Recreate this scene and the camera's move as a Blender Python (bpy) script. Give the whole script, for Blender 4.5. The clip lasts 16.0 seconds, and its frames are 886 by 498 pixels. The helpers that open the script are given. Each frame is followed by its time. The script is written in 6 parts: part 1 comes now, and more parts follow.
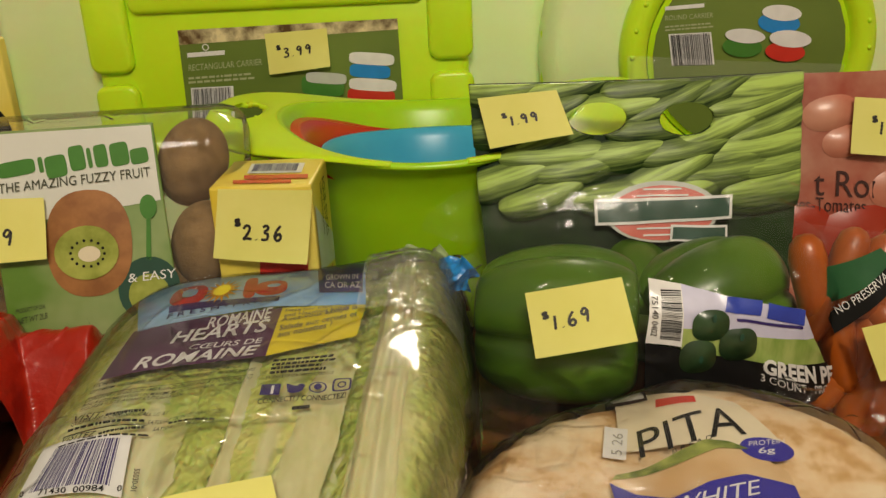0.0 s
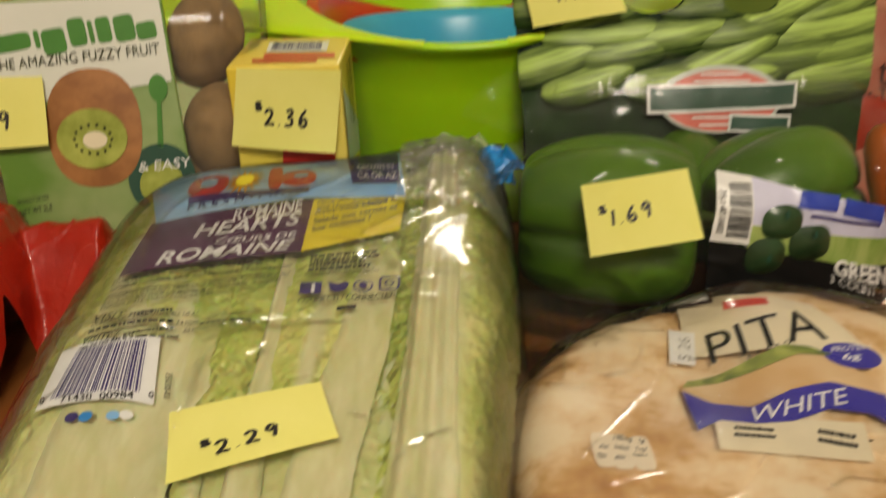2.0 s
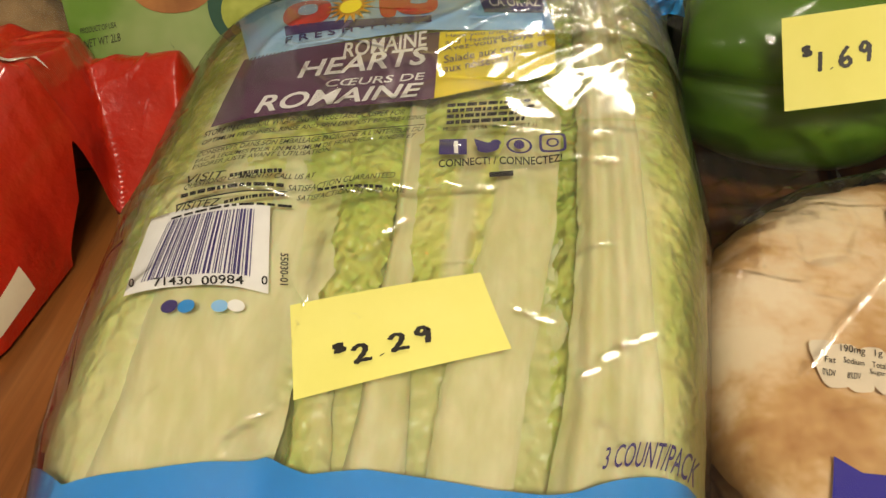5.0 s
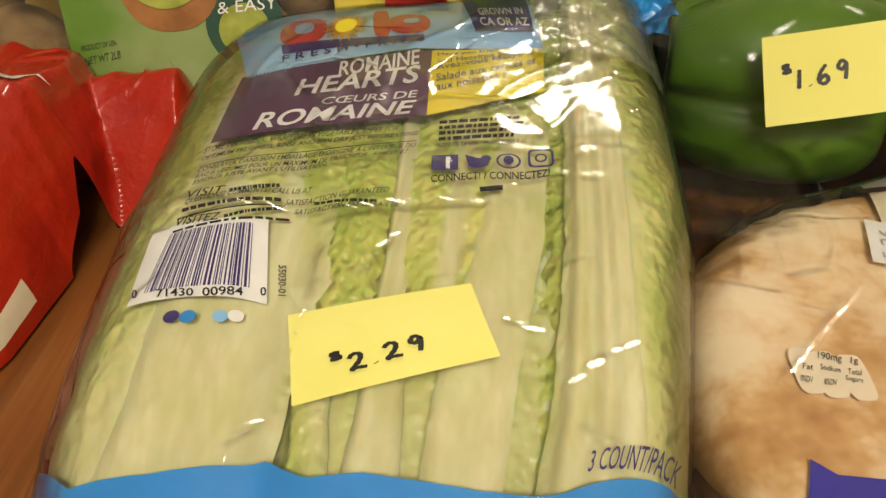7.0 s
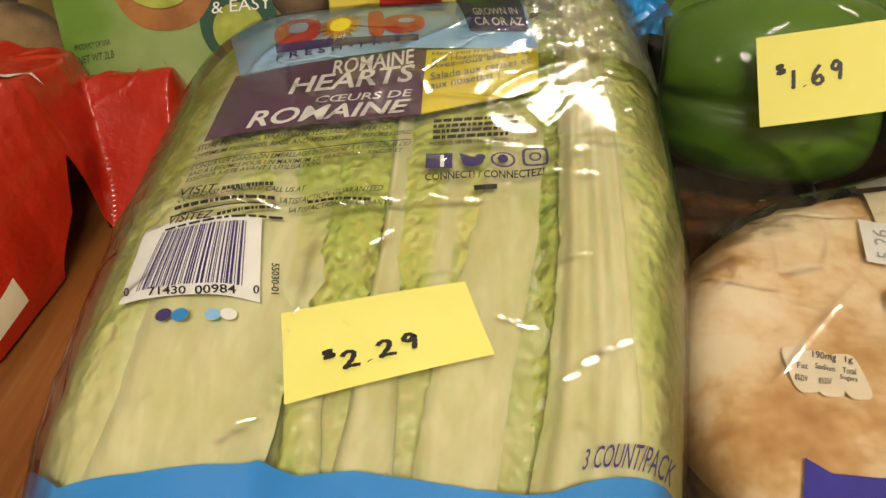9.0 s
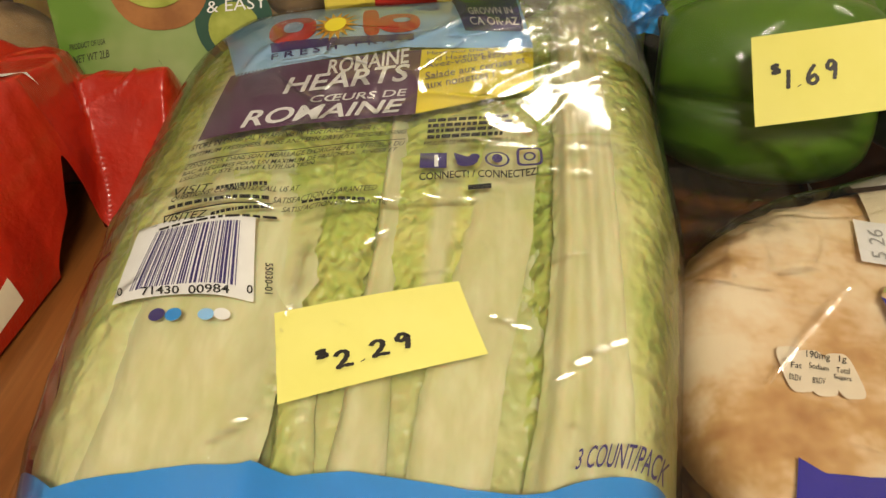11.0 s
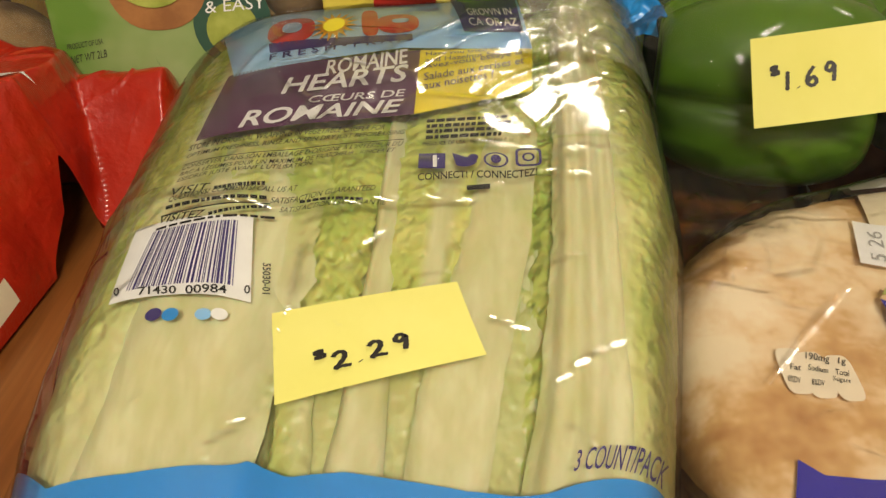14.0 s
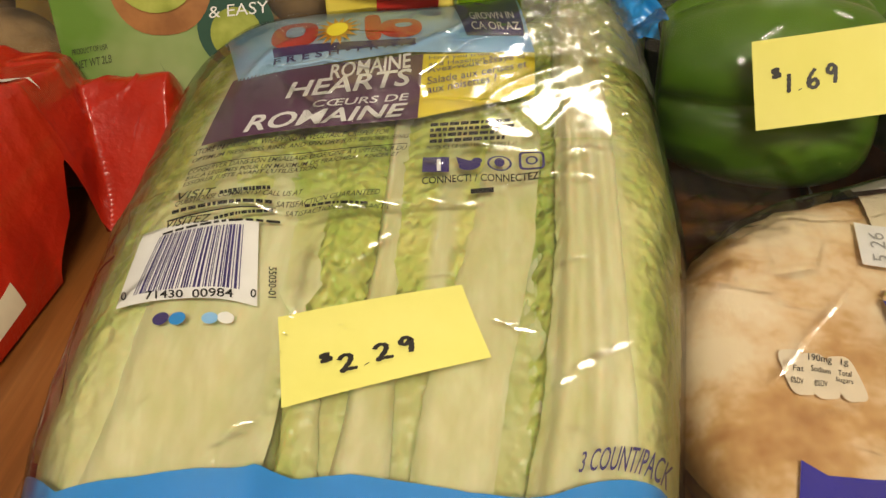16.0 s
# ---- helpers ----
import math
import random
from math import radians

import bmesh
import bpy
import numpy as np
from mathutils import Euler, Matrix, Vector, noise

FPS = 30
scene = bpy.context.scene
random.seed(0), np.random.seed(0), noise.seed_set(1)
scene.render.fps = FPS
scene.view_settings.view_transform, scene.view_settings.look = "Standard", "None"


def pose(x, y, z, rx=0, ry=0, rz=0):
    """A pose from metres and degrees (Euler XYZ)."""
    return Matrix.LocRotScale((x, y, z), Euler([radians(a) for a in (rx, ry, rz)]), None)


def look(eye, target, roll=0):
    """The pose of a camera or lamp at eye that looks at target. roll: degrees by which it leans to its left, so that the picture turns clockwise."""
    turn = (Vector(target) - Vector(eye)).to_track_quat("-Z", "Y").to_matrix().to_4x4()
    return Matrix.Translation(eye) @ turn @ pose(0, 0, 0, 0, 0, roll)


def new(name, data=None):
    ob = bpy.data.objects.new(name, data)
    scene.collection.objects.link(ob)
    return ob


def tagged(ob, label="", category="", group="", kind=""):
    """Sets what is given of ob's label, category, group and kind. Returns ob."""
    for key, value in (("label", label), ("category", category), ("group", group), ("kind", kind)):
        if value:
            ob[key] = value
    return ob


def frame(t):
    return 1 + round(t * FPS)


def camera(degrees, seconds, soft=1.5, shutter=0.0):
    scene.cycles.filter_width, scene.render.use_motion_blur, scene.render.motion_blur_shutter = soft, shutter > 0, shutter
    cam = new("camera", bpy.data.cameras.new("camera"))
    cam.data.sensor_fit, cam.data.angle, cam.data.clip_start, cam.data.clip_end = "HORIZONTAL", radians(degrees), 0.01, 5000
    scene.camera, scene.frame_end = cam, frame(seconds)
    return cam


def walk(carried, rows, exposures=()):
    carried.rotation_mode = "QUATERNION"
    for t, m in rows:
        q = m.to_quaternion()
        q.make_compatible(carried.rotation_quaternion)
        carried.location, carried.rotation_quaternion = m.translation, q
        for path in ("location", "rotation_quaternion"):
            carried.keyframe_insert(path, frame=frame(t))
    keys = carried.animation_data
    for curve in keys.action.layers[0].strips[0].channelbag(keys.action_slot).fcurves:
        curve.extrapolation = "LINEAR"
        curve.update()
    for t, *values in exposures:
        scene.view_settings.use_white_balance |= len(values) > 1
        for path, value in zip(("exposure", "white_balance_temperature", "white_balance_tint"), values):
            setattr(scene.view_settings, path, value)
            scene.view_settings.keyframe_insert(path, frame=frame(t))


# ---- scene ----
cam = camera(55.8, 16.0, soft=1.4, shutter=0.5)
METRES, EYE, TILT, LEAN, TURN = 0.16, 0.26, -20.0, 2.6, 0.0
ROWS = [
    (0.0, 0.0, 0.0, 0.0, -0.0, 0.0, 0.0),
    (0.5, -0.0085, 0.019, 0.0086, -0.04, -0.16, 0.03),
    (1.0, -0.0123, 0.0371, 0.0015, 0.04, -0.16, -0.05),
    (1.5, -0.0484, 0.0592, -0.0058, -0.34, -1.18, -0.13),
    (2.0, -0.1622, 0.2297, -0.0416, -0.65, -6.73, -0.48),
    (2.5, -0.3383, 0.4529, -0.0904, 1.0, -13.55, -0.92),
    (3.0, -0.4199, 0.6219, -0.0919, 2.26, -16.77, -1.2),
    (3.5, -0.414, 0.6656, -0.0926, 3.11, -17.72, -1.12),
    (4.0, -0.4037, 0.6556, -0.0849, 3.16, -17.7, -1.13),
    (6.5, -0.3814, 0.6072, -0.0662, 2.9, -17.41, -1.05),
    (7.0, -0.3827, 0.5885, -0.0592, 2.69, -16.84, -1.12),
    (7.5, -0.3755, 0.5885, -0.0621, 2.57, -16.59, -1.05),
    (8.0, -0.3781, 0.5905, -0.0668, 2.49, -16.59, -1.16),
    (8.5, -0.3788, 0.5923, -0.0686, 2.45, -16.61, -1.25),
    (9.0, -0.3813, 0.5909, -0.0706, 2.37, -16.55, -1.3),
    (11.5, -0.3722, 0.5936, -0.0705, 2.27, -16.58, -1.32),
    (12.0, -0.373, 0.5958, -0.0735, 2.3, -16.52, -1.33),
    (12.5, -0.3757, 0.5928, -0.0762, 2.19, -16.48, -1.4),
    (13.0, -0.3754, 0.5937, -0.0763, 2.15, -16.5, -1.44),
    (13.5, -0.3727, 0.5952, -0.0785, 2.2, -16.42, -1.45),
    (14.0, -0.3742, 0.5966, -0.0758, 2.17, -16.39, -1.5),
    (14.5, -0.3736, 0.5892, -0.0722, 2.23, -16.42, -1.47),
    (15.0, -0.3777, 0.5859, -0.0677, 2.22, -16.38, -1.48),
    (15.5, -0.3762, 0.5904, -0.07, 2.27, -16.32, -1.31),
    (16.0, -0.3787, 0.5871, -0.0698, 2.22, -16.29, -1.24),
]
walk(cam, [(t, pose(0, 0, EYE, TILT, LEAN, TURN) @ pose(METRES * x, METRES * y, METRES * z, 90 + pitch, roll, yaw)) for t, x, y, z, yaw, pitch, roll in ROWS],
     exposures=((0.0, -0.36), (1.9, -0.33), (2.7, 0.0), (16.0, 0.0)))

# light: ceiling lamps of a room, warm white
EXPOSURE = 0.0
scene.view_settings.exposure = EXPOSURE
world = bpy.data.worlds.new("room_air")
scene.world = world
world.use_nodes = True
world.node_tree.nodes["Background"].inputs[0].default_value = (1.0, 0.86, 0.68, 1)
world.node_tree.nodes["Background"].inputs[1].default_value = 0.045


def area_lamp(name, eye, target, size_x, size_y, watts, colour):
    data = bpy.data.lights.new(name, "AREA")
    data.shape, data.size, data.size_y, data.energy, data.color = "RECTANGLE", size_x, size_y, watts, colour
    ob = new(name, data)
    ob.matrix_world = look(eye, target)
    return ob


WARM = (1.0, 0.88, 0.705)
area_lamp("ceiling_light_far", (0.46, 2.9, 1.60), (0.0, 0.4, 0.0), 1.1, 0.55, 108, WARM)
area_lamp("ceiling_light_near", (0.12, -1.0, 1.57), (0.0, 0.5, 0.1), 0.7, 0.5, 44, WARM)


# ---- materials ----
def nodes_of(name):
    m = bpy.data.materials.new(name)
    m.use_nodes = True
    nt = m.node_tree
    return m, nt, nt.nodes["Principled BSDF"], nt.nodes["Material Output"]


def link(nt, a, b):
    nt.links.new(a, b)


def noise_node(nt, scale, detail=4, rough=0.55, coords="Object", stretch=None):
    tc = nt.nodes.new("ShaderNodeTexCoord")
    n = nt.nodes.new("ShaderNodeTexNoise")
    n.inputs["Scale"].default_value, n.inputs["Detail"].default_value, n.inputs["Roughness"].default_value = scale, detail, rough
    if stretch:
        mp = nt.nodes.new("ShaderNodeMapping")
        mp.inputs["Scale"].default_value = stretch
        link(nt, tc.outputs[coords], mp.inputs[0])
        link(nt, mp.outputs[0], n.inputs["Vector"])
    else:
        link(nt, tc.outputs[coords], n.inputs["Vector"])
    return n


def ramp_node(nt, source, stops):
    r = nt.nodes.new("ShaderNodeValToRGB")
    while len(r.color_ramp.elements) < len(stops):
        r.color_ramp.elements.new(0.5)
    for e, (p, c) in zip(r.color_ramp.elements, stops):
        e.position, e.color = p, (*c, 1)
    link(nt, source, r.inputs[0])
    return r


def bump_on(nt, bsdf, source, strength, distance):
    b = nt.nodes.new("ShaderNodeBump")
    b.inputs["Strength"].default_value, b.inputs["Distance"].default_value = strength, distance
    link(nt, source, b.inputs["Height"])
    link(nt, b.outputs[0], bsdf.inputs["Normal"])
    return b


def plain(name, c1, c2, rough=0.5, scale=60, bump=0.1, depth=0.001, stretch=None, coat=0.0, sss=0.0, trans=0.0, lo=0.35, hi=0.65, spec=0.5):
    """A surface that wanders between two colours, with fine relief."""
    m, nt, b, out = nodes_of(name)
    n = noise_node(nt, scale, stretch=stretch)
    r = ramp_node(nt, n.outputs[0], ((lo, c1), (hi, c2)))
    link(nt, r.outputs[0], b.inputs["Base Color"])
    b.inputs["Roughness"].default_value = rough
    b.inputs["Coat Weight"].default_value, b.inputs["Coat Roughness"].default_value = coat, 0.08
    if sss:
        b.inputs["Subsurface Weight"].default_value, b.inputs["Subsurface Scale"].default_value = sss, 0.004
    b.inputs["Transmission Weight"].default_value = trans
    b.inputs["Specular IOR Level"].default_value = spec
    if bump:
        n2 = noise_node(nt, scale * 4, stretch=stretch)
        bump_on(nt, b, n2.outputs[0], bump, depth)
    return m


def clear_film(name, haze=0.015, gloss=0.10, tint=(1, 1, 1), ripple=26, strength=0.32, rough=0.08, ior=1.36, ridge=24):
    """Thin crinkled clear plastic: see-through, with a mirror-like skin."""
    m, nt, b, out = nodes_of(name)
    nt.nodes.remove(b)
    tr, gl, di = (nt.nodes.new("ShaderNodeBsdf" + k) for k in ("Transparent", "Glossy", "Diffuse"))
    tr.inputs[0].default_value = (*tint, 1)
    gl.inputs["Roughness"].default_value = rough
    di.inputs[0].default_value = (0.85, 0.85, 0.82, 1)
    fr = nt.nodes.new("ShaderNodeFresnel")
    fr.inputs[0].default_value = ior
    n = noise_node(nt, ripple, 3, 0.5)
    v = nt.nodes.new("ShaderNodeBump")
    v.inputs["Strength"].default_value, v.inputs["Distance"].default_value = strength, 0.004
    # sharp creases: some stretches of a bent cell pattern stand up as ridges
    warp, gate = noise_node(nt, 9, 2, 0.5), noise_node(nt, 15, 2, 0.5)
    tc = nt.nodes.new("ShaderNodeTexCoord")
    bend = nt.nodes.new("ShaderNodeVectorMath")
    bend.operation = "MULTIPLY_ADD"
    link(nt, warp.outputs["Color"], bend.inputs[0])
    bend.inputs[1].default_value = (0.05, 0.05, 0.05)
    link(nt, tc.outputs["Object"], bend.inputs[2])
    cells = nt.nodes.new("ShaderNodeTexVoronoi")
    cells.feature, cells.inputs["Scale"].default_value = "DISTANCE_TO_EDGE", ridge
    link(nt, bend.outputs[0], cells.inputs["Vector"])
    line = ramp_node(nt, cells.outputs["Distance"], ((0.0, (1, 1, 1)), (0.035, (0, 0, 0))))
    some = ramp_node(nt, gate.outputs[0], ((0.46, (0, 0, 0)), (0.58, (1, 1, 1))))
    both = nt.nodes.new("ShaderNodeMath")
    both.operation = "MULTIPLY"
    link(nt, line.outputs[0], both.inputs[0])
    link(nt, some.outputs[0], both.inputs[1])
    tall = nt.nodes.new("ShaderNodeMath")
    tall.operation = "MULTIPLY_ADD"
    link(nt, both.outputs[0], tall.inputs[0])
    tall.inputs[1].default_value = 0.45
    link(nt, n.outputs[0], tall.inputs[2])
    link(nt, tall.outputs[0], v.inputs["Height"])
    link(nt, v.outputs[0], gl.inputs["Normal"])
    link(nt, v.outputs[0], fr.inputs["Normal"])
    mul = nt.nodes.new("ShaderNodeMath")
    mul.operation, mul.use_clamp = "MULTIPLY_ADD", True
    link(nt, fr.outputs[0], mul.inputs[0])
    mul.inputs[1].default_value, mul.inputs[2].default_value = 0.9, gloss * 0.1
    a, c = nt.nodes.new("ShaderNodeMixShader"), nt.nodes.new("ShaderNodeMixShader")
    a.inputs[0].default_value = haze
    link(nt, tr.outputs[0], a.inputs[1])
    link(nt, di.outputs[0], a.inputs[2])
    link(nt, mul.outputs[0], c.inputs[0])
    link(nt, a.outputs[0], c.inputs[1])
    link(nt, gl.outputs[0], c.inputs[2])
    link(nt, c.outputs[0], out.inputs[0])
    return m


def ink(name, c, rough=0.35, coat=0.3, spec=0.5):
    return plain(name, c, tuple(min(1, v * 1.08 + 0.002) for v in c), rough, 90, 0.0, coat=coat, spec=spec)


FILM = clear_film("clear_film", haze=0.02, rough=0.09)
FILM_CRINKLE = clear_film("crinkled_film", haze=0.008, ripple=40, strength=0.40, rough=0.07, ior=1.26)
FILM_PITA = clear_film("thin_bread_film", haze=0.02, ripple=34, strength=0.26, rough=0.10, ior=1.26)
# whitened by diffuse haze that imitates bright reflections on gathered film
FILM_GLARE_WHITE = clear_film("glare_white_film", haze=0.30, ripple=40, strength=0.5, rough=0.15)
# white diffuse haze in this film stands for lamp glare
FILM_GLARE_HAZE = clear_film("glare_haze_film", haze=0.11, ripple=34, strength=0.40, rough=0.12)
FILM_FINE = clear_film("clear_film_stiff", haze=0.06, ripple=18, strength=0.25, rough=0.06)
NOTE = plain("yellow_note_paper", (0.78, 0.755, 0.19), (0.82, 0.79, 0.23), 0.75, 25, 0.05)
PEN = plain("black_marker", (0.012, 0.011, 0.010), (0.02, 0.018, 0.016), 0.5, 200, 0.0)
WHITE = ink("white_print", (0.80, 0.80, 0.78))
BLACK = ink("black_print", (0.007, 0.007, 0.007), 0.5, 0.0, 0.2)
NAVY = ink("navy_print", (0.035, 0.022, 0.16))
PURPLE = ink("plum_print", (0.085, 0.015, 0.075))
YELLOW = ink("yellow_print", (0.78, 0.66, 0.010))
RED = ink("red_print", (0.62, 0.035, 0.02))
BLUE = ink("blue_print", (0.015, 0.25, 0.66))
ROYAL = ink("royal_blue_print", (0.025, 0.02, 0.34))
PALEBLUE = plain("pale_blue_print", (0.12, 0.40, 0.80), (0.48, 0.72, 0.92), 0.3, 14, 0.0, coat=0.3)
CREAM = ink("cream_print", (0.78, 0.70, 0.50))
BROWN = ink("dark_brown_print", (0.05, 0.014, 0.012))
GREENINK = ink("green_print", (0.06, 0.22, 0.03))
DARKGREEN = ink("dark_green_print", (0.015, 0.07, 0.045))
GREY = ink("grey_print", (0.35, 0.35, 0.33))
LIME = plain("lime_plastic", (0.60, 0.89, 0.012), (0.64, 0.91, 0.02), 0.32, 20, 0.03, sss=0.25)
BOWLLIME = plain("green_bowl_plastic", (0.40, 0.74, 0.008), (0.44, 0.78, 0.014), 0.30, 20, 0.02, sss=0.2)
PALE = plain("frosted_pale_plastic", (0.74, 0.90, 0.42), (0.80, 0.93, 0.50), 0.42, 9, 0.04, sss=0.3)
TANPRINT = plain("printed_sandwich", (0.62, 0.40, 0.18), (0.76, 0.58, 0.34), 0.4, 40, 0.0, coat=0.2)
SALAD = plain("printed_salad", (0.10, 0.16, 0.02), (0.45, 0.50, 0.12), 0.4, 130, 0.0, coat=0.2)
TABWHITE = ink("pale_tab_print", (0.80, 0.71, 0.54))
LAVENDER = ink("lavender_print", (0.60, 0.60, 0.78))
FIELD = plain("printed_field", (0.20, 0.34, 0.05), (0.42, 0.52, 0.16), 0.4, 90, 0.0, stretch=(1, 1, 0.3), coat=0.2)
ROYALB = ink("mid_blue_print", (0.03, 0.06, 0.42))
PRINTPEP = plain("printed_dark_pepper", (0.010, 0.030, 0.010), (0.035, 0.085, 0.030), 0.3, 30, 0.0, coat=0.3)
GREYP = ink("silver_print", (0.55, 0.58, 0.52))
PINKRED = ink("faded_red_print", (0.68, 0.16, 0.12))
OLIVE = ink("olive_print", (0.28, 0.28, 0.03))
TOMPALE = plain("printed_pale_tomato", (0.50, 0.15, 0.09), (0.62, 0.28, 0.18), 0.35, 25, 0.0, coat=0.3)
CAPGREEN = ink("bottle_green_print", (0.012, 0.10, 0.03))
CREAMW = ink("off_white_print", (0.74, 0.66, 0.48))
DARKTXT = ink("dark_olive_print", (0.05, 0.06, 0.03))
KIWIPRINT = plain("printed_brown_fruit", (0.26, 0.10, 0.025), (0.42, 0.18, 0.05), 0.45, 60, 0.0, coat=0.2)
SLICE = plain("printed_green_slice", (0.22, 0.27, 0.02), (0.42, 0.46, 0.08), 0.45, 60, 0.0, coat=0.2)
OLIVELAB = plain("olive_label", (0.12, 0.19, 0.025), (0.17, 0.25, 0.04), 0.4, 6, 0.0, coat=0.2)
FOODPRINT = plain("printed_food", (0.10, 0.05, 0.012), (0.82, 0.72, 0.40), 0.4, 70, 0.0, coat=0.2)
LABTXT = ink("pale_olive_print", (0.42, 0.46, 0.26))
BOWLBLUE = plain("blue_plastic", (0.05, 0.42, 0.66), (0.06, 0.46, 0.70), 0.3, 20, 0.0)
BOWLRED = plain("red_plastic", (0.60, 0.02, 0.012), (0.66, 0.03, 0.02), 0.3, 20, 0.0)


def wood_mat():
    m, nt, b, out = nodes_of("brown_wood")
    n = noise_node(nt, 22, 6, 0.6, stretch=(1, 0.06, 1))
    n2 = noise_node(nt, 160, 4, 0.6, stretch=(1, 0.05, 1))
    r = ramp_node(nt, n.outputs[0], ((0.3, (0.095, 0.027, 0.006)), (0.5, (0.23, 0.078, 0.017)), (0.72, (0.38, 0.155, 0.042))))
    mx = nt.nodes.new("ShaderNodeMix")
    mx.data_type, mx.blend_type = "RGBA", "MULTIPLY"
    mx.inputs[0].default_value = 0.6
    g = ramp_node(nt, n2.outputs[0], ((0.35, (0.45, 0.4, 0.36)), (0.6, (1, 1, 1))))
    link(nt, r.outputs[0], mx.inputs[6])
    link(nt, g.outputs[0], mx.inputs[7])
    link(nt, mx.outputs[2], b.inputs["Base Color"])
    b.inputs["Roughness"].default_value = 0.35
    bump_on(nt, b, n2.outputs[0], 0.15, 0.0006)
    return m


WOOD = wood_mat()
WALL = plain("cream_wall_paint", (0.72, 0.66, 0.56), (0.76, 0.70, 0.60), 0.85, 8, 0.1)
CEIL = plain("white_ceiling_paint", (0.80, 0.79, 0.75), (0.83, 0.82, 0.78), 0.9, 12, 0.15)
FLOOR = plain("brown_floor", (0.16, 0.10, 0.06), (0.22, 0.14, 0.09), 0.5, 6, 0.1)


# ---- building helpers ----
def part(name, bm, material, parent=None, label="", smooth_faces=True):
    me = bpy.data.meshes.new(name)
    bm.to_mesh(me)
    bm.free()
    for p in me.polygons:
        p.use_smooth = smooth_faces
    me.materials.append(material)
    ob = new(name, me)
    if parent is not None:
        ob.parent = parent
        ob.matrix_parent_inverse = parent.matrix_world.inverted()
    return tagged(ob, label)


def thing(name, place, label, category, group=""):
    ob = new(name)
    ob.empty_display_size = 0.02
    ob.matrix_world = Matrix.Translation(place)
    return tagged(ob, label, category, group)


def grid(nu, nv, fn, keep=None, uvs=True):
    """A sheet: fn(u, v) with u and v from 0 to 1 gives the place."""
    bm = bmesh.new()
    uv = bm.loops.layers.uv.new("UVMap")
    vs = [[bm.verts.new(fn(i / nu, j / nv)) for i in range(nu + 1)] for j in range(nv + 1)]
    for j in range(nv):
        for i in range(nu):
            if keep and not keep((i + 0.5) / nu, (j + 0.5) / nv):
                continue
            f = bm.faces.new((vs[j][i], vs[j][i + 1], vs[j + 1][i + 1], vs[j + 1][i]))
            for lp, (a, b) in zip(f.loops, ((i, j), (i + 1, j), (i + 1, j + 1), (i, j + 1))):
                lp[uv].uv = (a / nu, b / nv)
    for v in [v for v in bm.verts if not v.link_faces]:
        bm.verts.remove(v)
    return bm


def shell(bm, depth):
    """Gives a sheet a thickness."""
    bmesh.ops.recalc_face_normals(bm, faces=bm.faces)
    bmesh.ops.solidify(bm, geom=bm.faces[:], thickness=depth)
    return bm


def lathe(profile, n=48, centre=(0, 0, 0), turn=None):
    bm = bmesh.new()
    rings = []
    for r, z in profile:
        rings.append([bm.verts.new((r * math.cos(2 * math.pi * k / n), r * math.sin(2 * math.pi * k / n), z)) for k in range(n)])
    for a, b in zip(rings, rings[1:]):
        for k in range(n):
            bm.faces.new((a[k], a[(k + 1) % n], b[(k + 1) % n], b[k]))
    bmesh.ops.remove_doubles(bm, verts=bm.verts, dist=1e-6)
    m = Matrix.Translation(centre) @ (turn or Matrix.Identity(4))
    bmesh.ops.transform(bm, matrix=m, verts=bm.verts)
    bmesh.ops.recalc_face_normals(bm, faces=bm.faces)
    return bm


def ball(centre, size, turn=None, n=24, wobble=None):
    bm = bmesh.new()
    bmesh.ops.create_uvsphere(bm, u_segments=n * 2, v_segments=n, radius=1)
    for v in bm.verts:
        if wobble:
            v.co = v.co * wobble(v.co)
        v.co = Vector((v.co.x * size[0], v.co.y * size[1], v.co.z * size[2]))
    bmesh.ops.transform(bm, matrix=Matrix.Translation(centre) @ (turn or Matrix.Identity(4)), verts=bm.verts)
    return bm


def slab(x0, x1, y0, y1, z0, z1, bevel=0.0, seg=3):
    bm = bmesh.new()
    bmesh.ops.create_cube(bm, size=1)
    for v in bm.verts:
        v.co = Vector(((x0 + x1) / 2 + v.co.x * (x1 - x0), (y0 + y1) / 2 + v.co.y * (y1 - y0), (z0 + z1) / 2 + v.co.z * (z1 - z0)))
    if bevel:
        bmesh.ops.bevel(bm, geom=bm.edges[:], offset=bevel, segments=seg, profile=0.5, affect="EDGES")
    return bm


def merge(bms):
    """Joins several bmeshes into one."""
    out = bmesh.new()
    for b in bms:
        me = bpy.data.meshes.new("joined")
        b.to_mesh(me)
        b.free()
        out.from_mesh(me)
        bpy.data.meshes.remove(me)
    return out


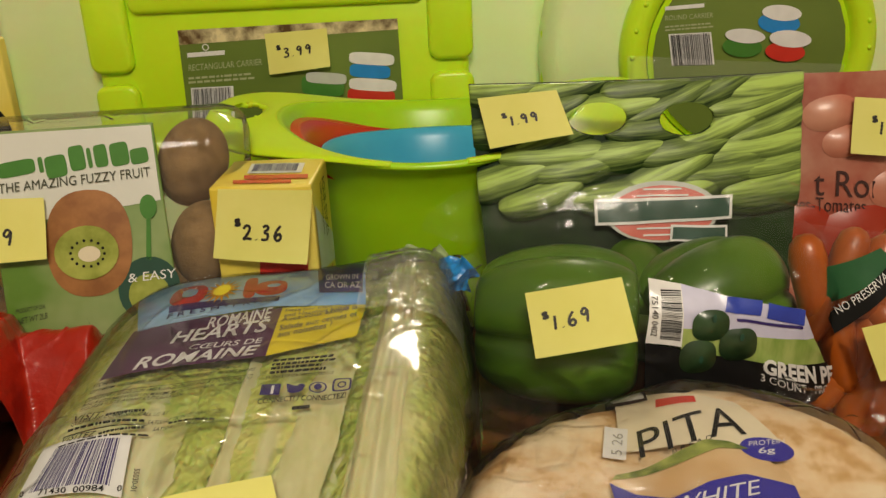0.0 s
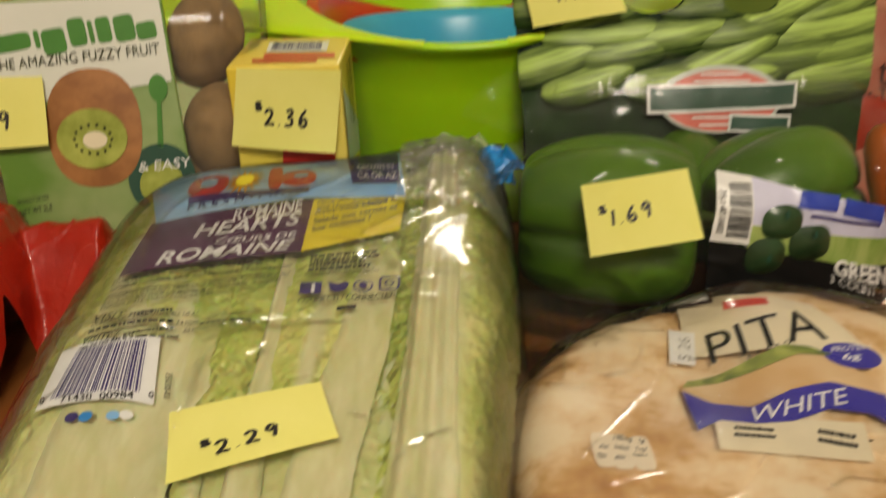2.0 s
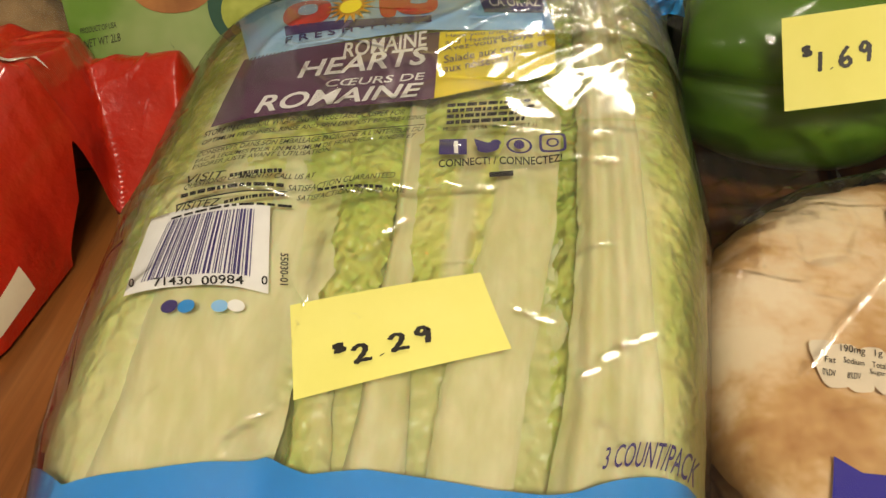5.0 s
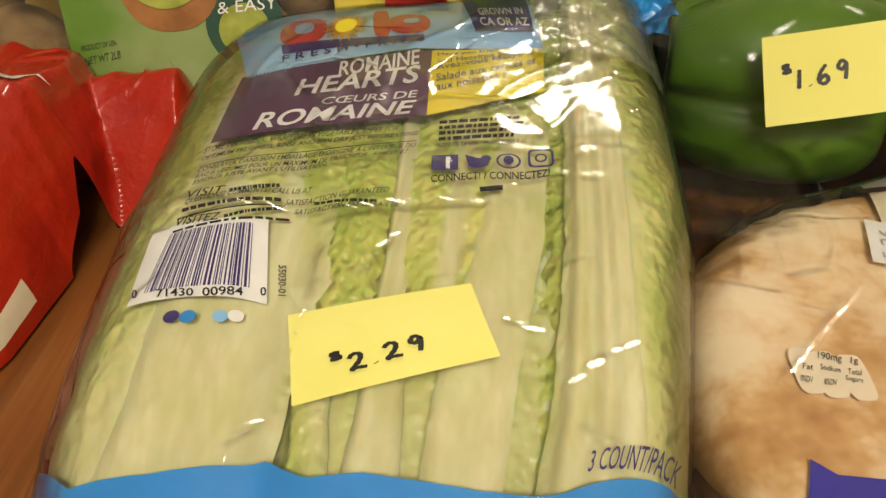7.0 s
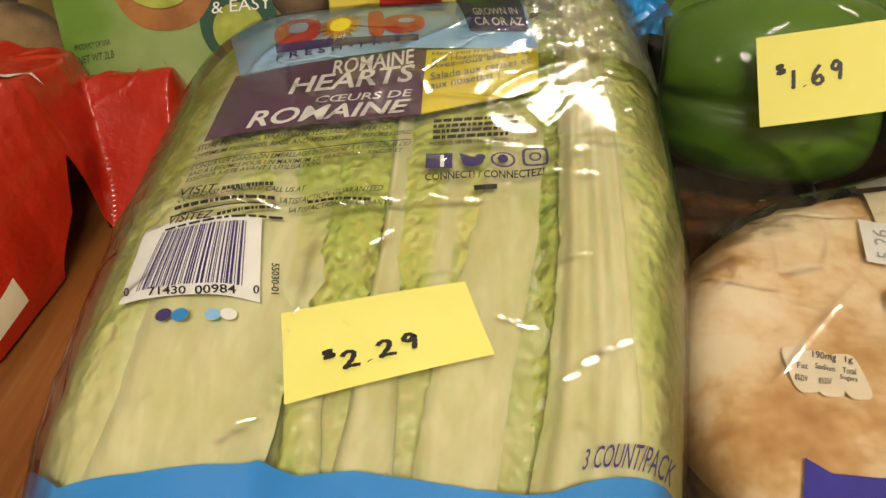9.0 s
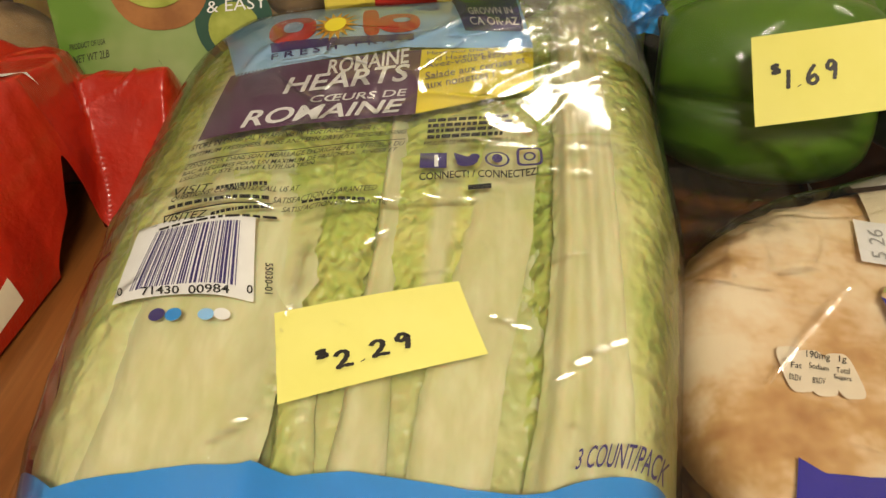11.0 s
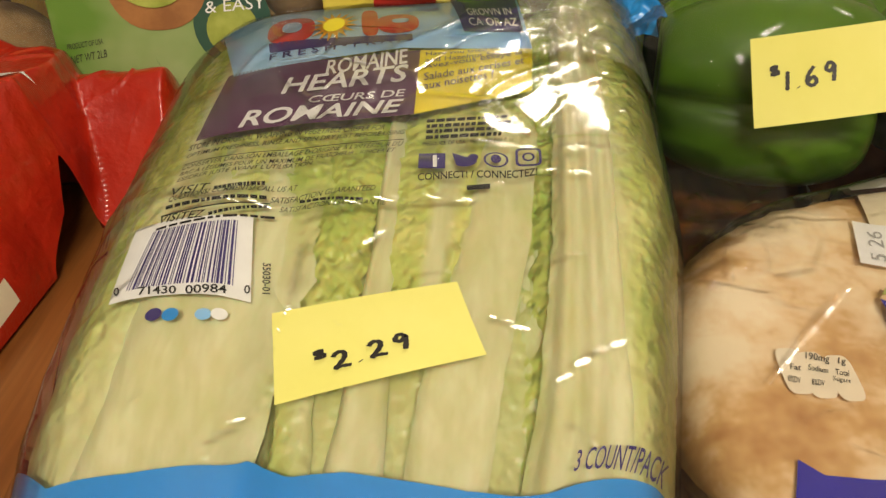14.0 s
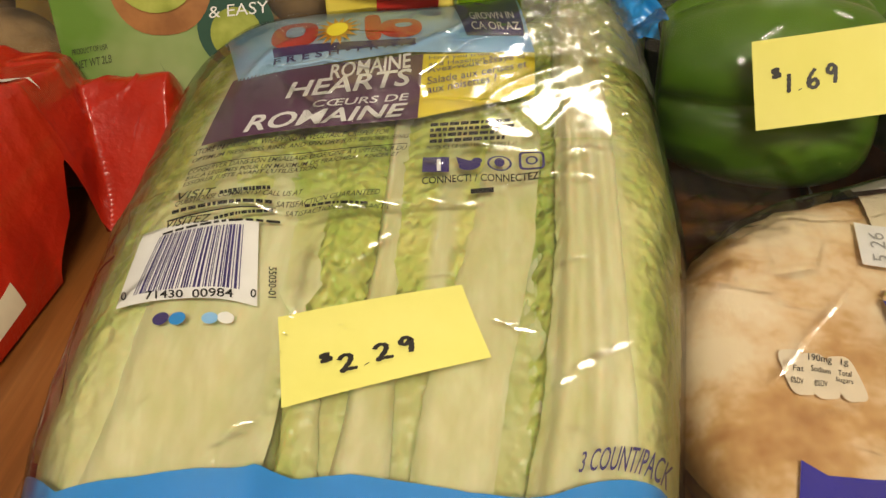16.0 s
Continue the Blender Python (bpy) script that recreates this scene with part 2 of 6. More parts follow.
def rounded(x0, x1, z0, z1, r, y0, y1, lip=0.0, n=8):
    """An upright plate with rounded corners, from y0 (front) to y1, with a softened front edge."""
    bm = bmesh.new()

    def ring(inset, y):
        out = []
        for cx, cz, a in ((x1 - r, z1 - r, 0), (x0 + r, z1 - r, 90), (x0 + r, z0 + r, 180), (x1 - r, z0 + r, 270)):
            for k in range(n + 1):
                t = radians(a + 90 * k / n)
                out.append(bm.verts.new((cx + (r - inset) * math.cos(t), y, cz + (r - inset) * math.sin(t))))
        return out
    rings = [ring(0, y1), ring(0, y0 + lip), ring(lip * 0.3, y0 + lip * 0.3), ring(lip, y0)]
    for a, b in zip(rings, rings[1:]):
        for k in range(len(a)):
            bm.faces.new((a[k], a[(k + 1) % len(a)], b[(k + 1) % len(a)], b[k]))
    bm.faces.new(rings[-1])
    bm.faces.new(rings[0][::-1])
    bmesh.ops.remove_doubles(bm, verts=bm.verts, dist=1e-7)
    bmesh.ops.recalc_face_normals(bm, faces=bm.faces)
    return bm


# ---- prints: flat shapes and words laid on a surface ----
def on_top(height):
    return lambda a, b, lift: Vector((a, b, height(a, b) + lift))


def on_front(depth):
    return lambda a, b, lift: Vector((a, depth(a, b) - lift, b))


def quad_map(q):
    """q: corners bottom left, bottom right, top right, top left."""
    def at(u, v):
        return tuple((q[0][k] * (1 - u) + q[1][k] * u) * (1 - v) + (q[3][k] * (1 - u) + q[2][k] * u) * v for k in (0, 1))
    return at


def patch(name, lay, q, material, parent, lift=0.0006, nu=12, nv=10, label="", shape=None):
    """A printed area over a four-cornered field; shape(u, v) says where it is printed."""
    at = quad_map(q)
    nu = max(nu, min(70, int(math.dist(q[0], q[1]) / 0.0014)))
    nv = max(nv, min(50, int(math.dist(q[0], q[3]) / 0.0014)))
    return part(name, grid(nu, nv, lambda u, v: lay(*at(u, v), lift), shape), material, parent, label)


def blob(name, lay, centre, rx, ry, material, parent, lift=0.0008, angle=0.0, n=28, power=2.0, label="", inner=0.0, dome=0.0):
    """A printed ellipse, or a ring where inner is given."""
    bm = bmesh.new()
    ca, sa = math.cos(radians(angle)), math.sin(radians(angle))
    steps = [inner] + [inner + (1 - inner) * k / 5 for k in range(1, 6)]
    rings = []
    for s in steps:
        ring = []
        for k in range(n):
            t = 2 * math.pi * k / n
            c, d = math.cos(t), math.sin(t)
            a = rx * s * math.copysign(abs(c) ** (2 / power), c)
            b = ry * s * math.copysign(abs(d) ** (2 / power), d)
            ring.append(bm.verts.new(lay(centre[0] + a * ca - b * sa, centre[1] + a * sa + b * ca, lift + dome * (1 - s * s))))
        rings.append(ring)
    for a, b in zip(rings, rings[1:]):
        for k in range(n):
            bm.faces.new((a[k], a[(k + 1) % n], b[(k + 1) % n], b[k]))
    bmesh.ops.remove_doubles(bm, verts=bm.verts, dist=1e-7)
    if name is None:
        return bm
    return part(name, bm, material, parent, label)


def words_mesh(text, bold=0.0, shear=0.0):
    cu = bpy.data.curves.new("words", "FONT")
    cu.body, cu.offset, cu.shear, cu.resolution_u = text, bold, shear, 3
    ob = bpy.data.objects.new("words", cu)
    scene.collection.objects.link(ob)
    dg = bpy.context.evaluated_depsgraph_get()
    dg.update()
    me = bpy.data.meshes.new_from_object(ob.evaluated_get(dg))
    bpy.data.objects.remove(ob)
    bpy.data.curves.remove(cu)
    bm = bmesh.new()
    bm.from_mesh(me)
    bpy.data.meshes.remove(me)
    return bm


def words(text, lay, q, material, parent, lift=0.0013, bold=0.012, shear=0.0, name="lettering", arch=0.0):
    """Lays a line of words into a four-cornered field."""
    bm = words_mesh(text, bold, shear)
    bmesh.ops.triangulate(bm, faces=bm.faces)
    big = math.dist(q[0], q[1]) / max(1, len(text)) > 0.006
    if big:
        bmesh.ops.subdivide_edges(bm, edges=[e for e in bm.edges if e.calc_length() > 0.15], cuts=2)
        bmesh.ops.triangulate(bm, faces=bm.faces)
    xs, ys = [v.co.x for v in bm.verts], [v.co.y for v in bm.verts]
    x0, x1, y0, y1 = min(xs), max(xs), min(ys), max(ys)
    at = quad_map(q)
    for v in bm.verts:
        u, w = (v.co.x - x0) / (x1 - x0), (v.co.y - y0) / (y1 - y0)
        v.co = lay(*at(u, w + arch * 4 * u * (1 - u)), lift)
    return part(name, bm, material, parent, "", False)


def bars(name, lay, q, spans, material, parent, lift=0.001, label="", nv=6):
    """Upright bars across a field; spans are (start, end) from 0 to 1."""
    at = quad_map(q)
    bm = bmesh.new()
    for a, b in spans:
        row = [[bm.verts.new(lay(*at(u, k / nv), lift)) for u in (a, b)] for k in range(nv + 1)]
        for p, r in zip(row, row[1:]):
            bm.faces.new((p[0], p[1], r[1], r[0]))
    return part(name, bm, material, parent, label, False)


def barcode(lay, q, parent, material, seed, n=32, lift=0.001):
    rnd = random.Random(seed)
    spans, u = [], 0.0
    while u < 0.97:
        w = rnd.choice((0.008, 0.008, 0.016, 0.024))
        spans.append((u, min(1, u + w)))
        u += w + rnd.choice((0.008, 0.010, 0.016, 0.022))
    return tagged(bars("barcode", lay, q, spans, material, parent, lift), kind="stuff")


def lines(lay, q, rows, material, parent, lift=0.001, seed=3, name="small_print", full=0.5, ends=0.75):
    """Rows of writing too small to read: plain bars."""
    rnd = random.Random(seed)
    at = quad_map(q)
    bm = bmesh.new()
    for k in range(rows):
        v0, v1 = 1 - (k + 0.78) / rows, 1 - (k + 0.78 - full) / rows
        u, stop = 0.0, rnd.uniform(ends, 1.0)
        while u < stop:
            w = rnd.uniform(0.03, 0.11)
            e = min(stop, u + w)
            bm.faces.new([bm.verts.new(lay(*at(a, b), lift)) for a, b in ((u, v0), (e, v0), (e, v1), (u, v1))])
            u = e + 0.018
    return tagged(part(name, bm, material, parent, "", False), kind="stuff")


STROKES = {
    "0": [((0.5, 1.0), (0.2, 0.6), (0.3, 0.05), (0.7, 0.1), (0.75, 0.7), (0.5, 1.0))],
    "1": [((0.55, 1.0), (0.48, 0.5), (0.38, 0.0))],
    "2": [((0.1, 0.75), (0.35, 0.98), (0.7, 0.9), (0.65, 0.55), (0.2, 0.06), (0.45, 0.12), (1.0, 0.08))],
    "3": [((0.2, 0.88), (0.55, 1.0), (0.75, 0.8), (0.4, 0.55), (0.75, 0.4), (0.65, 0.08), (0.1, 0.05))],
    "6": [((0.7, 1.0), (0.3, 0.6), (0.18, 0.2), (0.5, 0.0), (0.8, 0.2), (0.6, 0.45), (0.25, 0.25))],
    "9": [((0.75, 0.85), (0.45, 1.0), (0.2, 0.7), (0.5, 0.55), (0.75, 0.85), (0.72, 0.45), (0.62, 0.0))],
    ".": [((0.45, 0.06), (0.55, 0.02))],
    "$": [((0.9, 0.85), (0.3, 0.85), (0.3, 0.6), (0.8, 0.5), (0.8, 0.25), (0.1, 0.25)), ((0.6, 1.05), (0.45, 0.05))],
}


def stroke_points(pts, n=7):
    out = []
    P = [pts[0], *pts, pts[-1]]
    for a, b, c, d in zip(P, P[1:], P[2:], P[3:]):
        for k in range(n):
            t = k / n
            out.append(tuple(0.5 * (2 * b[i] + (c[i] - a[i]) * t + (2 * a[i] - 5 * b[i] + 4 * c[i] - d[i]) * t * t + (3 * b[i] - a[i] - 3 * c[i] + d[i]) * t ** 3) for i in (0, 1)))
    return out + [pts[-1]]


def handwriting(text, place, parent, x0, y0, size, slope=0.0, width=0.00072):
    """Pen strokes; place(u, v) in metres on the note gives the spot."""
    bm = bmesh.new()
    x = x0
    for ch in text:
        w, h, up = (0.75, 1.0, 0.0)
        if ch == ".":
            w = 0.28
        if ch == "$":
            w, h, up = 0.50, 0.60, 0.85
        if ch == "1":
            w = 0.40
        for st in STROKES[ch]:
            pts = [(x + p[0] * w * size * 0.9, y0 + (x - x0) * slope + (up + p[1] * h) * size) for p in stroke_points(st)]
            last = None
            for i, p in enumerate(pts):
                a, b = pts[max(0, i - 1)], pts[min(len(pts) - 1, i + 1)]
                d = Vector((b[0] - a[0], b[1] - a[1]))
                d = d.normalized() if d.length > 0 else Vector((1, 0))
                wd = width * (0.55 if i in (0, len(pts) - 1) else 1.0) * (1 + 0.15 * math.sin(i * 1.7))
                pair = [bm.verts.new(place(p[0] - d.y * wd, p[1] + d.x * wd)), bm.verts.new(place(p[0] + d.y * wd, p[1] - d.x * wd))]
                if last:
                    bm.faces.new((last[0], last[1], pair[1], pair[0]))
                last = pair
        x += w * size + size * 0.12
    return part("handwriting", bm, PEN, parent, "black marker figures")


def note(text, corners, what, size=0.0085, x0=0.014, y0=0.013, slope=0.12, curl=0.003):
    """A sticky note: corners bottom left, bottom right, top right, top left; it lifts towards its lower edge."""
    c = [Vector(p) for p in corners]
    nrm = (c[1] - c[0]).cross(c[3] - c[0]).normalized()
    w, h = 0.051, 0.038

    def face(u, v):
        p = (c[0] * (1 - u) + c[1] * u) * (1 - v) + (c[3] * (1 - u) + c[2] * u) * v
        return p + nrm * (0.0008 + curl * (1 - v) ** 2 * (0.6 + 0.6 * u) + 0.0008 * math.sin(u * 3.1))
    ob = thing("sticky_note", sum(c, Vector()) / 4, what, "note", "price notes")
    part("paper", grid(20, 14, face), NOTE, ob)
    if text:
        handwriting(text, lambda a, b: face(a / w, b / h) + nrm * 0.0003, ob, x0, y0, size, slope)
    return ob


# ---- surfaces of the bags and packs (heights over the table, or depths) ----
def smooth(a, b, x):
    t = min(1.0, max(0.0, (x - a) / (b - a)))
    return t * t * (3 - 2 * t)


def ramp(x, pts):
    """Piecewise smooth curve through (x, value) pairs."""
    if x <= pts[0][0]:
        return pts[0][1]
    for (a, va), (b, vb) in zip(pts, pts[1:]):
        if x <= b:
            return va + (vb - va) * (x - a) / (b - a)
    return pts[-1][1]


ROM_LEFT = ((0.14, -0.178), (0.23, -0.196), (0.33, -0.199), (0.40, -0.204), (0.45, -0.202), (0.48, -0.200), (0.51, -0.15))
ROM_RIGHT = ((0.14, -0.022), (0.215, -0.012), (0.26, -0.004), (0.31, 0.005), (0.39, 0.009), (0.45, 0.011), (0.48, 0.002), (0.51, -0.03))
ROM_HIGH = ((0.13, 0.012), (0.16, 0.032), (0.19, 0.052), (0.215, 0.063), (0.25, 0.077), (0.28, 0.085), (0.31, 0.090),
            (0.35, 0.092), (0.40, 0.093), (0.43, 0.091), (0.45, 0.087), (0.468, 0.076), (0.482, 0.056), (0.50, 0.020))


def rom_top(x, y):
    """Upper side of the lettuce bag."""
    y -= 0.11 * (x + 0.105) * smooth(0.38, 0.46, y)
    h = (ramp(y - 0.012, ROM_HIGH) + ramp(y, ROM_HIGH) + ramp(y + 0.012, ROM_HIGH)) / 3
    l, r = ramp(y, ROM_LEFT), ramp(y, ROM_RIGHT)
    s = min(1.0, abs((x - (l + r) / 2) / ((r - l) / 2)))
    flat = 5.0 if x < (l + r) / 2 else 9.0
    dip = 0.004 * math.exp(-((x + 0.122) / 0.010) ** 2) + 0.003 * math.exp(-((x + 0.054) / 0.010) ** 2)
    puff = 0.0075 * math.exp(-((x + 0.018) / 0.034) ** 2 - ((y - 0.432) / 0.030) ** 2)
    return max(0.002, (h + puff) * (1 - s ** flat) ** 0.42 - dip * (1 - smooth(0.275, 0.325, y)))


def pita_top(x, y):
    d = math.hypot((x - 0.090) / 0.1065, (y - 0.268) / 0.1085)
    up = 0.012 * smooth(0.065, 0.11, x) * smooth(0.26, 0.325, y)
    return 0.003 + (0.044 + up) * max(0.0, 1 - d ** 12) ** 0.5 if d < 1 else 0.003


def red_edge(y):
    """Where the red bag ends beside the lettuce."""
    foot = ramp(y, ((0.20, -0.290), (0.27, -0.264), (0.31, -0.251), (0.36, -0.247), (0.375, -0.243)))
    return foot + (-0.192 - foot) * smooth(0.384, 0.408, y)


def red_top(x, y):
    """Red snack bag: a high lobe with a flap beside it."""
    foot = ramp(y, ((0.20, -0.290), (0.27, -0.264), (0.31, -0.251), (0.36, -0.247), (0.385, -0.238), (0.41, -0.234), (0.46, -0.240)))
    wide = ramp(y, ((0.28, 0.040), (0.34, 0.030), (0.385, 0.014), (0.46, 0.014)))
    s = min(1.0, max(0.0, (foot - x) / wide))
    far = 1 - smooth(0.425, 0.465, y)
    lobe = 0.078 * s ** 0.5 * (0.25 + 0.75 * smooth(0.24, 0.385, y)) * far
    flap = 0.066 * smooth(0.386, 0.424, y) ** 0.7 * (1 - smooth(-0.206, -0.192, x)) * far * smooth(-0.262, -0.250, x)
    return 0.002 + max(lobe, flap)


def pepper_front(x, z):
    """Front of the bag of peppers."""
    a, b = (x - 0.100) / 0.105, (z - 0.060) / 0.062
    d = min(1.0, abs(a)) ** 4 + min(1.0, abs(b)) ** 4
    return 0.376 + 0.030 * min(1.2, d) + (0.55 * max(0.0, z - 0.085))


def cuke_front(x, z):
    """Front of the printed bag of cucumbers."""
    return 0.484 + 0.40 * (z - 0.11) + 0.9 * (x - 0.13) ** 2


def tomato_front(x, z):
    return 0.535 + 0.25 * (z - 0.10) + 1.2 * (x - 0.29) ** 2


def kiwi_front(x, z):
    return 0.449 + 0.30 * (z - 0.101) + 0.10 * (x + 0.233)


def carrier_front(x, z):
    return 0.728


def round_front(x, z):
    return 0.690


# ---- room and table ----
def box_part(name, x0, x1, y0, y1, z0, z1, material, label, kind="structure", category="wall"):
    return tagged(part(name, slab(x0, x1, y0, y1, z0, z1), material, None, label, False), label, category, kind=kind)


box_part("floor", -2.6, 2.6, -2.0, 3.2, -0.80, -0.75, FLOOR, "brown floor of the room", category="floor")
box_part("ceiling", -2.6, 2.6, -2.0, 3.2, 1.65, 1.70, CEIL, "white painted ceiling of the room", category="ceiling")
box_part("wall_north", -2.6, 2.6, 3.2, 3.3, -0.75, 1.65, WALL, "cream painted wall of the room")
box_part("wall_south", -2.6, 2.6, -2.1, -2.0, -0.75, 1.65, WALL, "cream painted wall of the room")
box_part("wall_west", -2.7, -2.6, -2.0, 3.2, -0.75, 1.65, WALL, "cream painted wall of the room")
box_part("wall_east", 2.6, 2.7, -2.0, 3.2, -0.75, 1.65, WALL, "cream painted wall of the room")

table = thing("table", (0, 0.5, -0.75), "brown wooden table with a visible grain, covered with groceries", "table")
for k in range(8):
    part("plank", slab(-0.80 + 0.20 * k + 0.0006, -0.60 + 0.20 * k - 0.0006, -0.15, 1.05, -0.03, 0.0, 0.0012, 2), WOOD, table, "", False)
for x in (-0.72, 0.72):
    for y in (-0.07, 0.97):
        part("leg", slab(x - 0.03, x + 0.03, y - 0.03, y + 0.03, -0.75, -0.031, 0.004), WOOD, table, "", False)


# ---- romaine hearts in their bag ----
def leaf_mat():
    """Romaine leaf: pale rib along the middle, crinkled yellow-green blade."""
    m, nt, b, out = nodes_of("romaine_leaf")
    uv = nt.nodes.new("ShaderNodeUVMap")
    uv.uv_map = "UVMap"
    sep = nt.nodes.new("ShaderNodeSeparateXYZ")
    link(nt, uv.outputs[0], sep.inputs[0])

    def op(kind, a, c=0.0, d=None):
        n = nt.nodes.new("ShaderNodeMath")
        n.operation = kind
        for s, val in zip(n.inputs, (a, c, d)):
            if val is None:
                continue
            if isinstance(val, (int, float)):
                s.default_value = val
            else:
                link(nt, val, s)
        return n.outputs[0]
    big = noise_node(nt, 38, 5, 0.6)
    fine = noise_node(nt, 210, 5, 0.65, stretch=(1, 0.22, 1))
    across = op("ABSOLUTE", op("SUBTRACT", sep.outputs[0], 0.5))
    width = op("MULTIPLY_ADD", sep.outputs[1], -0.34, 0.36)
    edge = op("ADD", op("SUBTRACT", across, width), op("MULTIPLY_ADD", big.outputs[0], 0.30, -0.15))
    mask = op("MULTIPLY_ADD", edge, 5.0, 0.25)
    blade = ramp_node(nt, op("ADD", op("MULTIPLY", sep.outputs[1], 0.30), op("MULTIPLY", big.outputs[0], 0.75)),
                      ((0.25, (0.64, 0.63, 0.25)), (0.48, (0.52, 0.58, 0.17)), (0.76, (0.30, 0.41, 0.06))))
    rib = ramp_node(nt, fine.outputs[0], ((0.3, (0.63, 0.64, 0.31)), (0.50, (0.69, 0.69, 0.39)), (0.7, (0.77, 0.76, 0.51))))
    mx = nt.nodes.new("ShaderNodeMix")
    mx.data_type, mx.clamp_factor = "RGBA", True
    link(nt, mask, mx.inputs[0])
    link(nt, rib.outputs[0], mx.inputs[6])
    link(nt, blade.outputs[0], mx.inputs[7])
    link(nt, mx.outputs[2], b.inputs["Base Color"])
    b.inputs["Roughness"].default_value = 0.42
    b.inputs["Subsurface Weight"].default_value, b.inputs["Subsurface Scale"].default_value = 0.25, 0.004
    crinkle = nt.nodes.new("ShaderNodeTexVoronoi")
    crinkle.feature, crinkle.inputs["Scale"].default_value = "SMOOTH_F1", 150
    tc = nt.nodes.new("ShaderNodeTexCoord")
    link(nt, tc.outputs["Object"], crinkle.inputs["Vector"])
    relief = op("ADD", op("MULTIPLY", op("MINIMUM", op("MAXIMUM", mask, 0.0), 1.0), crinkle.outputs[0]), op("MULTIPLY", fine.outputs[0], 0.20))
    bump_on(nt, b, relief, 0.9, 0.0045)
    return m


LEAF = leaf_mat()


def romaine_heart(label, base, tip, wide, leaves, seed):
    """leaves: rows of (angle, span, layer, start, end, frill)."""
    ob = thing("romaine_heart", (base, 0.17, 0.0), label, "lettuce", "romaine hearts")

    def axis(v):
        y = 0.150 + 0.318 * v
        x = base + (tip - base) * v + 0.003 * math.sin(v * 5 + seed)
        top = rom_top(x, y) - 0.0120
        rz = max(0.010, (top - 0.006) / 2)
        rx = wide * (0.62 + 0.42 * smooth(0, 0.35, v) + 0.16 * smooth(0.50, 0.72, v) - 0.10 * smooth(0.88, 1, v))
        return x, y, 0.006 + rz, rx, rz

    def leaf(phi, span, layer, v0, v1, frill, k):
        def at(u, w):
            v = v0 + (v1 - v0) * w
            x, y, zc, rx, rz = axis(v)
            a = (u - 0.5) * 2
            wave = 1 + 0.10 * frill * noise.noise(Vector((w * 13, k * 3.1, 2 + (a > 0)))) + 0.05 * frill * noise.noise(Vector((w * 40, k, 5 + (a > 0))))
            sp = span * (0.62 + 0.50 * smooth(0, 0.5, w) - 0.35 * smooth(0.86, 1, w)) * wave
            t = radians(phi + a * sp)
            rib = 1 - smooth(0.25, 0.62 - 0.30 * w, abs(a))
            blade = (1 - rib) * (0.2 + 0.8 * smooth(0.1, 0.6, w))
            q = Vector((a * 5 + k * 7, w * 16, seed * 5))
            crisp = noise.noise(q) * 0.0016 + (0.5 - abs(noise.noise(q * 1.9))) * 0.0036 + noise.noise(q * 5.0) * 0.0013 - 0.0012
            grow = layer * 0.0017 - 0.0048 + rib * (0.0010 + 0.0004 * math.cos(a * 17 + k)) + crisp * blade * (0.5 + frill)
            grow += 0.0008 * noise.noise(Vector((w * 7, a * 2, k + 9)))
            # a fuller, squarer cross-section, pressed flat by the bag
            s, c = math.sin(t), math.cos(t)
            s, c = math.copysign(abs(s) ** 0.66, s), math.copysign(abs(c) ** 0.64, c)
            px, pz = x + (rx + grow) * s, zc + (rz + grow) * c
            return Vector((px, y, min(pz, rom_top(px, y) - 0.0105 + 0.25 * min(0.0, grow))))
        bm = grid(56, 150, at)
        if abs(phi) >= 60:
            uv = bm.loops.layers.uv["UVMap"]
            for f in bm.faces:
                for lp in f.loops:
                    lp[uv].uv.x = 0.70 + 0.30 * lp[uv].uv.x
        part("leaf", bm, LEAF, ob)
    for k, row in enumerate(leaves):
        leaf(*row, k)
    core = grid(28, 40, lambda u, v: Vector((axis(v * 0.97)[0] + (axis(v)[3] - 0.009) * math.sin(u * 2 * math.pi), axis(v)[1],
                                            axis(v)[2] + (axis(v)[4] - 0.009) * math.cos(u * 2 * math.pi))))
    part("core", core, LEAF, ob)
    return ob


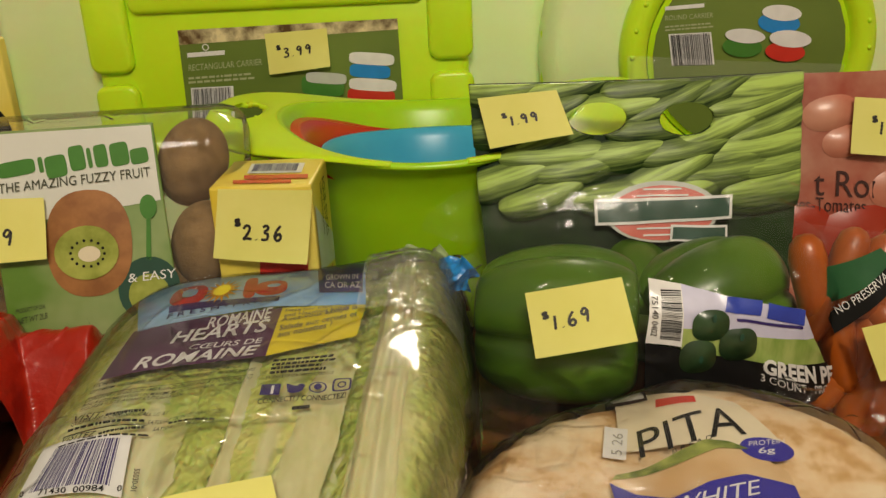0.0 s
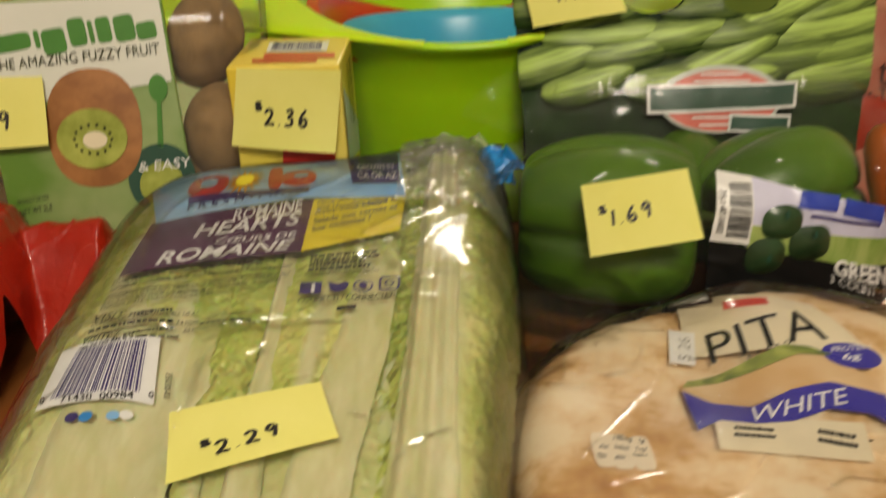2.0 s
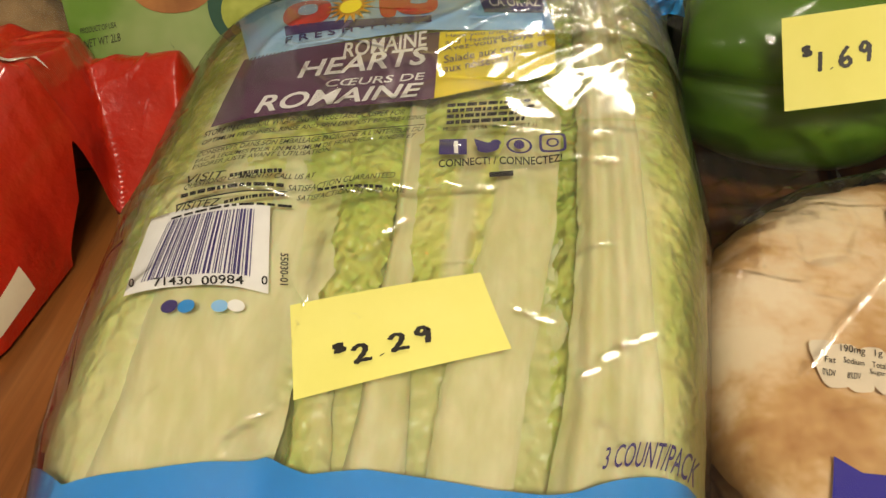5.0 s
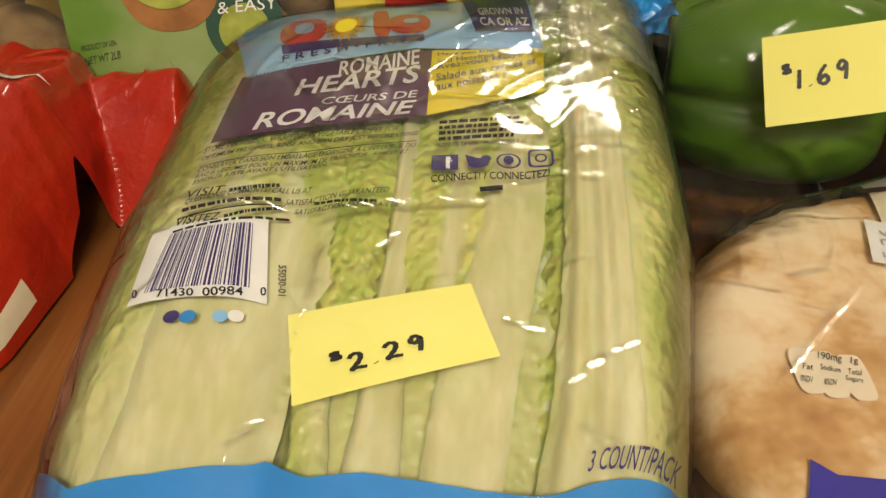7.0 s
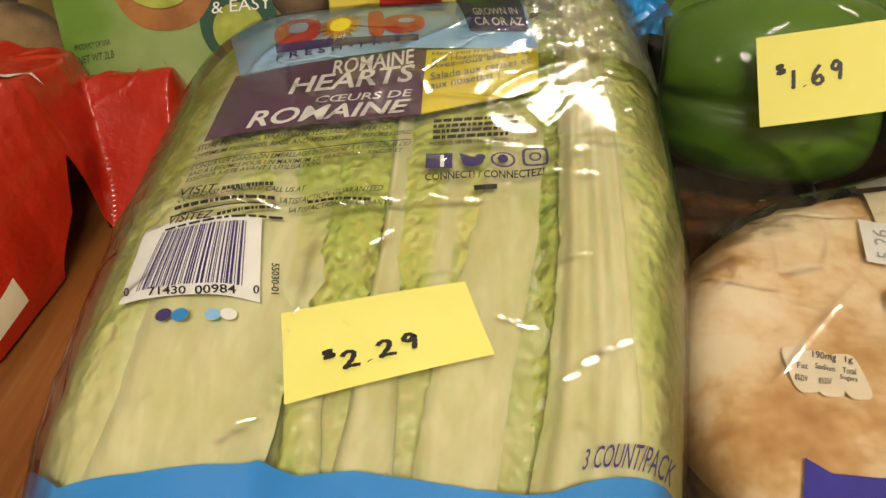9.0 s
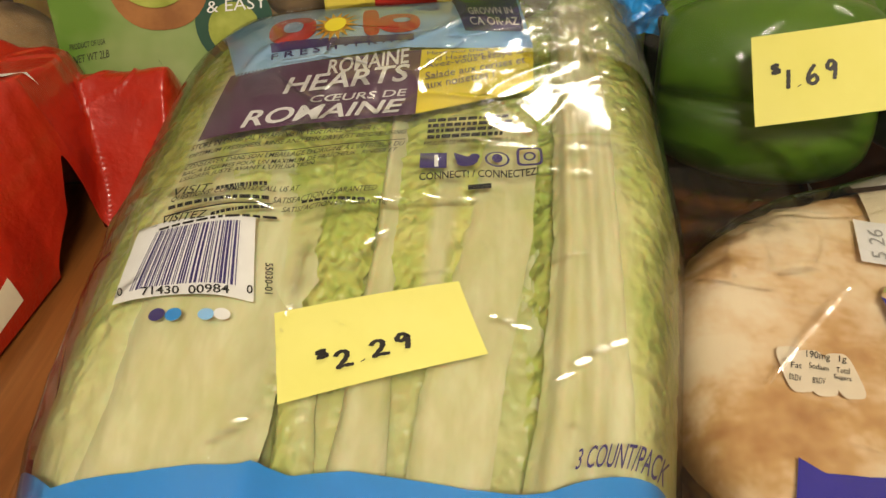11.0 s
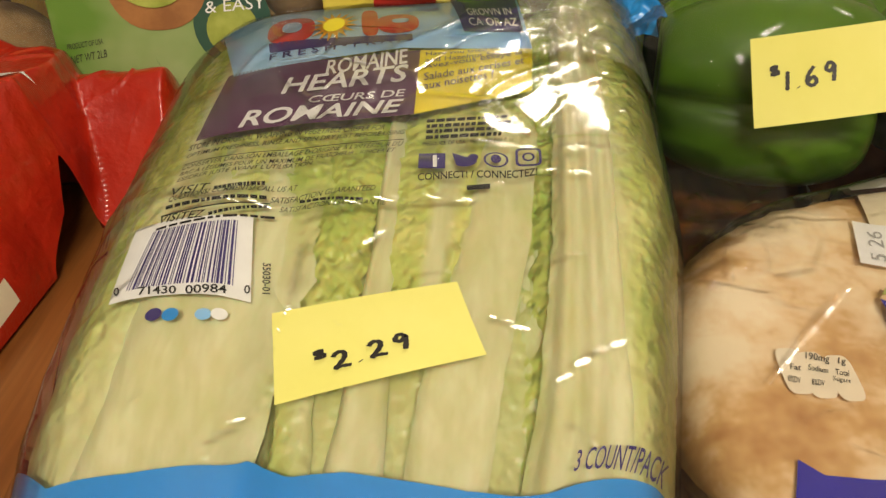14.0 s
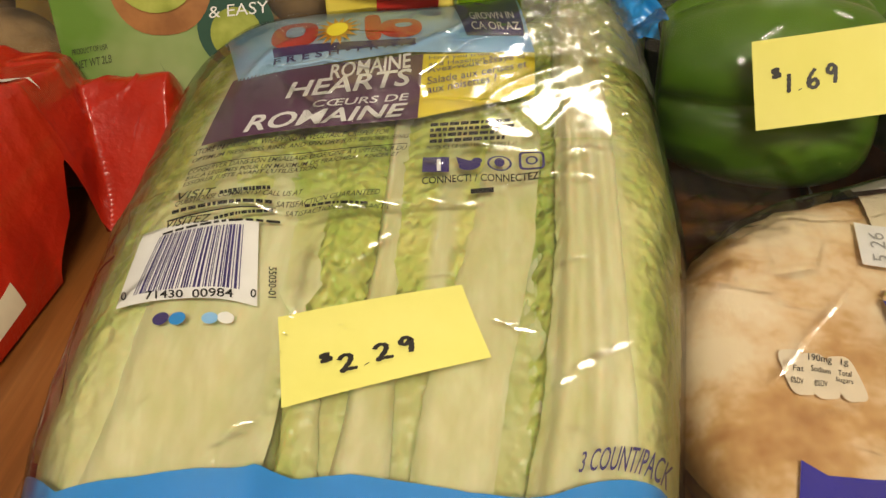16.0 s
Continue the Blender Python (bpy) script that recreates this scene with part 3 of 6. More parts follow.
def leaf_skin():
    """Romaine leaf: the first map holds how leafy (0 rib, 1 blade) and how far along the leaf a spot is."""
    m, nt, b, out = nodes_of("romaine_skin")
    uv = nt.nodes.new("ShaderNodeUVMap")
    uv.uv_map = "UVMap"
    sep = nt.nodes.new("ShaderNodeSeparateXYZ")
    link(nt, uv.outputs[0], sep.inputs[0])

    def op(kind, a, c=0.0, d=0.0):
        n = nt.nodes.new("ShaderNodeMath")
        n.operation = kind
        for sock, val in zip(n.inputs, (a, c, d)):
            if isinstance(val, (int, float)):
                sock.default_value = val
            else:
                link(nt, val, sock)
        return n.outputs[0]
    cloud = noise_node(nt, 55, 5, 0.6)
    grain = noise_node(nt, 190, 5, 0.6, stretch=(1, 0.10, 1))
    veins = noise_node(nt, 70, 3, 0.5, stretch=(1, 0.07, 1))
    leafy = op("ADD", sep.outputs[0], op("MULTIPLY_ADD", cloud.outputs[0], 0.5, -0.25))
    rib = ramp_node(nt, op("ADD", op("MULTIPLY", grain.outputs[0], 0.5), op("MULTIPLY", veins.outputs[0], 0.5)),
                    ((0.36, (0.55, 0.54, 0.24)), (0.50, (0.64, 0.62, 0.34)), (0.62, (0.73, 0.71, 0.45))))
    blade = ramp_node(nt, op("ADD", op("MULTIPLY", sep.outputs[1], 0.22), op("MULTIPLY", cloud.outputs[0], 0.85)),
                      ((0.30, (0.66, 0.65, 0.20)), (0.50, (0.52, 0.57, 0.13)), (0.74, (0.33, 0.44, 0.06))))
    mx = nt.nodes.new("ShaderNodeMix")
    mx.data_type, mx.clamp_factor = "RGBA", True
    link(nt, op("MULTIPLY_ADD", leafy, 1.25, -0.12), mx.inputs[0])
    link(nt, rib.outputs[0], mx.inputs[6])
    link(nt, blade.outputs[0], mx.inputs[7])
    link(nt, mx.outputs[2], b.inputs["Base Color"])
    b.inputs["Roughness"].default_value = 0.38
    b.inputs["Subsurface Weight"].default_value, b.inputs["Subsurface Scale"].default_value = 0.25, 0.004
    cells = nt.nodes.new("ShaderNodeTexVoronoi")
    cells.feature, cells.inputs["Scale"].default_value = "SMOOTH_F1", 280
    tc = nt.nodes.new("ShaderNodeTexCoord")
    link(nt, tc.outputs["Object"], cells.inputs["Vector"])
    relief = op("ADD", op("MULTIPLY", op("MINIMUM", op("MAXIMUM", leafy, 0.0), 1.0), cells.outputs[0]), op("MULTIPLY", veins.outputs[0], 0.22))
    bump_on(nt, b, relief, 0.8, 0.0036)
    return m


LEAF_SKIN = leaf_skin()


def outer_leaf(ob, left, right, y0, y1, leafy, sink=0.0, droop=0.003, ridges=0, frill=0.0, seed=0, nu=36, nv=150):
    """A leaf pressed flat under the film, between two side edges given as (y, x); leafy(a, y) is 0 on the rib and 1 on the blade, a from -1 to 1."""
    def at(u, v):
        y = y0 + (y1 - y0) * v
        a = 2 * u - 1
        l, r = ramp(y, left), ramp(y, right)
        x = l + (r - l) * u
        m = min(1.0, max(0.0, leafy(a, y)))
        x += frill * a * abs(a) * (noise.noise(Vector((y * 90, seed, a > 0))) + 0.6 * noise.noise(Vector((y * 260, seed, 4 + (a > 0)))))
        tip = min(smooth(0, 0.05, v), smooth(0, 0.05, 1 - v))
        q = Vector((x * 150, y * 130, seed * 3.7))
        crisp = (0.30 - abs(noise.noise(q))) * 0.0034 + (0.25 - abs(noise.noise(q * 2.3))) * 0.0020
        z = -0.0026 - sink - droop * abs(a) ** 3.5 - 0.004 * (1 - tip)
        z += crisp * m - 0.0007 * m
        if ridges:
            z += 0.0011 * (1 - m) * math.cos(a * math.pi * ridges + 0.6 * noise.noise(Vector((y * 14, seed, 1))) + seed) - 0.0008
        z += 0.0007 * noise.noise(Vector((x * 50, y * 12, seed)))
        return Vector((x, y, rom_top(x, y) + min(z, -0.0011)))
    bm = grid(nu, nv, at)
    uv = bm.loops.layers.uv["UVMap"]
    for f in bm.faces:
        for lp in f.loops:
            u, v = lp[uv].uv
            lp[uv].uv = (min(1.0, max(0.0, leafy(2 * u - 1, y0 + (y1 - y0) * v))), v)
    part("leaf", bm, LEAF_SKIN, ob)


heart_one = romaine_heart("pale yellow-green romaine heart with a green crinkled edge", -0.154, -0.166, 0.039,
              [(-85, 60, 0, 0.0, 1.0, 1.0), (60, 60, 0, 0.05, 0.99, 0.8), (-5, 66, 0.8, 0.0, 0.99, 0.8), (-42, 50, 1.6, 0.0, 0.96, 0.6), (22, 46, 2.4, 0.0, 0.76, 0.2)], 1)
heart_two = romaine_heart("pale romaine heart with broad white ribs and frilly leaves", -0.092, -0.086, 0.035,
              [(-80, 60, 0, 0.0, 1.0, 1.2), (80, 55, 0, 0.0, 1.0, 0.6), (-34, 56, 0.8, 0.0, 0.99, 1.3), (-4, 44, 1.5, 0.05, 1.0, 1.0), (44, 56, 2.6, 0.0, 0.92, 0.15)], 2)
heart_three = romaine_heart("pale romaine heart with smooth ribs and a crinkled side", -0.038, -0.024, 0.031,
              [(85, 60, 0, 0.0, 1.0, 1.2), (-70, 60, 0, 0.0, 1.0, 0.8), (52, 50, 0.9, 0.0, 1.0, 1.3), (-34, 50, 1.4, 0.0, 0.98, 0.3), (6, 44, 2.3, 0.0, 0.95, 0.2)], 3)

# left heart: crinkled side, leafy top, a broad smooth rib over both
outer_leaf(heart_one, ((0.145, -0.186), (0.23, -0.190), (0.33, -0.193), (0.40, -0.197), (0.455, -0.195)), ((0.145, -0.160), (0.46, -0.150)), 0.145, 0.470,
           lambda a, y: 0.25 + 0.7 * smooth(0.20, 0.30, y) - 0.25 * smooth(0.0, 0.8, a), 0.0018, 0.002, 0, 0.0016, 1)
outer_leaf(heart_one, ((0.25, -0.174), (0.30, -0.180), (0.46, -0.182)), ((0.25, -0.108), (0.32, -0.104), (0.46, -0.112)), 0.255, 0.468,
           lambda a, y: 0.10 + 0.85 * smooth(0.05, 0.22, abs(a + 0.40)) * smooth(0.26, 0.33, y), 0.0008, 0.003, 0, 0.0022, 2, 48)
outer_leaf(heart_one, ((0.145, -0.180), (0.213, -0.1735), (0.231, -0.1675), (0.259, -0.165), (0.292, -0.161), (0.345, -0.148)),
           ((0.145, -0.1255), (0.216, -0.1215), (0.228, -0.1195), (0.251, -0.116), (0.270, -0.1135), (0.295, -0.1135), (0.345, -0.128)), 0.145, 0.345,
           lambda a, y: 0.65 * smooth(0.285, 0.335, y) + 0.5 * smooth(0.72, 1.0, abs(a)) * smooth(0.20, 0.26, y), 0.0, 0.0040, 2, 0.0008, 3, 44)
# middle heart: a frilly leaf, a narrow rib, a curled blade and a long smooth leaf
outer_leaf(heart_two, ((0.145, -0.117), (0.46, -0.112)), ((0.145, -0.058), (0.30, -0.046), (0.46, -0.044)), 0.145, 0.470,
           lambda a, y: 0.42 + 0.50 * smooth(0.23, 0.31, y), 0.0058, 0.003, 2, 0.0, 4, 44)
outer_leaf(heart_two, ((0.196, -0.1185), (0.235, -0.1165)), ((0.196, -0.104), (0.235, -0.107)), 0.196, 0.238, lambda a, y: 0.55 - 0.3 * a, 0.0018, 0.003, 0, 0.0012, 5, 18, 40)
outer_leaf(heart_two, ((0.235, -0.1125), (0.280, -0.1140), (0.345, -0.112)), ((0.235, -0.100), (0.280, -0.0955), (0.345, -0.094)), 0.236, 0.345,
           lambda a, y: 0.95, 0.0009, 0.003, 0, 0.0026, 6, 26, 90)
outer_leaf(heart_two, ((0.24, -0.092), (0.46, -0.094)), ((0.24, -0.066), (0.29, -0.056), (0.33, -0.048), (0.46, -0.046)), 0.245, 0.468,
           lambda a, y: 0.9 - 0.75 * (1 - smooth(0.08, 0.30, abs(a + 0.05))) * (1 - smooth(0.30, 0.36, y)), 0.0010, 0.003, 0, 0.0028, 7, 40)
outer_leaf(heart_two, ((0.145, -0.107), (0.215, -0.1030), (0.229, -0.1002), (0.259, -0.0975), (0.279, -0.0955), (0.345, -0.096)),
           ((0.145, -0.088), (0.229, -0.0876), (0.259, -0.0880), (0.345, -0.0885)), 0.145, 0.380, lambda a, y: 0.5 * smooth(0.32, 0.37, y), 0.0002, 0.0045, 1, 0.0, 8, 20)
outer_leaf(heart_two, ((0.145, -0.087), (0.212, -0.0825), (0.229, -0.0805), (0.259, -0.0748), (0.283, -0.0693), (0.330, -0.064), (0.375, -0.060)),
           ((0.145, -0.0650), (0.210, -0.0625), (0.231, -0.0593), (0.249, -0.0562), (0.282, -0.0500), (0.330, -0.046), (0.375, -0.052)), 0.145, 0.372,
           lambda a, y: 0.18 * smooth(0.23, 0.28, y) + 0.55 * smooth(0.31, 0.365, y) + 0.35 * smooth(0.8, 1.0, -a) * smooth(0.2, 0.25, y), 0.0, 0.0022, 1, 0.0006, 9, 30)
# right heart: leafy depth at the gap, ridged rib, crinkled far side
outer_leaf(heart_three, ((0.145, -0.062), (0.30, -0.050), (0.46, -0.048)), ((0.145, -0.020), (0.46, -0.010)), 0.145, 0.470, lambda a, y: 0.95, 0.0075, 0.003, 0, 0.002, 10, 40)
outer_leaf(heart_three, ((0.145, -0.032), (0.29, -0.027), (0.46, -0.024)), ((0.145, -0.024), (0.215, -0.015), (0.26, -0.008), (0.31, 0.000), (0.39, 0.003), (0.45, 0.004)), 0.145, 0.470,
           lambda a, y: 0.30 + 0.45 * smooth(-0.9, -0.2, a) * smooth(0.19, 0.27, y), 0.0006, 0.002, 0, 0.0012, 11, 40)
outer_leaf(heart_three, ((0.145, -0.0600), (0.210, -0.0555), (0.232, -0.0500), (0.249, -0.0475), (0.282, -0.0440), (0.337, -0.0410), (0.45, -0.036)),
           ((0.145, -0.0225), (0.219, -0.0225), (0.253, -0.0237), (0.290, -0.0222), (0.380, -0.0190), (0.45, -0.020)), 0.145, 0.458,
           lambda a, y: 0.45 * smooth(0.36, 0.45, y) + 0.35 * smooth(0.75, 1.0, abs(a)), 0.0, 0.0034, 3, 0.0008, 12, 44)

# sharp folds of the film: from, to
FOLDS = (((-0.1915, 0.3012), (-0.1162, 0.2837)), ((-0.1160, 0.2825), (-0.0650, 0.2864)), ((-0.1000, 0.2588), (-0.0911, 0.2741)), ((-0.1186, 0.2248), (-0.1319, 0.2133)),
         ((-0.0453, 0.2311), (-0.0277, 0.2427)), ((-0.0628, 0.2479), (-0.0533, 0.2457)), ((-0.0417, 0.2217), (-0.0349, 0.2158)), ((-0.0588, 0.4039), (-0.0231, 0.3993)),
         ((-0.1463, 0.2289), (-0.1539, 0.2231)), ((-0.1139, 0.2511), (-0.1123, 0.2748)))


def loose_folds(count, x0, x1, y0, y1, seed, most=0.030):
    """Short random creases of a film."""
    rnd = random.Random(seed)
    out = []
    for _ in range(count):
        x, y, t, n = rnd.uniform(x0, x1), rnd.uniform(y0, y1), rnd.gauss(0.5, 0.7), rnd.uniform(0.006, most)
        out.append(((x, y), (x + n * math.cos(t), y + n * math.sin(t))))
    return tuple(out)


ROM_LOOSE = loose_folds(34, -0.20, -0.01, 0.17, 0.33, 21) + loose_folds(16, -0.06, 0.0, 0.33, 0.46, 22)


def fold_height(x, y, folds):
    h = 0.0
    for (ax, ay), (bx, by) in folds:
        dx, dy = bx - ax, by - ay
        n = dx * dx + dy * dy
        t = min(1.0, max(0.0, ((x - ax) * dx + (y - ay) * dy) / n))
        d = math.hypot(x - ax - t * dx, y - ay - t * dy)
        if d < 0.006:
            h = max(h, math.exp(-(d / 0.0016) ** 2) * (1 - abs(2 * t - 1) ** 4))
    return h


def rom_film(x, y):
    w = 0.0006 * noise.noise(Vector((x * 30 + y * 16, y * 18, 3))) + 0.00018 * noise.noise(Vector((x * 95, y * 70 - x * 40, 1)))
    crease = 1 - abs(noise.noise(Vector((x * 17 - y * 9, y * 11 + x * 9, 7)))) * 12
    return rom_top(x, y) + 0.0020 + w + 0.0006 * max(0.0, crease) + 0.0014 * fold_height(x, y, FOLDS) + 0.0010 * fold_height(x, y, ROM_LOOSE)


def rom_print(x, y):
    """The printed film lies smoother than its clear outer skin."""
    return rom_top(x, y) + 0.0003 + 0.0003 * noise.noise(Vector((x * 26 + y * 12, y * 15, 3)))


bag = thing("lettuce_bag", (-0.105, 0.30, 0.0), "clear plastic bag of three romaine hearts with plum and yellow print", "lettuce bag")


def rom_sheet(u, v):
    y = 0.138 + (0.506 - 0.138) * v
    l, r = ramp(y, ROM_LEFT), ramp(y, ROM_RIGHT)
    c, h = (l + r) / 2, (r - l) / 2
    s = math.copysign(1 - (1 - abs(2 * u - 1)) ** 1.6, 2 * u - 1)
    x = c + h * s * 1.004
    return Vector((x, y, rom_film(x, y) - 0.0003))


part("film", grid(210, 300, rom_sheet), FILM, bag, "clear crinkled plastic film")
part("underside", grid(2, 20, lambda u, v: Vector((ramp(0.138 + 0.35 * v, ROM_LEFT) * (1 - u) + ramp(0.138 + 0.35 * v, ROM_RIGHT) * u, 0.138 + 0.35 * v, 0.0012))), FILM, bag)
part("side_fin", grid(16, 90, lambda u, v: Vector((ramp(0.15 + 0.27 * v, ROM_LEFT) - 0.004 - 0.020 * u * math.sin(v * math.pi) ** 0.5 + 0.006, 0.15 + 0.27 * v,
                                                   0.030 - 0.024 * u + 0.0025 * noise.noise(Vector((u * 3, v * 16, 4)))))), FILM, bag, "loose clear film at the side")
# extra sheet over the right heart; its milky colour paints the glare
part("glare_film", grid(60, 60, lambda u, v: Vector((-0.050 + 0.052 * u, 0.372 + 0.090 * v, rom_film(-0.050 + 0.052 * u, 0.372 + 0.090 * v) + 0.0022 + 0.0014 * noise.noise(Vector((u * 7, v * 9, 2))) + 0.0006 * noise.noise(Vector((u * 19, v * 21, 6)))))), FILM_GLARE_HAZE, bag, "added crinkled film, its white haze standing for glare")
ROM = lambda a, b, lift: Vector((a, b, rom_print(a, b) + 0.6 * lift))


def glint_fold(height, a, b, slope, seed, width=0.0022, step=0.0045):
    """Glints along a crease of film: an added row of small flat facets, tilted to mirror the far lamp; slope: how the
    facets lie, dz by x and by y.
    """
    rnd = random.Random(seed)
    bm = bmesh.new()
    along = Vector((b[0] - a[0], b[1] - a[1]))
    n = max(2, int(along.length / step))
    d = along.normalized()
    for k in range(n):
        wide, taper = width * rnd.uniform(0.55, 1.0), 0.35 + 0.65 * math.sin(math.pi * (k + 0.5) / n)
        sx, sy = slope[0] + rnd.uniform(-0.05, 0.05), slope[1] + rnd.uniform(-0.05, 0.05)
        mid = Vector(a) + along * ((k + 0.5) / n)
        ring = []
        for i in range(8):
            t = 2 * math.pi * i / 8
            u, w = math.cos(t) * step * 0.70 * rnd.uniform(0.8, 1.1), math.sin(t) * wide * taper * 0.5
            x, y = u * d.x - w * d.y, u * d.y + w * d.x
            ring.append(bm.verts.new((mid.x + x, mid.y + y, height(mid.x, mid.y) + 0.0012 + sx * x + sy * y)))
        bm.faces.new(ring)
    return bm


# facet tilts picked so that the far lamp glints towards the camera
RIGHT_LIE, MID_LIE, GAP_LIE = (-0.04, -0.13), (-0.35, -0.03), (-0.37, -0.15)
for k, (a, b, lie, wide) in enumerate((((-0.0460, 0.2305), (-0.0275, 0.2432), RIGHT_LIE, 0.0036), ((-0.0620, 0.2482), (-0.0515, 0.2452), RIGHT_LIE, 0.0026), ((-0.0430, 0.2215), (-0.0360, 0.2150), RIGHT_LIE, 0.0016),
                                       ((-0.1130, 0.2840), (-0.0580, 0.2884), MID_LIE, 0.0011), ((-0.1756, 0.2910), (-0.1350, 0.2865), MID_LIE, 0.0014), ((-0.1010, 0.2590), (-0.0905, 0.2745), MID_LIE, 0.0016),
                                       ((-0.1140, 0.2630), (-0.1170, 0.2300), GAP_LIE, 0.0024), ((-0.1185, 0.2270), (-0.1320, 0.2150), GAP_LIE, 0.0022))):
    part("glint_facets", glint_fold(rom_film, a, b, lie, 60 + k, wide), FILM, bag, "", False)


def crumple(place, size, turn, seed):
    """A gathered end of plastic film."""
    m = pose(*place, *turn)

    def at(u, v):
        r = size * (0.15 + 0.85 * v)
        t = (u - 0.5) * 2.2
        z = 0.30 * size * noise.noise(Vector((u * 5, v * 2, seed))) + 0.06 * size * noise.noise(Vector((u * 13, v * 6, seed)))
        return m @ Vector((r * math.sin(t), r * math.cos(t), z * (0.3 + v)))
    return grid(40, 24, at)


# first tail carries the painted white glare of the bag's end
part("tail", crumple((-0.030, 0.446, 0.078), 0.030, (30, 0, -60), 3), FILM_GLARE_WHITE, bag, "gathered clear film end")
part("tail", crumple((-0.010, 0.428, 0.076), 0.030, (40, 0, -75), 13), FILM, bag, "gathered clear film end")
part("tail", crumple((-0.008, 0.430, 0.080), 0.021, (45, 10, -62), 5), BLUE, bag, "gathered blue film end")
part("tail", crumple((-0.196, 0.452, 0.058), 0.024, (35, 0, 78), 7), FILM, bag, "gathered clear film end")
part("tail", crumple((-0.198, 0.452, 0.060), 0.016, (40, 0, 70), 9), PALEBLUE, bag, "gathered blue film end")
patch("print_field", ROM, ((-0.1553, 0.3662), (-0.0945, 0.3852), (-0.1140, 0.6357), (-0.2537, 0.6435)), PALEBLUE, bag, 0.0006, 16, 12, "pale blue printed band")
patch("print_field", ROM, ((-0.0945, 0.3852), (-0.0459, 0.3819), (-0.0698, 0.6366), (-0.1140, 0.6357)), PALEBLUE, bag, 0.0006, 14, 12)
plum = patch("plum_panel", ROM, ((-0.1577, 0.3225), (-0.0867, 0.3334), (-0.0878, 0.3830), (-0.1578, 0.3680)), PURPLE, bag, 0.0006, 20, 10, "plum printed panel")
yellow_field = patch("yellow_panel", ROM, ((-0.0867, 0.3334), (-0.0474, 0.3486), (-0.0459, 0.3827), (-0.0878, 0.3830)), YELLOW, bag, 0.0006, 16, 10, "yellow printed panel")
words("ROMAINE", ROM, ((-0.1206, 0.3619), (-0.0918, 0.3704), (-0.0925, 0.3836), (-0.1214, 0.3742)), WHITE, plum, bold=0.018)
words("HEARTS", ROM, ((-0.1341, 0.3478), (-0.0915, 0.3560), (-0.0911, 0.3701), (-0.1340, 0.3604)), WHITE, plum, bold=0.020, shear=0.06)
words("CŒURS DE", ROM, ((-0.1236, 0.3411), (-0.0907, 0.3451), (-0.0907, 0.3502), (-0.1234, 0.3461)), WHITE, plum, bold=0.012, shear=0.10)
words("ROMAINE", ROM, ((-0.1442, 0.3263), (-0.0915, 0.3343), (-0.0906, 0.3434), (-0.1442, 0.3372)), WHITE, plum, bold=0.020, shear=0.14)
words("F R E S H • F R A I S", ROM, ((-0.1441, 0.3761), (-0.0911, 0.3913), (-0.0915, 0.3971), (-0.1450, 0.3816)), NAVY, bag, bold=0.01, arch=0.08)
patch("stripe", ROM, ((-0.1453, 0.3832), (-0.0916, 0.3925), (-0.0920, 0.3983), (-0.1479, 0.3925)), NAVY, bag, 0.001, 14, 3)
blob("emblem", ROM, (-0.1415, 0.4062), 0.0095, 0.0150, RED, bag, 0.001, 8, 28, 2.6)
blob("emblem", ROM, (-0.1415, 0.4080), 0.0040, 0.0065, PALEBLUE, bag, 0.0014, 8, 20, 2.4)
blob("emblem", ROM, (-0.1105, 0.4136), 0.0034, 0.0170, RED, bag, 0.001, 8, 28, 3.4)
blob("emblem", ROM, (-0.0988, 0.4110), 0.0085, 0.0118, RED, bag, 0.001, 8, 28, 2.4)
blob("emblem", ROM, (-0.0980, 0.4135), 0.0035, 0.0028, PALEBLUE, bag, 0.0014, 8, 20, 2.4)
SUN = ink("orange_yellow_print", (0.80, 0.42, 0.01))


def sun_rays(centre, rx, ry, n=16):
    bm = bmesh.new()
    ring = [bm.verts.new(ROM(centre[0] + rx * k * math.cos(math.pi * i / n), centre[1] + ry * k * math.sin(math.pi * i / n), 0.0018))
            for i in range(2 * n) for k in (1.0 if i % 2 == 0 else 0.52,)]
    mid = bm.verts.new(ROM(*centre, 0.0018))
    for i in range(2 * n):
        bm.faces.new((mid, ring[i], ring[(i + 1) % (2 * n)]))
    return bm


part("sun_emblem", sun_rays((-0.1243, 0.4080), 0.0098, 0.0180), SUN, bag, "orange printed sun with rays")
blob("sun_emblem", ROM, (-0.1243, 0.4080), 0.0042, 0.0082, YELLOW, bag, 0.0022)
navy_field = patch("navy_panel", ROM, ((-0.0717, 0.3994), (-0.0488, 0.3958), (-0.0522, 0.4427), (-0.1091, 0.6272)), NAVY, bag, 0.0010, 6, 6, "navy printed panel")
words("GROWN IN", ROM, ((-0.0705, 0.4165), (-0.0527, 0.4129), (-0.0535, 0.4209), (-0.0719, 0.4267)), WHITE, navy_field, 0.0014)
words("CA OR AZ", ROM, ((-0.0695, 0.4047), (-0.0505, 0.4012), (-0.0512, 0.4091), (-0.0707, 0.4139)), WHITE, navy_field, 0.0014)
words("Have you tried Cherry", ROM, ((-0.0853, 0.3763), (-0.0506, 0.3805), (-0.0505, 0.3841), (-0.0855, 0.3802)), NAVY, yellow_field, bold=0.0)
words("and Hazelnut Salad?", ROM, ((-0.0852, 0.3713), (-0.0539, 0.3773), (-0.0538, 0.3810), (-0.0854, 0.3749)), NAVY, yellow_field, bold=0.0)
words("Avez-vous essayé la", ROM, ((-0.0852, 0.3643), (-0.0498, 0.3754), (-0.0496, 0.3814), (-0.0856, 0.3702)), NAVY, yellow_field, bold=0.0)
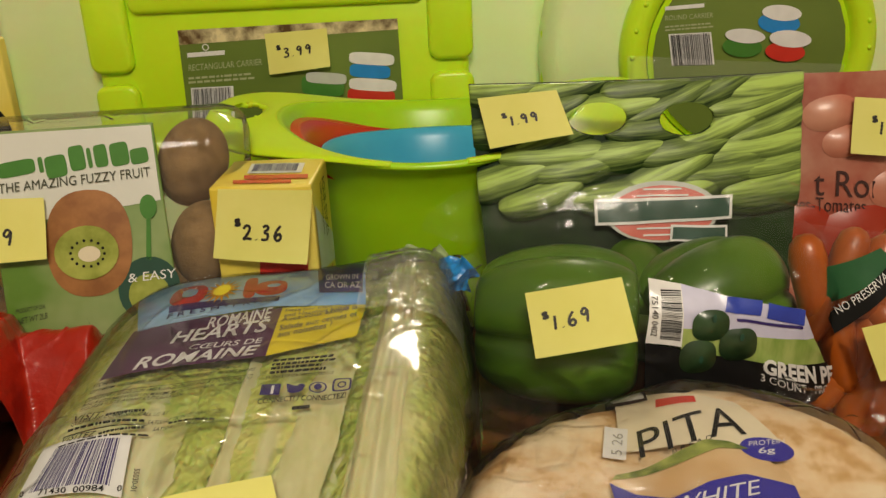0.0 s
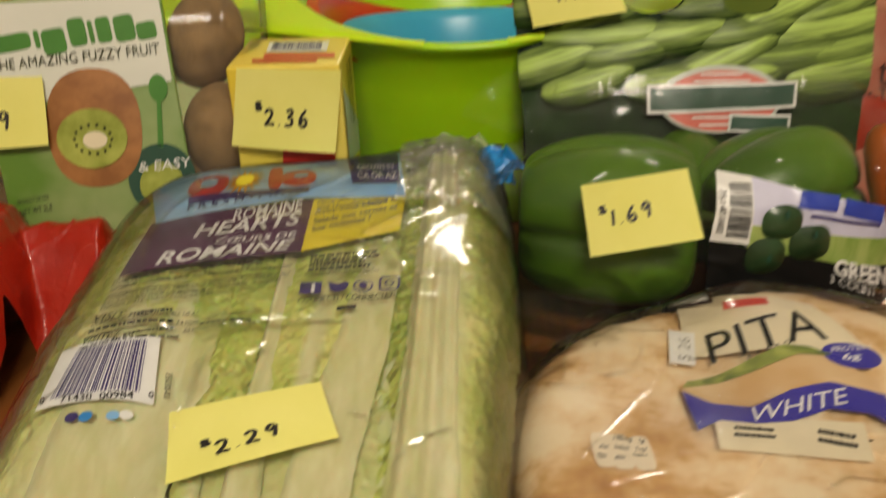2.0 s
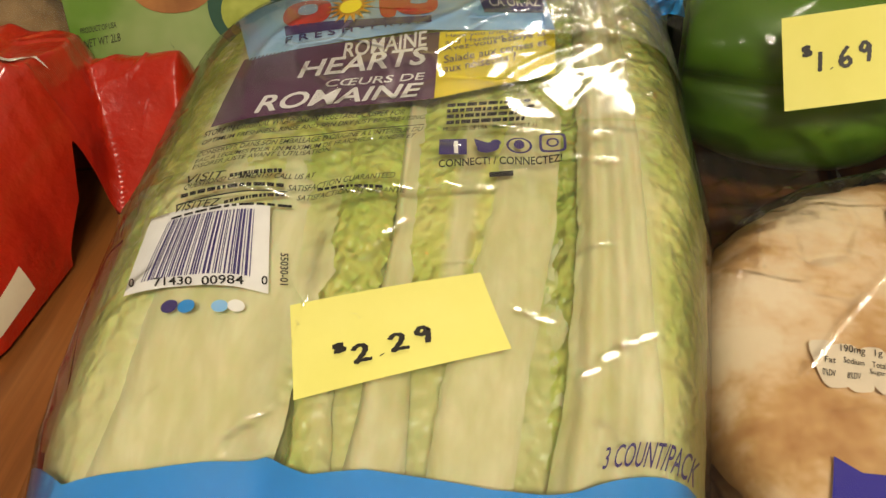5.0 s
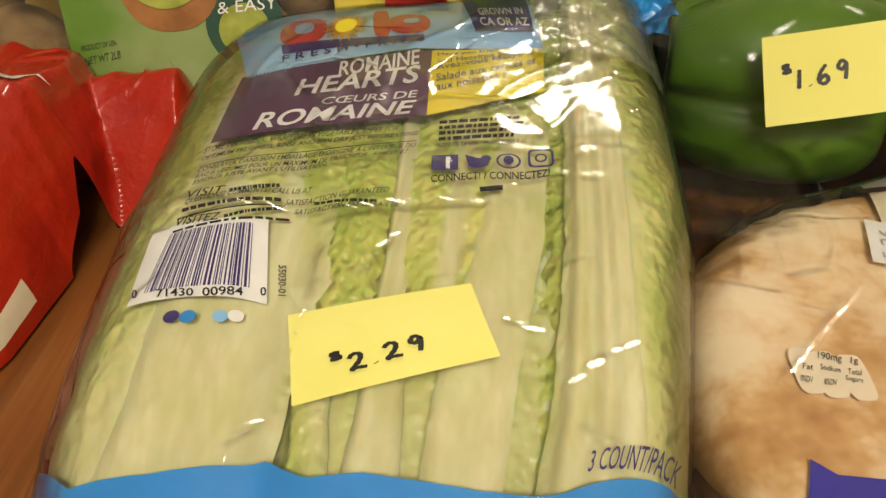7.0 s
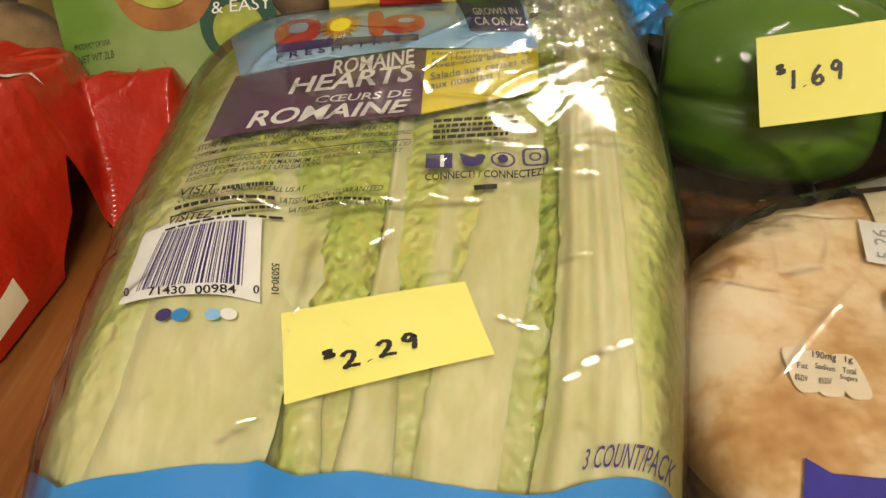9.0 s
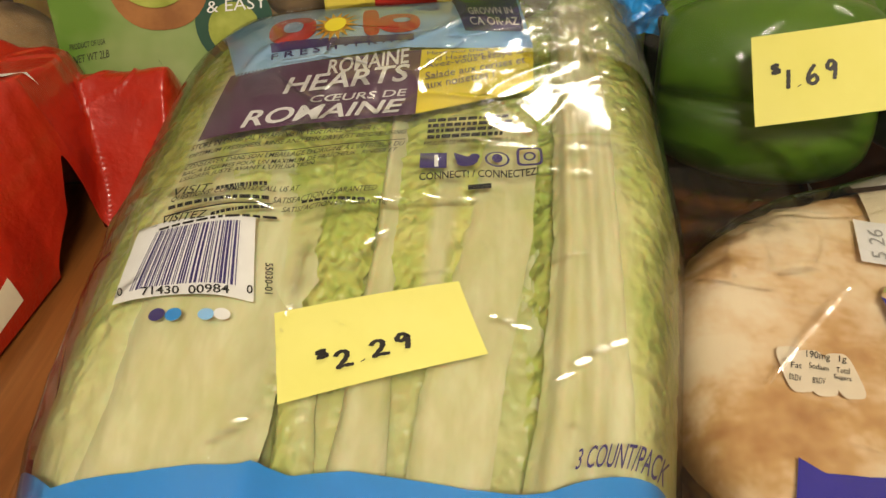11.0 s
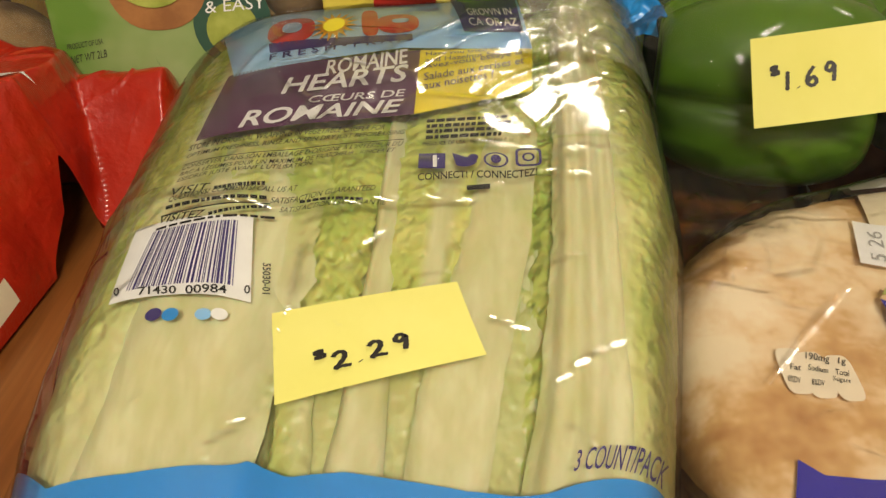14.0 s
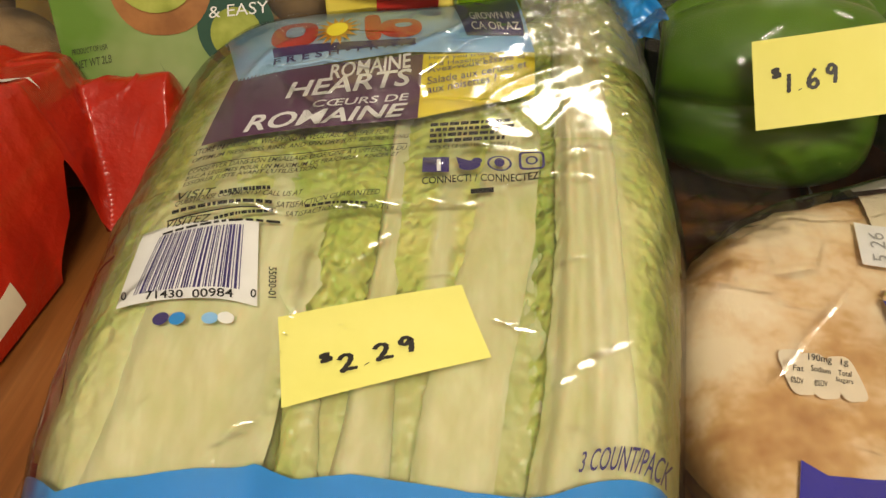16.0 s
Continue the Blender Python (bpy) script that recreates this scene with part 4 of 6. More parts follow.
words("Salade aux cerises et", ROM, ((-0.0848, 0.3566), (-0.0494, 0.3690), (-0.0492, 0.3750), (-0.0851, 0.3623)), NAVY, yellow_field, bold=0.0)
words("aux noisettes ?", ROM, ((-0.0844, 0.3495), (-0.0603, 0.3583), (-0.0603, 0.3643), (-0.0847, 0.3555)), NAVY, yellow_field, bold=0.0)
words("STORE IN ORIGINAL WRAPPING IN VEGETABLE CRISPER FOR", ROM, ((-0.1583, 0.3164), (-0.0956, 0.3232), (-0.0953, 0.3265), (-0.1587, 0.3197)), BLACK, bag, bold=0.004, shear=0.2)
words("OPTIMUM FRESHNESS, RINSE AND SPIN DRY JUST BEFORE USING", ROM, ((-0.1578, 0.3116), (-0.0889, 0.3198), (-0.0886, 0.3230), (-0.1581, 0.3146)), BLACK, bag, bold=0.004, shear=0.2)
words("CONSERVER DANS SON EMBALLAGE D'ORIGINE À L'INTÉRIEUR DU", ROM, ((-0.1576, 0.3061), (-0.0890, 0.3140), (-0.0887, 0.3172), (-0.1578, 0.3088)), BLACK, bag, bold=0.004, shear=0.2)
words("BAC À LÉGUMES POUR UN MAXIMUM DE FRAÎCHEUR , RINCER ET", ROM, ((-0.1575, 0.3028), (-0.0911, 0.3104), (-0.0908, 0.3134), (-0.1577, 0.3056)), BLACK, bag, bold=0.004, shear=0.2)
words("ESSORER JUSTE AVANT L'UTILISATION.", ROM, ((-0.1575, 0.2995), (-0.1160, 0.3052), (-0.1158, 0.3077), (-0.1577, 0.3023)), BLACK, bag, bold=0.004, shear=0.2)
words("VISIT", ROM, ((-0.1578, 0.2939), (-0.1457, 0.2940), (-0.1458, 0.2974), (-0.1581, 0.2975)), BLACK, bag, bold=0.004, shear=0.2)
words("QUESTIONS? COMMENTS? CALL US AT", ROM, ((-0.1577, 0.2908), (-0.1194, 0.2953), (-0.1192, 0.2977), (-0.1578, 0.2934)), BLACK, bag, bold=0.004, shear=0.2)
words("SATISFACTION GUARANTEED", ROM, ((-0.1267, 0.2905), (-0.0954, 0.2923), (-0.0953, 0.2947), (-0.1267, 0.2927)), BLACK, bag, bold=0.004, shear=0.2)
words("VISITEZ", ROM, ((-0.1581, 0.2823), (-0.1445, 0.2828), (-0.1446, 0.2859), (-0.1582, 0.2855)), BLACK, bag, bold=0.004, shear=0.2)
words("SATISFACTION EST GARANTIE", ROM, ((-0.1236, 0.2875), (-0.0917, 0.2863), (-0.0916, 0.2884), (-0.1235, 0.2894)), BLACK, bag, bold=0.004, shear=0.2)
lines(ROM, ((-0.1440, 0.2936), (-0.1292, 0.2965), (-0.1297, 0.2994), (-0.1447, 0.2966)), 1, BLACK, bag, full=0.55, ends=1.0, name="bar")
lines(ROM, ((-0.1575, 0.2875), (-0.1278, 0.2910), (-0.1282, 0.2936), (-0.1583, 0.2905)), 1, BLACK, bag, full=0.55, ends=1.0, name="bar")
lines(ROM, ((-0.1432, 0.2830), (-0.1270, 0.2881), (-0.1274, 0.2903), (-0.1438, 0.2854)), 1, BLACK, bag, full=0.55, ends=1.0, name="bar")
lines(ROM, ((-0.1582, 0.2795), (-0.1164, 0.2857), (-0.1168, 0.2876), (-0.1586, 0.2812)), 1, BLACK, bag)
lines(ROM, ((-0.1178, 0.2899), (-0.0940, 0.2875), (-0.0942, 0.2899), (-0.1181, 0.2921)), 1, BLACK, bag)
patch("rule", ROM, ((-0.1575, 0.3089), (-0.0888, 0.3176), (-0.0888, 0.3180), (-0.1576, 0.3093)), BLACK, bag, 0.001, 12, 1)
patch("rule", ROM, ((-0.1583, 0.2851), (-0.1265, 0.2900), (-0.1266, 0.2904), (-0.1585, 0.2858)), BLACK, bag, 0.001, 12, 1)
lines(ROM, ((-0.0819, 0.3168), (-0.0553, 0.3190), (-0.0531, 0.3329), (-0.0822, 0.3300)), 4, BLACK, bag, seed=5, full=0.62)
words("PRODUCE OF USA / PRODUIT DES É.-U.", ROM, ((-0.0826, 0.3136), (-0.0542, 0.3159), (-0.0541, 0.3185), (-0.0828, 0.3164)), BLACK, bag, bold=0.0)
patch("emblem", ROM, ((-0.0834, 0.3026), (-0.0752, 0.3025), (-0.0754, 0.3100), (-0.0836, 0.3098)), NAVY, bag, 0.001, 4, 4)
patch("emblem", ROM, ((-0.0789, 0.3029), (-0.0777, 0.3027), (-0.0780, 0.3087), (-0.0792, 0.3086)), WHITE, bag, 0.0014, 2, 4)
blob("emblem", ROM, (-0.0690, 0.3060), 0.0034, 0.0023, NAVY, bag, angle=18)
blob("emblem", ROM, (-0.0668, 0.3083), 0.0016, 0.0015, NAVY, bag)
patch("emblem", ROM, ((-0.0725, 0.3062), (-0.0690, 0.3052), (-0.0690, 0.3080), (-0.0733, 0.3100)), NAVY, bag, 0.001, 3, 3)
blob("emblem", ROM, (-0.0599, 0.3075), 0.0038, 0.0035, NAVY, bag, inner=0.82)
blob("emblem", ROM, (-0.0599, 0.3079), 0.0016, 0.0020, NAVY, bag)
blob("emblem", ROM, (-0.0500, 0.3089), 0.0040, 0.0042, NAVY, bag, power=5.0, inner=0.80)
blob("emblem", ROM, (-0.0500, 0.3089), 0.0019, 0.0020, NAVY, bag, inner=0.66)
words("CONNECT! / CONNECTEZ!", ROM, ((-0.0831, 0.2964), (-0.0476, 0.3002), (-0.0475, 0.3035), (-0.0833, 0.2999)), BLACK, bag, bold=0.015)
patch("bar", ROM, ((-0.0685, 0.2927), (-0.0617, 0.2944), (-0.0617, 0.2965), (-0.0686, 0.2948)), BLACK, bag, 0.001, 4, 1)
rom_code = patch("barcode_panel", ROM, ((-0.1660, 0.2565), (-0.1261, 0.2561), (-0.1304, 0.2842), (-0.1657, 0.2831)), WHITE, bag, 0.0006, 14, 12, "white barcode panel")
barcode(ROM, ((-0.1614, 0.2593), (-0.1300, 0.2597), (-0.1332, 0.2820), (-0.1589, 0.2795)), rom_code, NAVY, 4)
words("0", ROM, ((-0.1649, 0.2585), (-0.1631, 0.2582), (-0.1640, 0.2612), (-0.1658, 0.2614)), BLACK, rom_code, 0.0014)
words("71430", ROM, ((-0.1570, 0.2569), (-0.1460, 0.2561), (-0.1465, 0.2586), (-0.1577, 0.2596)), BLACK, rom_code, 0.0014)
words("00984", ROM, ((-0.1433, 0.2558), (-0.1324, 0.2567), (-0.1329, 0.2593), (-0.1440, 0.2585)), BLACK, rom_code, 0.0014)
words("0", ROM, ((-0.1281, 0.2579), (-0.1266, 0.2583), (-0.1270, 0.2609), (-0.1285, 0.2604)), BLACK, rom_code, 0.0014)
words("55030-01", ROM, ((-0.1250, 0.2688), (-0.1235, 0.2589), (-0.1213, 0.2588), (-0.1228, 0.2689)), BLACK, bag)
blob("dot", ROM, (-0.1510, 0.2505), 0.0023, 0.0019, NAVY, bag)
blob("dot", ROM, (-0.1463, 0.2502), 0.0023, 0.0019, BLUE, bag)
blob("dot", ROM, (-0.1374, 0.2502), 0.0022, 0.0017, PALEBLUE, bag)
blob("dot", ROM, (-0.1333, 0.2508), 0.0022, 0.0017, WHITE, bag)
BLUE_EDGE = ((-0.2152, 0.2437), (-0.1692, 0.2100), (-0.1479, 0.2105), (-0.1383, 0.2118), (-0.1228, 0.2149), (-0.1198, 0.2157), (-0.1153, 0.2130), (-0.1092, 0.2101), (-0.0956, 0.2111), (-0.0795, 0.2092), (-0.0675, 0.2077), (-0.0478, 0.2085), (-0.0220, 0.2145))
part("blue_band", grid(90, 40, lambda u, v: ROM(ramp(0.139, ROM_LEFT) * (1 - u) - 0.020 * (1 - u) + (ramp(0.139, ROM_RIGHT) + 0.008) * u,
                                                0.139 + (ramp(-0.198 + 0.184 * u, BLUE_EDGE) - 0.139) * v, 0.0007)), BLUE, bag, "bright blue printed band")
words("3 COUNT/PACK", ROM, ((-0.0425, 0.2124), (-0.0205, 0.2153), (-0.0172, 0.2231), (-0.0411, 0.217)), NAVY, bag, bold=0.004)



# ---- pita bread in its bag ----
def pita_mat():
    """Pale flatbread with cloudy toasted patches and a floury grain."""
    m, nt, b, out = nodes_of("baked_pita")
    big, mid, fine = noise_node(nt, 20, 5, 0.62), noise_node(nt, 75, 4, 0.6), noise_node(nt, 420, 3, 0.6)
    add = nt.nodes.new("ShaderNodeMath")
    add.operation = "MULTIPLY_ADD"
    link(nt, mid.outputs[0], add.inputs[0])
    add.inputs[1].default_value = 0.34
    link(nt, big.outputs[0], add.inputs[2])
    r = ramp_node(nt, add.outputs[0], ((0.56, (0.84, 0.71, 0.48)), (0.66, (0.78, 0.58, 0.33)), (0.74, (0.62, 0.38, 0.15)), (0.86, (0.44, 0.22, 0.07))))
    link(nt, r.outputs[0], b.inputs["Base Color"])
    b.inputs["Roughness"].default_value = 0.8
    bump_on(nt, b, fine.outputs[0], 0.25, 0.0012)
    return m


PITA = pita_mat()
for k in range(4):
    rnd = random.Random(40 + k)
    big = 0.1020 if k == 3 else 0.099
    prof = [(0.010 * s, 0.0) for s in range(8)] + [(big - 0.006, 0.001), (big - 0.002, 0.003), (big, 0.006), (big - 0.001, 0.009), (big - 0.005, 0.0112)]
    prof += [((big - 0.010) * (1 - s / 16), 0.0118 + 0.0007 * math.sin(s * 0.5)) for s in range(17)]
    bm = lathe(prof, 96, (0, 0, 0))
    for v in bm.verts:
        edge = 1 + 0.025 * noise.noise(Vector((1.5 * math.cos(math.atan2(v.co.y, v.co.x)), 1.5 * math.sin(math.atan2(v.co.y, v.co.x)), k * 3)))
        v.co.x, v.co.y = v.co.x * edge, v.co.y * edge
        far = math.hypot(v.co.x, v.co.y) / big
        if v.co.z > 0.006:
            v.co.z += 0.0014 * noise.noise(Vector((v.co.x * 40, v.co.y * 40, k * 5)))
        if k == 3:
            v.co.z += 0.010 * smooth(-0.018, 0.027, v.co.x) * smooth(-0.002, 0.063, v.co.y)
        v.co.z -= (0.011 if k == 3 else 0.003) * smooth(0.84, 1.02, far)
        v.co += Vector((0.090 + rnd.uniform(-0.001, 0.001), 0.2680 + rnd.uniform(-0.002, 0.002), 0.002 + 0.0105 * k))
    tagged(part("pita_bread", bm, PITA), "round pale flatbread with brown baked patches, stacked in a bag", "bread", "stack of pitas")


PITA_FOLDS = (((0.016, 0.252), (0.060, 0.302)), ((0.060, 0.302), (0.088, 0.318)), ((0.020, 0.322), (0.031, 0.298)), ((0.115, 0.300), (0.135, 0.235)), ((0.010, 0.235), (0.045, 0.245)))
PITA_FOLDS += loose_folds(12, 0.0, 0.17, 0.17, 0.36, 33)


def pita_film(x, y):
    w = 0.0004 * noise.noise(Vector((x * 30 + 5, y * 34, 2))) + 0.00015 * noise.noise(Vector((x * 110, y * 95, 4)))
    w += 0.0004 * fold_height(x, y, PITA_FOLDS)
    w += 0.0022 * noise.noise(Vector((x * 150, y * 120, 6))) * math.exp(-(((x - 0.018) / 0.016) ** 2 + ((y - 0.335) / 0.022) ** 2))
    crease = 1 - abs(noise.noise(Vector((x * 18 + y * 16, y * 14 - x * 10, 9)))) * 10
    return pita_top(x, y) + 0.0032 + w + 0.0003 * max(0.0, crease)


def pita_print(x, y):
    return pita_top(x, y) + 0.0004


pbag = thing("pita_bag", (0.088, 0.27, 0.0), "clear plastic bag of pita bread with a cream label", "bread bag")


def pita_sheet(u, v):
    x, y = -0.014 + 0.212 * u, 0.152 + 0.232 * v
    z = pita_film(x, y)
    d = math.hypot((x - 0.090) / 0.1065, (y - 0.268) / 0.1085)
    z = max(z, 0.004 + 0.022 * smooth(1.45, 0.95, d) + 0.004 * noise.noise(Vector((x * 60, y * 60, 0))))
    return Vector((x, y, z - 0.0004))


part("film", grid(170, 170, pita_sheet), FILM_PITA, pbag, "clear crinkled plastic film")
part("film_corner", grid(40, 40, lambda u, v: Vector((0.004 + 0.040 * u, 0.318 + 0.044 * v, 0.052 + 0.003 * u + 0.0030 * noise.noise(Vector((u * 5, v * 5, 17))) + 0.0016 * noise.noise(Vector((u * 13, v * 12, 4)))))), FILM_CRINKLE, pbag, "crumpled clear film corner")
part("film_corner", crumple((0.165, 0.335, 0.040), 0.036, (12, 0, -40), 23), FILM_CRINKLE, pbag, "crumpled clear film corner")
# added facets on the bread film, aimed to give bright streaks
for k, (a, b, lie, wide) in enumerate((((0.0143, 0.2510), (0.0307, 0.2709), (0.15, -0.15), 0.0016), ((0.0307, 0.2709), (0.0491, 0.2919), (0.20, -0.13), 0.0020),
                                       ((0.0239, 0.3368), (0.0190, 0.3180), (0.12, -0.06), 0.0060), ((0.0190, 0.3180), (0.0150, 0.2960), (0.12, -0.08), 0.0030))):
    part("glint_facets", glint_fold(pita_film, a, b, lie, 80 + k, wide), FILM, pbag, "", False)
PIT = lambda a, b, lift: Vector((a, b, pita_print(a, b) + 0.6 * lift))
pita_label = patch("label", PIT, ((0.0681, 0.3136), (0.1355, 0.2980), (0.1229, 0.3319), (0.0743, 0.3613)), CREAM, pbag, 0.0006, 18, 12, "cream printed label")
words("PITA", PIT, ((0.0751, 0.3064), (0.1206, 0.3082), (0.1212, 0.3268), (0.0775, 0.3255)), BLACK, pita_label, bold=0.0)
words("B R E A D", PIT, ((0.0880, 0.3037), (0.1053, 0.3066), (0.1060, 0.3091), (0.0886, 0.3061)), BLACK, pita_label, bold=0.0)
patch("brown_tab", PIT, ((0.0697, 0.3531), (0.0874, 0.3471), (0.0884, 0.3582), (0.0839, 0.4339)), BROWN, pbag, 0.001, 6, 3)
patch("bar", PIT, ((0.0728, 0.3563), (0.0864, 0.3498), (0.0868, 0.3540), (0.0875, 0.4318)), WHITE, pbag, 0.0014, 5, 1)
patch("red_emblem", PIT, ((0.0891, 0.3386), (0.1061, 0.3336), (0.1066, 0.3392), (0.0905, 0.3450)), RED, pita_label, 0.001, 4, 3)
blob("badge", PIT, (0.1261, 0.2997), 0.0108, 0.0063, ROYAL, pbag, 0.0012, -12)
words("PROTEIN", PIT, ((0.1191, 0.3013), (0.1343, 0.3023), (0.1353, 0.3050), (0.1200, 0.3040)), WHITE, pbag, 0.0016, 0.0)
words("6g", PIT, ((0.1215, 0.2964), (0.1285, 0.2966), (0.1299, 0.3006), (0.1228, 0.3004)), WHITE, pbag, 0.0016)
RIBBON_TOP = ((0.0593, 0.2916), (0.0686, 0.2831), (0.0818, 0.2791), (0.0983, 0.2856), (0.1137, 0.2879), (0.1265, 0.2832), (0.1310, 0.2811))
RIBBON_LOW = ((0.0551, 0.2680), (0.0637, 0.2734), (0.0750, 0.2705), (0.0871, 0.2707), (0.1010, 0.2757), (0.1139, 0.2725), (0.1214, 0.2622))
part("ribbon", grid(40, 6, lambda u, v: PIT(RIBBON_TOP[0][0] + (RIBBON_TOP[-1][0] - RIBBON_TOP[0][0]) * u,
                                        ramp(RIBBON_LOW[0][0] + (RIBBON_LOW[-1][0] - RIBBON_LOW[0][0]) * u, RIBBON_LOW) * (1 - v)
                                        + ramp(RIBBON_TOP[0][0] + (RIBBON_TOP[-1][0] - RIBBON_TOP[0][0]) * u, RIBBON_TOP) * v, 0.0012)), ROYAL, pbag, "royal blue printed ribbon")
def strip(name, low, top, material, lift, label=""):
    """A wavy printed strip between two curves."""
    def at(u, v):
        xl, xt = low[0][0] + (low[-1][0] - low[0][0]) * u, top[0][0] + (top[-1][0] - top[0][0]) * u
        return PIT(xl * (1 - v) + xt * v, ramp(xl, low) * (1 - v) + ramp(xt, top) * v, lift)
    return part(name, grid(48, 8, at), material, pbag, label)


FOOD_TOP = ((0.0605, 0.2935), (0.075, 0.2945), (0.092, 0.2980), (0.106, 0.3015), (0.118, 0.3000), (0.1310, 0.2880))
strip("food_picture", RIBBON_TOP, FOOD_TOP, TANPRINT, 0.0009, "printed sandwich picture")
strip("salad_picture", FOOD_TOP[:5], ((0.0630, 0.2970), (0.075, 0.2990), (0.090, 0.3040), (0.102, 0.3070), (0.112, 0.3045), (0.1185, 0.3005)), SALAD, 0.0014, "printed green salad")
strip("ribbon", ((0.0105, 0.2090), (0.052, 0.2050)), ((0.0163, 0.2290), (0.0214, 0.2238), (0.0316, 0.2222), (0.052, 0.2215)), ROYAL, 0.0012, "royal blue printed ribbon")
words("WHITE", PIT, ((0.0775, 0.2708), (0.1159, 0.2775), (0.1181, 0.2847), (0.0815, 0.2784)), WHITE, pbag, 0.0017, 0.0)
pita_low = patch("lower_label", PIT, ((0.0641, 0.2581), (0.1133, 0.2492), (0.1184, 0.2689), (0.0667, 0.2755)), CREAM, pbag, 0.0006, 12, 6)
lines(PIT, ((0.0708, 0.2637), (0.0867, 0.2614), (0.0891, 0.2678), (0.0732, 0.2713)), 2, BLACK, pita_low)
lines(PIT, ((0.0983, 0.2594), (0.1119, 0.2542), (0.1161, 0.2635), (0.1016, 0.2678)), 2, BLACK, pita_low)
date_label = patch("date_sticker", PIT, ((0.0594, 0.3093), (0.0690, 0.3063), (0.0744, 0.3286), (0.0649, 0.3340)), WHITE, pbag, 0.0020, 5, 6, "white date sticker")
words("5 26", PIT, ((0.0678, 0.3095), (0.0716, 0.3252), (0.0673, 0.3275), (0.0633, 0.3107)), GREY, date_label, 0.0026, 0.0)
blob("tab", PIT, (0.0241, 0.2600), 0.0037, 0.0092, TABWHITE, pbag, 0.0010, 0, 28, 4.0)
blob("tab", PIT, (0.0299, 0.2584), 0.0038, 0.0092, TABWHITE, pbag, 0.0010, 0, 28, 4.0)
blob("tab", PIT, (0.0370, 0.2572), 0.0037, 0.0090, TABWHITE, pbag, 0.0010, 0, 28, 4.0)
words("190mg", PIT, ((0.0282, 0.2634), (0.0343, 0.2620), (0.0356, 0.2658), (0.0293, 0.2672)), BLACK, pbag, 0.0016, 0.0)
words("Sodium", PIT, ((0.0279, 0.2599), (0.0329, 0.2585), (0.0336, 0.2606), (0.0286, 0.2622)), BLACK, pbag, 0.0016, 0.0)
words("8%DV", PIT, ((0.0271, 0.2540), (0.0304, 0.2536), (0.0312, 0.2559), (0.0278, 0.2563)), BLACK, pbag, 0.0016, 0.0)
words("1g", PIT, ((0.0367, 0.2616), (0.0387, 0.2614), (0.0398, 0.2647), (0.0378, 0.2649)), BLACK, pbag, 0.0016, 0.0)
words("Total", PIT, ((0.0348, 0.2581), (0.0383, 0.2574), (0.0390, 0.2597), (0.0355, 0.2603)), BLACK, pbag, 0.0016, 0.0)
words("Sugars", PIT, ((0.0333, 0.2553), (0.0376, 0.2541), (0.0384, 0.2564), (0.0340, 0.2576)), BLACK, pbag, 0.0016, 0.0)
words("0%DV", PIT, ((0.0211, 0.2555), (0.0242, 0.2545), (0.0249, 0.2569), (0.0218, 0.2579)), BLACK, pbag, 0.0016, 0.0)
words("Fat", PIT, ((0.0230, 0.2601), (0.0258, 0.2596), (0.0265, 0.2619), (0.0237, 0.2624)), BLACK, pbag, 0.0016, 0.0)



# ---- green peppers in their bag ----
PEPPER = plain("green_pepper_skin", (0.050, 0.125, 0.006), (0.105, 0.215, 0.014), 0.33, 14, 0.04, 0.002, coat=0.15, sss=0.08)
STEM = plain("pepper_stem", (0.10, 0.18, 0.03), (0.16, 0.25, 0.05), 0.6, 60, 0.2)


def pepper(place, length, radius, turn, label, phase=0.0):
    ob = thing("green_pepper", place, label, "pepper", "peppers in the bag")

    def at(u, v):
        t, p = u * 2 * math.pi, v * math.pi
        r = math.sin(p) ** 0.55 * (1 - 0.18 * v)
        r *= 1 + 0.36 * abs(math.sin(2 * (t + phase))) ** 0.45 - 0.29
        z = math.cos(p) - 0.30 * math.exp(-(math.sin(p) / 0.35) ** 2) * math.copysign(1, math.cos(p))
        return turn @ Vector((r * radius * math.cos(t), r * radius * math.sin(t), z * length / 2)) + Vector(place)
    bm = grid(64, 40, at)
    bmesh.ops.remove_doubles(bm, verts=bm.verts, dist=1e-5)
    part("flesh", bm, PEPPER, ob)
    bm = lathe([(0.0, 0.0), (0.009, 0.001), (0.006, 0.006), (0.0045, 0.016), (0.005, 0.020), (0, 0.021)], 16)
    bmesh.ops.transform(bm, matrix=Matrix.Translation(place) @ turn.to_4x4() @ Matrix.Translation((0, 0, length * 0.36)), verts=bm.verts)
    part("stem", bm, STEM, ob)
    return ob


pepper((0.055, 0.428, 0.058), 0.104, 0.0475, Euler((radians(10), radians(90), 0)).to_matrix(), "glossy dark green bell pepper lying on its side", 0.10)
pepper((0.142, 0.435, 0.059), 0.088, 0.044, Euler((radians(-8), radians(80), radians(12))).to_matrix(), "glossy dark green bell pepper behind a printed label", 0.3)
pepper((0.100, 0.466, 0.050), 0.080, 0.040, Euler((radians(-80), radians(20), 0)).to_matrix(), "dark green bell pepper at the back of a bag", 0.7)


PEP_FOLDS = loose_folds(16, 0.0, 0.09, 0.02, 0.13, 44) + loose_folds(22, 0.02, 0.19, 0.095, 0.135, 45)


def pepper_film(x, z):
    w = 0.0009 * noise.noise(Vector((x * 32, z * 28, 8))) + 0.0003 * noise.noise(Vector((x * 100, z * 80, 5)))
    crease = 1 - abs(noise.noise(Vector((x * 20 + z * 16, z * 18 - x * 10, 5)))) * 10
    return pepper_front(x, z) - 0.001 + w - 0.0010 * max(0.0, crease) - 0.0014 * fold_height(x, z, PEP_FOLDS)


